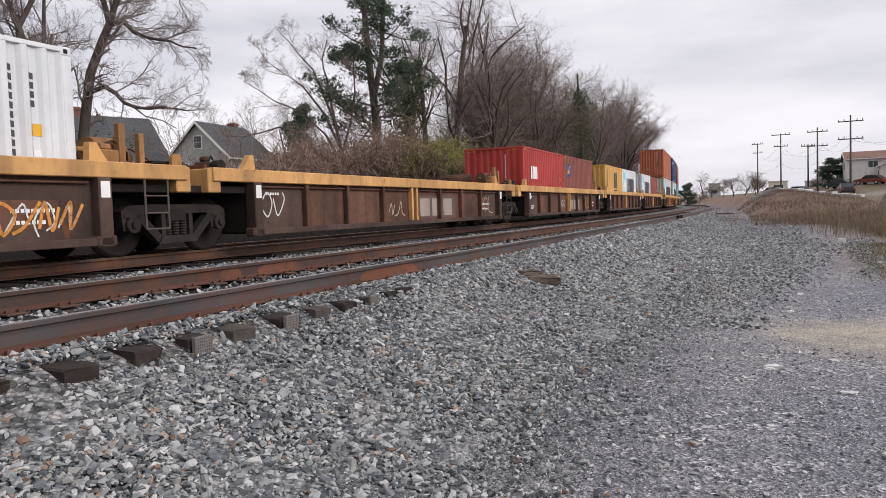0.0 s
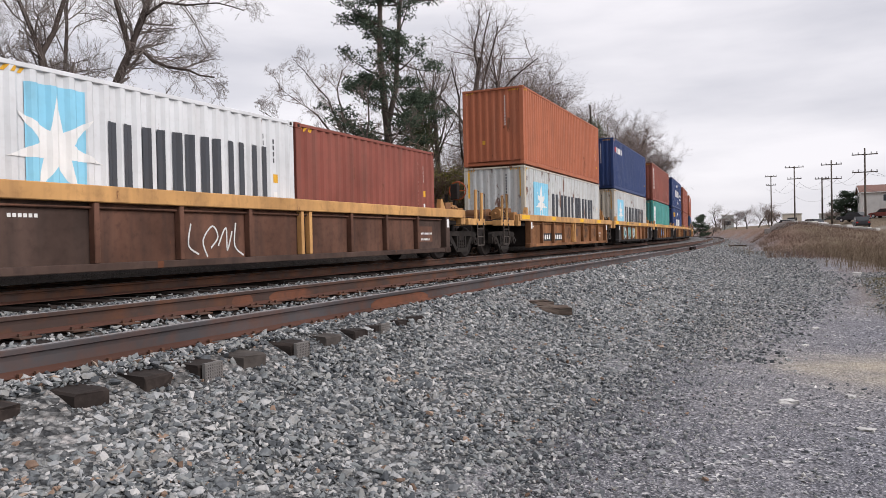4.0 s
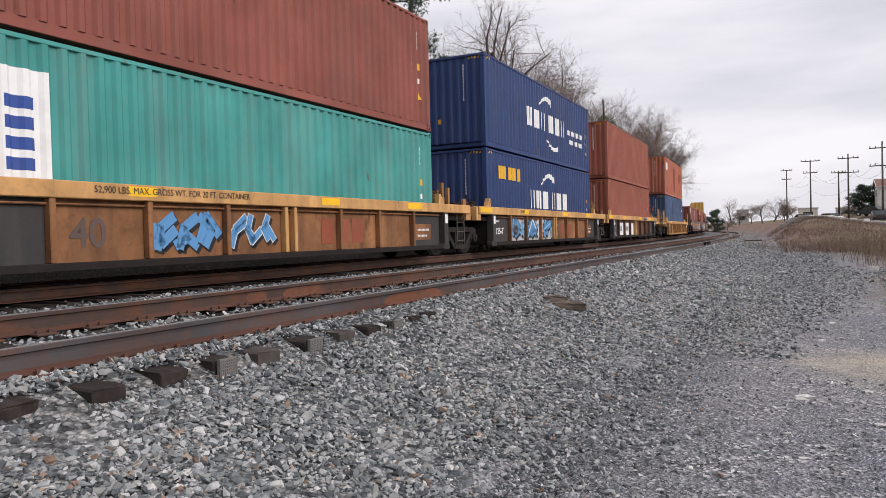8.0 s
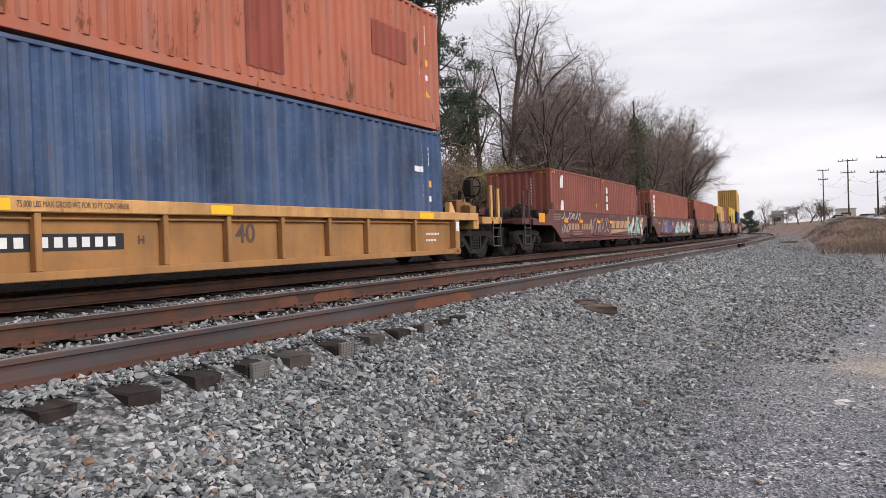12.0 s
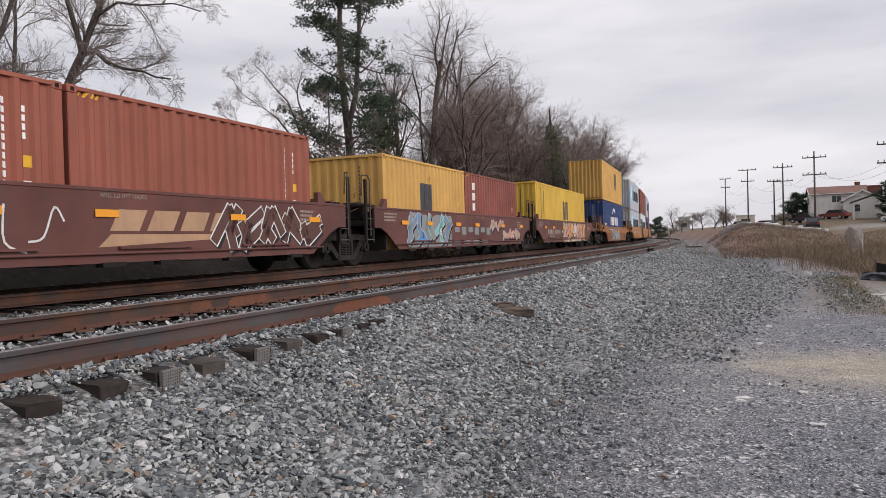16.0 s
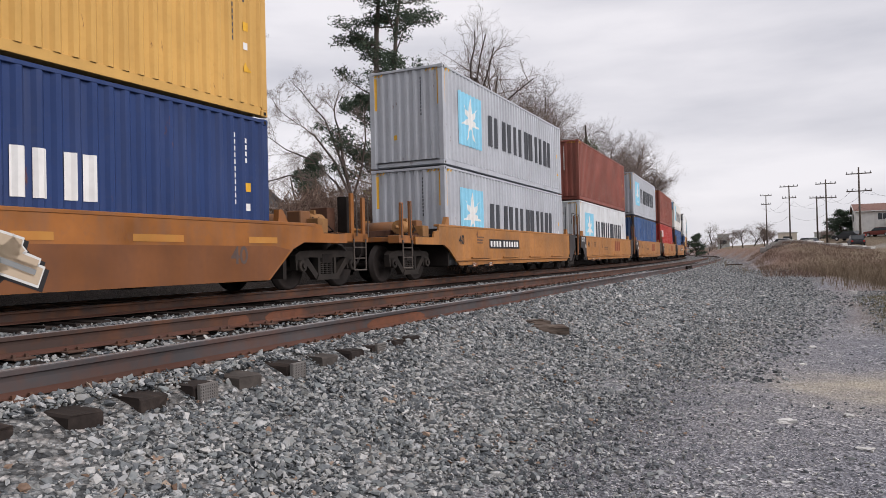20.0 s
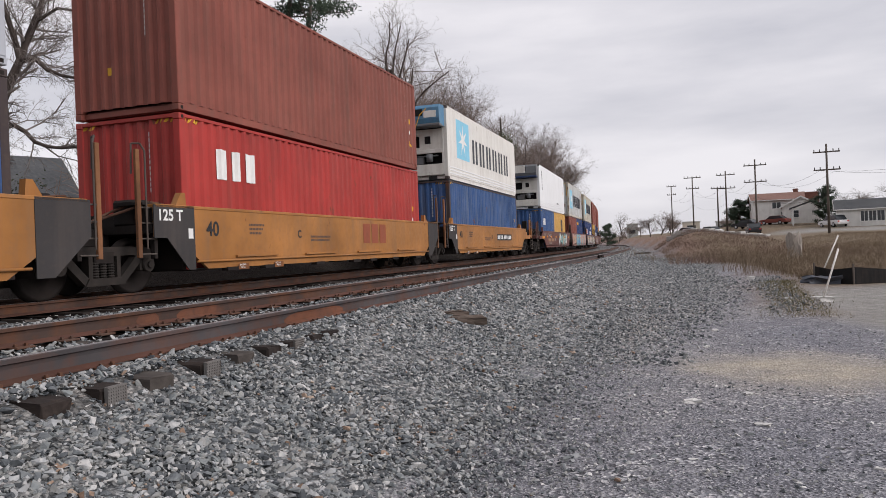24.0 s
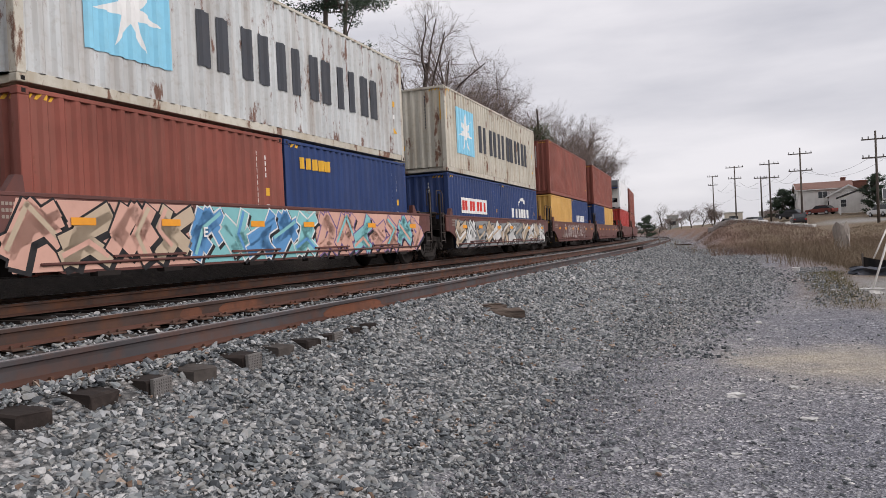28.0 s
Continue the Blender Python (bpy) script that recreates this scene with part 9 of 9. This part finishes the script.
# ---------------------------------------------------------------- odds and ends beside the road
WEATHERED = rough_stuff("weathered_broken_wood", ((0.25, (0.035, 0.026, 0.022)), (0.55, (0.11, 0.085, 0.07)), (0.85, (0.26, 0.22, 0.18))), 16, 0.95, 0.8, 0.02, stretch=(0.15, 1, 1))
PVC = paint("white_plastic_pipe", (0.66, 0.64, 0.60), 0.5, dirty=0.3)
BLACK_CLOTH = paint("black_fence_cloth", (0.012, 0.012, 0.013), 0.8, dirty=0.2)
STUMP = rough_stuff("pale_stump_wood", ((0.3, (0.20, 0.175, 0.15)), (0.7, (0.42, 0.38, 0.34))), 9, 0.95, 0.8, 0.02, stretch=(1, 1, 0.2))
RAG = paint("blue_grey_tarpaulin", (0.07, 0.08, 0.10), 0.7, dirty=0.4)


def chunk(name, label, category, m, lx, ly, lz, material, seed, jag=0.25):
    """A rough broken block."""
    rng = random.Random(seed)
    bm = bmesh.new()
    bmesh.ops.create_cube(bm, size=1.0)
    bmesh.ops.subdivide_edges(bm, edges=bm.edges[:], cuts=3, use_grid_fill=True)
    for v in bm.verts:
        n = noise.noise_vector(v.co * 2.3 + Vector((seed, 0, 0)))
        v.co = Vector((v.co.x * lx, v.co.y * ly, v.co.z * lz)) + Vector((n.x * lx * jag * 0.5, n.y * ly * jag, n.z * lz * jag))
        v.co.z += lz * 0.5
    ob = part(name, bm, material)
    ob.matrix_world = m
    return tagged(ob, label, category)


chunk("broken_tie", "broken weathered tie end lying on the ballast", "timber", pose(1.72, 10.5, gz(1.72, 10.5) - 0.02, 0, 0, 8), 0.56, 0.2, 0.12, WEATHERED, 2, 0.35)
chunk("broken_plank", "weathered splintered plank on the ballast", "timber", pose(1.58, 10.62, gz(1.58, 10.62) - 0.01, 0, 4, 20), 0.45, 0.12, 0.09, WEATHERED, 5, 0.4)
chunk("board", "grey weathered board lying on the gravel", "timber", pose(24.3, 57.5, gz(24.3, 57.5), 0, 0, -35), 2.2, 0.25, 0.1, WEATHERED, 7)
for k, (x, y, a) in enumerate(((3.1, 6.2, 0.075), (3.75, 6.35, 0.055), (3.24, 5.29, 0.05), (2.8, 7.71, 0.035), (4.3, 5.0, 0.04), (2.3, 4.6, 0.03), (4.9, 9.3, 0.06), (3.3, 4.1, 0.035), (1.9, 5.9, 0.03), (5.9, 10.9, 0.07))):
    chunk("white_stone", "pale chip of stone on the gravel road", "stone", pose(x, y, gz(x, y) - 0.008, 0, 0, 67 * k), 2 * a, a, 0.5 * a, WHITE_STONE, 20 + k, 0.4)
chunk("dark_rock", "small dark rock on the gravel", "rock", pose(12.8, 34.8, gz(12.8, 34.8) - 0.03, 0, 0, 20), 0.28, 0.25, 0.24, TIE_WOOD, 8)
chunk("white_rock", "pale rock at the gravel's edge", "rock", pose(14.2, 23.6, gz(14.2, 23.6) - 0.05, 0, 0, 50), 0.28, 0.22, 0.16, WHITE_STONE, 9)
chunk("pale_rock", "pale stone at the foot of a white pipe", "rock", pose(10.95, 15.25, gz(10.95, 15.25) - 0.03, 0, 0, 10), 0.42, 0.3, 0.14, WHITE_STONE, 10)
chunk("tarpaulin_heap", "crumpled blue-grey tarpaulin by the fence", "tarpaulin", pose(14.3, 20.0, gz(14.3, 20.0) - 0.03, 0, 0, 0), 0.9, 0.5, 0.25, RAG, 11, 0.5)
chunk("tree_stump", "pale broken tree stump in the dry grass", "tree stump", pose(24.5, 36.3, gz(24.5, 36.3) - 0.1, 4, -3, 0), 0.62, 0.55, 1.6, STUMP, 12, 0.35)
for (ax, ay, az), (bx, by, bz), lab in (((10.92, 15.28, gz(10.92, 15.28)), (11.35, 15.2, 1.15), "leaning white plastic pipe beside the lot"), ((14.6, 20.6, gz(14.6, 20.6)), (15.25, 20.4, 1.45), "leaning weathered pipe by the tarpaulin")):
    bm = bmesh.new()
    tube(bm, (ax, ay, az - 0.1), (bx, by, bz), 0.022, 10)
    tagged(part("leaning_pipe", bm, PVC), lab, "pipe")


def silt_fence():
    root = thing("silt_fence", "black cloth fence on wooden stakes by the lot", "fence")
    pts = [(14.5, 20.6), (15.0, 19.5), (17.0, 19.35), (20.0, 19.4), (26.0, 19.4)]
    for (ax, ay), (bx, by) in zip(pts, pts[1:]):
        za, zb = gz(ax, ay), gz(bx, by)
        bm = bmesh.new()
        d = Vector((bx - ax, by - ay, 0)).normalized()
        nx, ny = -d.y * 0.012, d.x * 0.012
        q = [(ax, ay, za - 0.05), (bx, by, zb - 0.05), (bx, by, zb + 0.5), ((ax + bx) / 2, (ay + by) / 2, (za + zb) / 2 + 0.42), (ax, ay, za + 0.52)]
        f = [bm.verts.new((x + nx, y + ny, z)) for x, y, z in q]
        b = [bm.verts.new((x - nx, y - ny, z)) for x, y, z in q]
        bm.faces.new(f)
        bm.faces.new(b[::-1])
        for i in range(5):
            bm.faces.new((f[i], f[(i + 1) % 5], b[(i + 1) % 5], b[i]))
        part("cloth_panel", bm, BLACK_CLOTH, root)
        part("stake", boxes((ax - 0.02, ax + 0.02, ay - 0.06, ay - 0.02, za - 0.1, za + 0.62)), POLE, root)


silt_fence()


def kerb_line():
    """The pale broken kerb slabs along the street's edge."""
    root = thing("kerb", "pale broken concrete kerb slabs along the street", "kerb", kind="structure")
    rng = random.Random(6)
    pts = [(43.2, 90.5), (43.9, 87.5), (45.2, 83.5), (46.9, 79.3), (48.3, 77.0)]
    for (ax, ay), (bx, by) in zip(pts, pts[1:]):
        n = 3
        for i in range(n):
            x, y = ax + (bx - ax) * (i + 0.5) / n, ay + (by - ay) * (i + 0.5) / n
            a = math.degrees(math.atan2(by - ay, bx - ax))
            ob = part("kerb_slab", boxes((-0.85, 0.85, -0.5, 0.5, -0.3, 0.36 + rng.uniform(-0.08, 0.05)), bevel=0.05), CONCRETE, root)
            ob.matrix_world = pose(x, y, gz(x, y), rng.uniform(-3, 3), rng.uniform(-2, 2), a + rng.uniform(-4, 4))


kerb_line()


def work_machine():
    root = thing("excavator", "small yellow work machine far down the line", "excavator", at=on_ground(60.5, 176.0, 20))
    part("body", boxes((-1.0, 1.0, -1.4, 1.4, 0.7, 1.7), bevel=0.1), BRIGHT_YELLOW, root)
    part("cab", boxes((-0.9, 0.1, -0.4, 1.2, 1.7, 2.7), bevel=0.08), GLASS, root)
    for sx in (-1, 1):
        part("crawler_track", boxes((sx * 0.9 - 0.25, sx * 0.9 + 0.25, -1.6, 1.6, 0.0, 0.7), bevel=0.12), RUBBER, root)
    bm = bmesh.new()
    pipe(bm, [(0.5, 1.2, 1.5), (0.5, 3.0, 3.0), (0.5, 4.6, 1.6)], 0.16)
    part("boom", bm, BRIGHT_YELLOW, root)


work_machine()


# ---------------------------------------------------------------- motion of the train
TIMES = [float(k) for k in range(29)]


def spin(wheelset, uc):
    """A wheelset rolls while its car runs along the stretch before the road."""
    base = wheelset.matrix_basis.copy()
    ts = [0.05 * k for k in range(561)]
    near = [t for t in ts if -14 < uc - run(t) < 46]
    keys = sorted({0.0, 28.0, *near})
    start_at = near[0] if near else 0.0
    stop_at = near[-1] if near else 0.0
    rows = []
    for t in keys:
        a = (run(min(max(t, start_at), stop_at)) - run(start_at)) / WHEEL_R
        rows.append((t, base @ Matrix.Rotation(a, 4, "X")))
    walk(wheelset, rows)


def motions():
    poses, places = {}, {}
    for root, uc in CARS:
        poses[round(uc, 3)] = [(t, train_pose(uc, t, 7.0)) for t in TIMES]
        places[root] = uc
        walk(root, poses[round(uc, 3)])
    for root, uc, y, z in TRAIN:
        walk(root, [(t, m @ AT((0, y, z))) for t, m in poses[round(uc, 3)]])
    for wheelset, y in WHEELS:
        top = wheelset.parent
        while top.parent:
            top = top.parent
        spin(wheelset, places[top] + y)


motions()
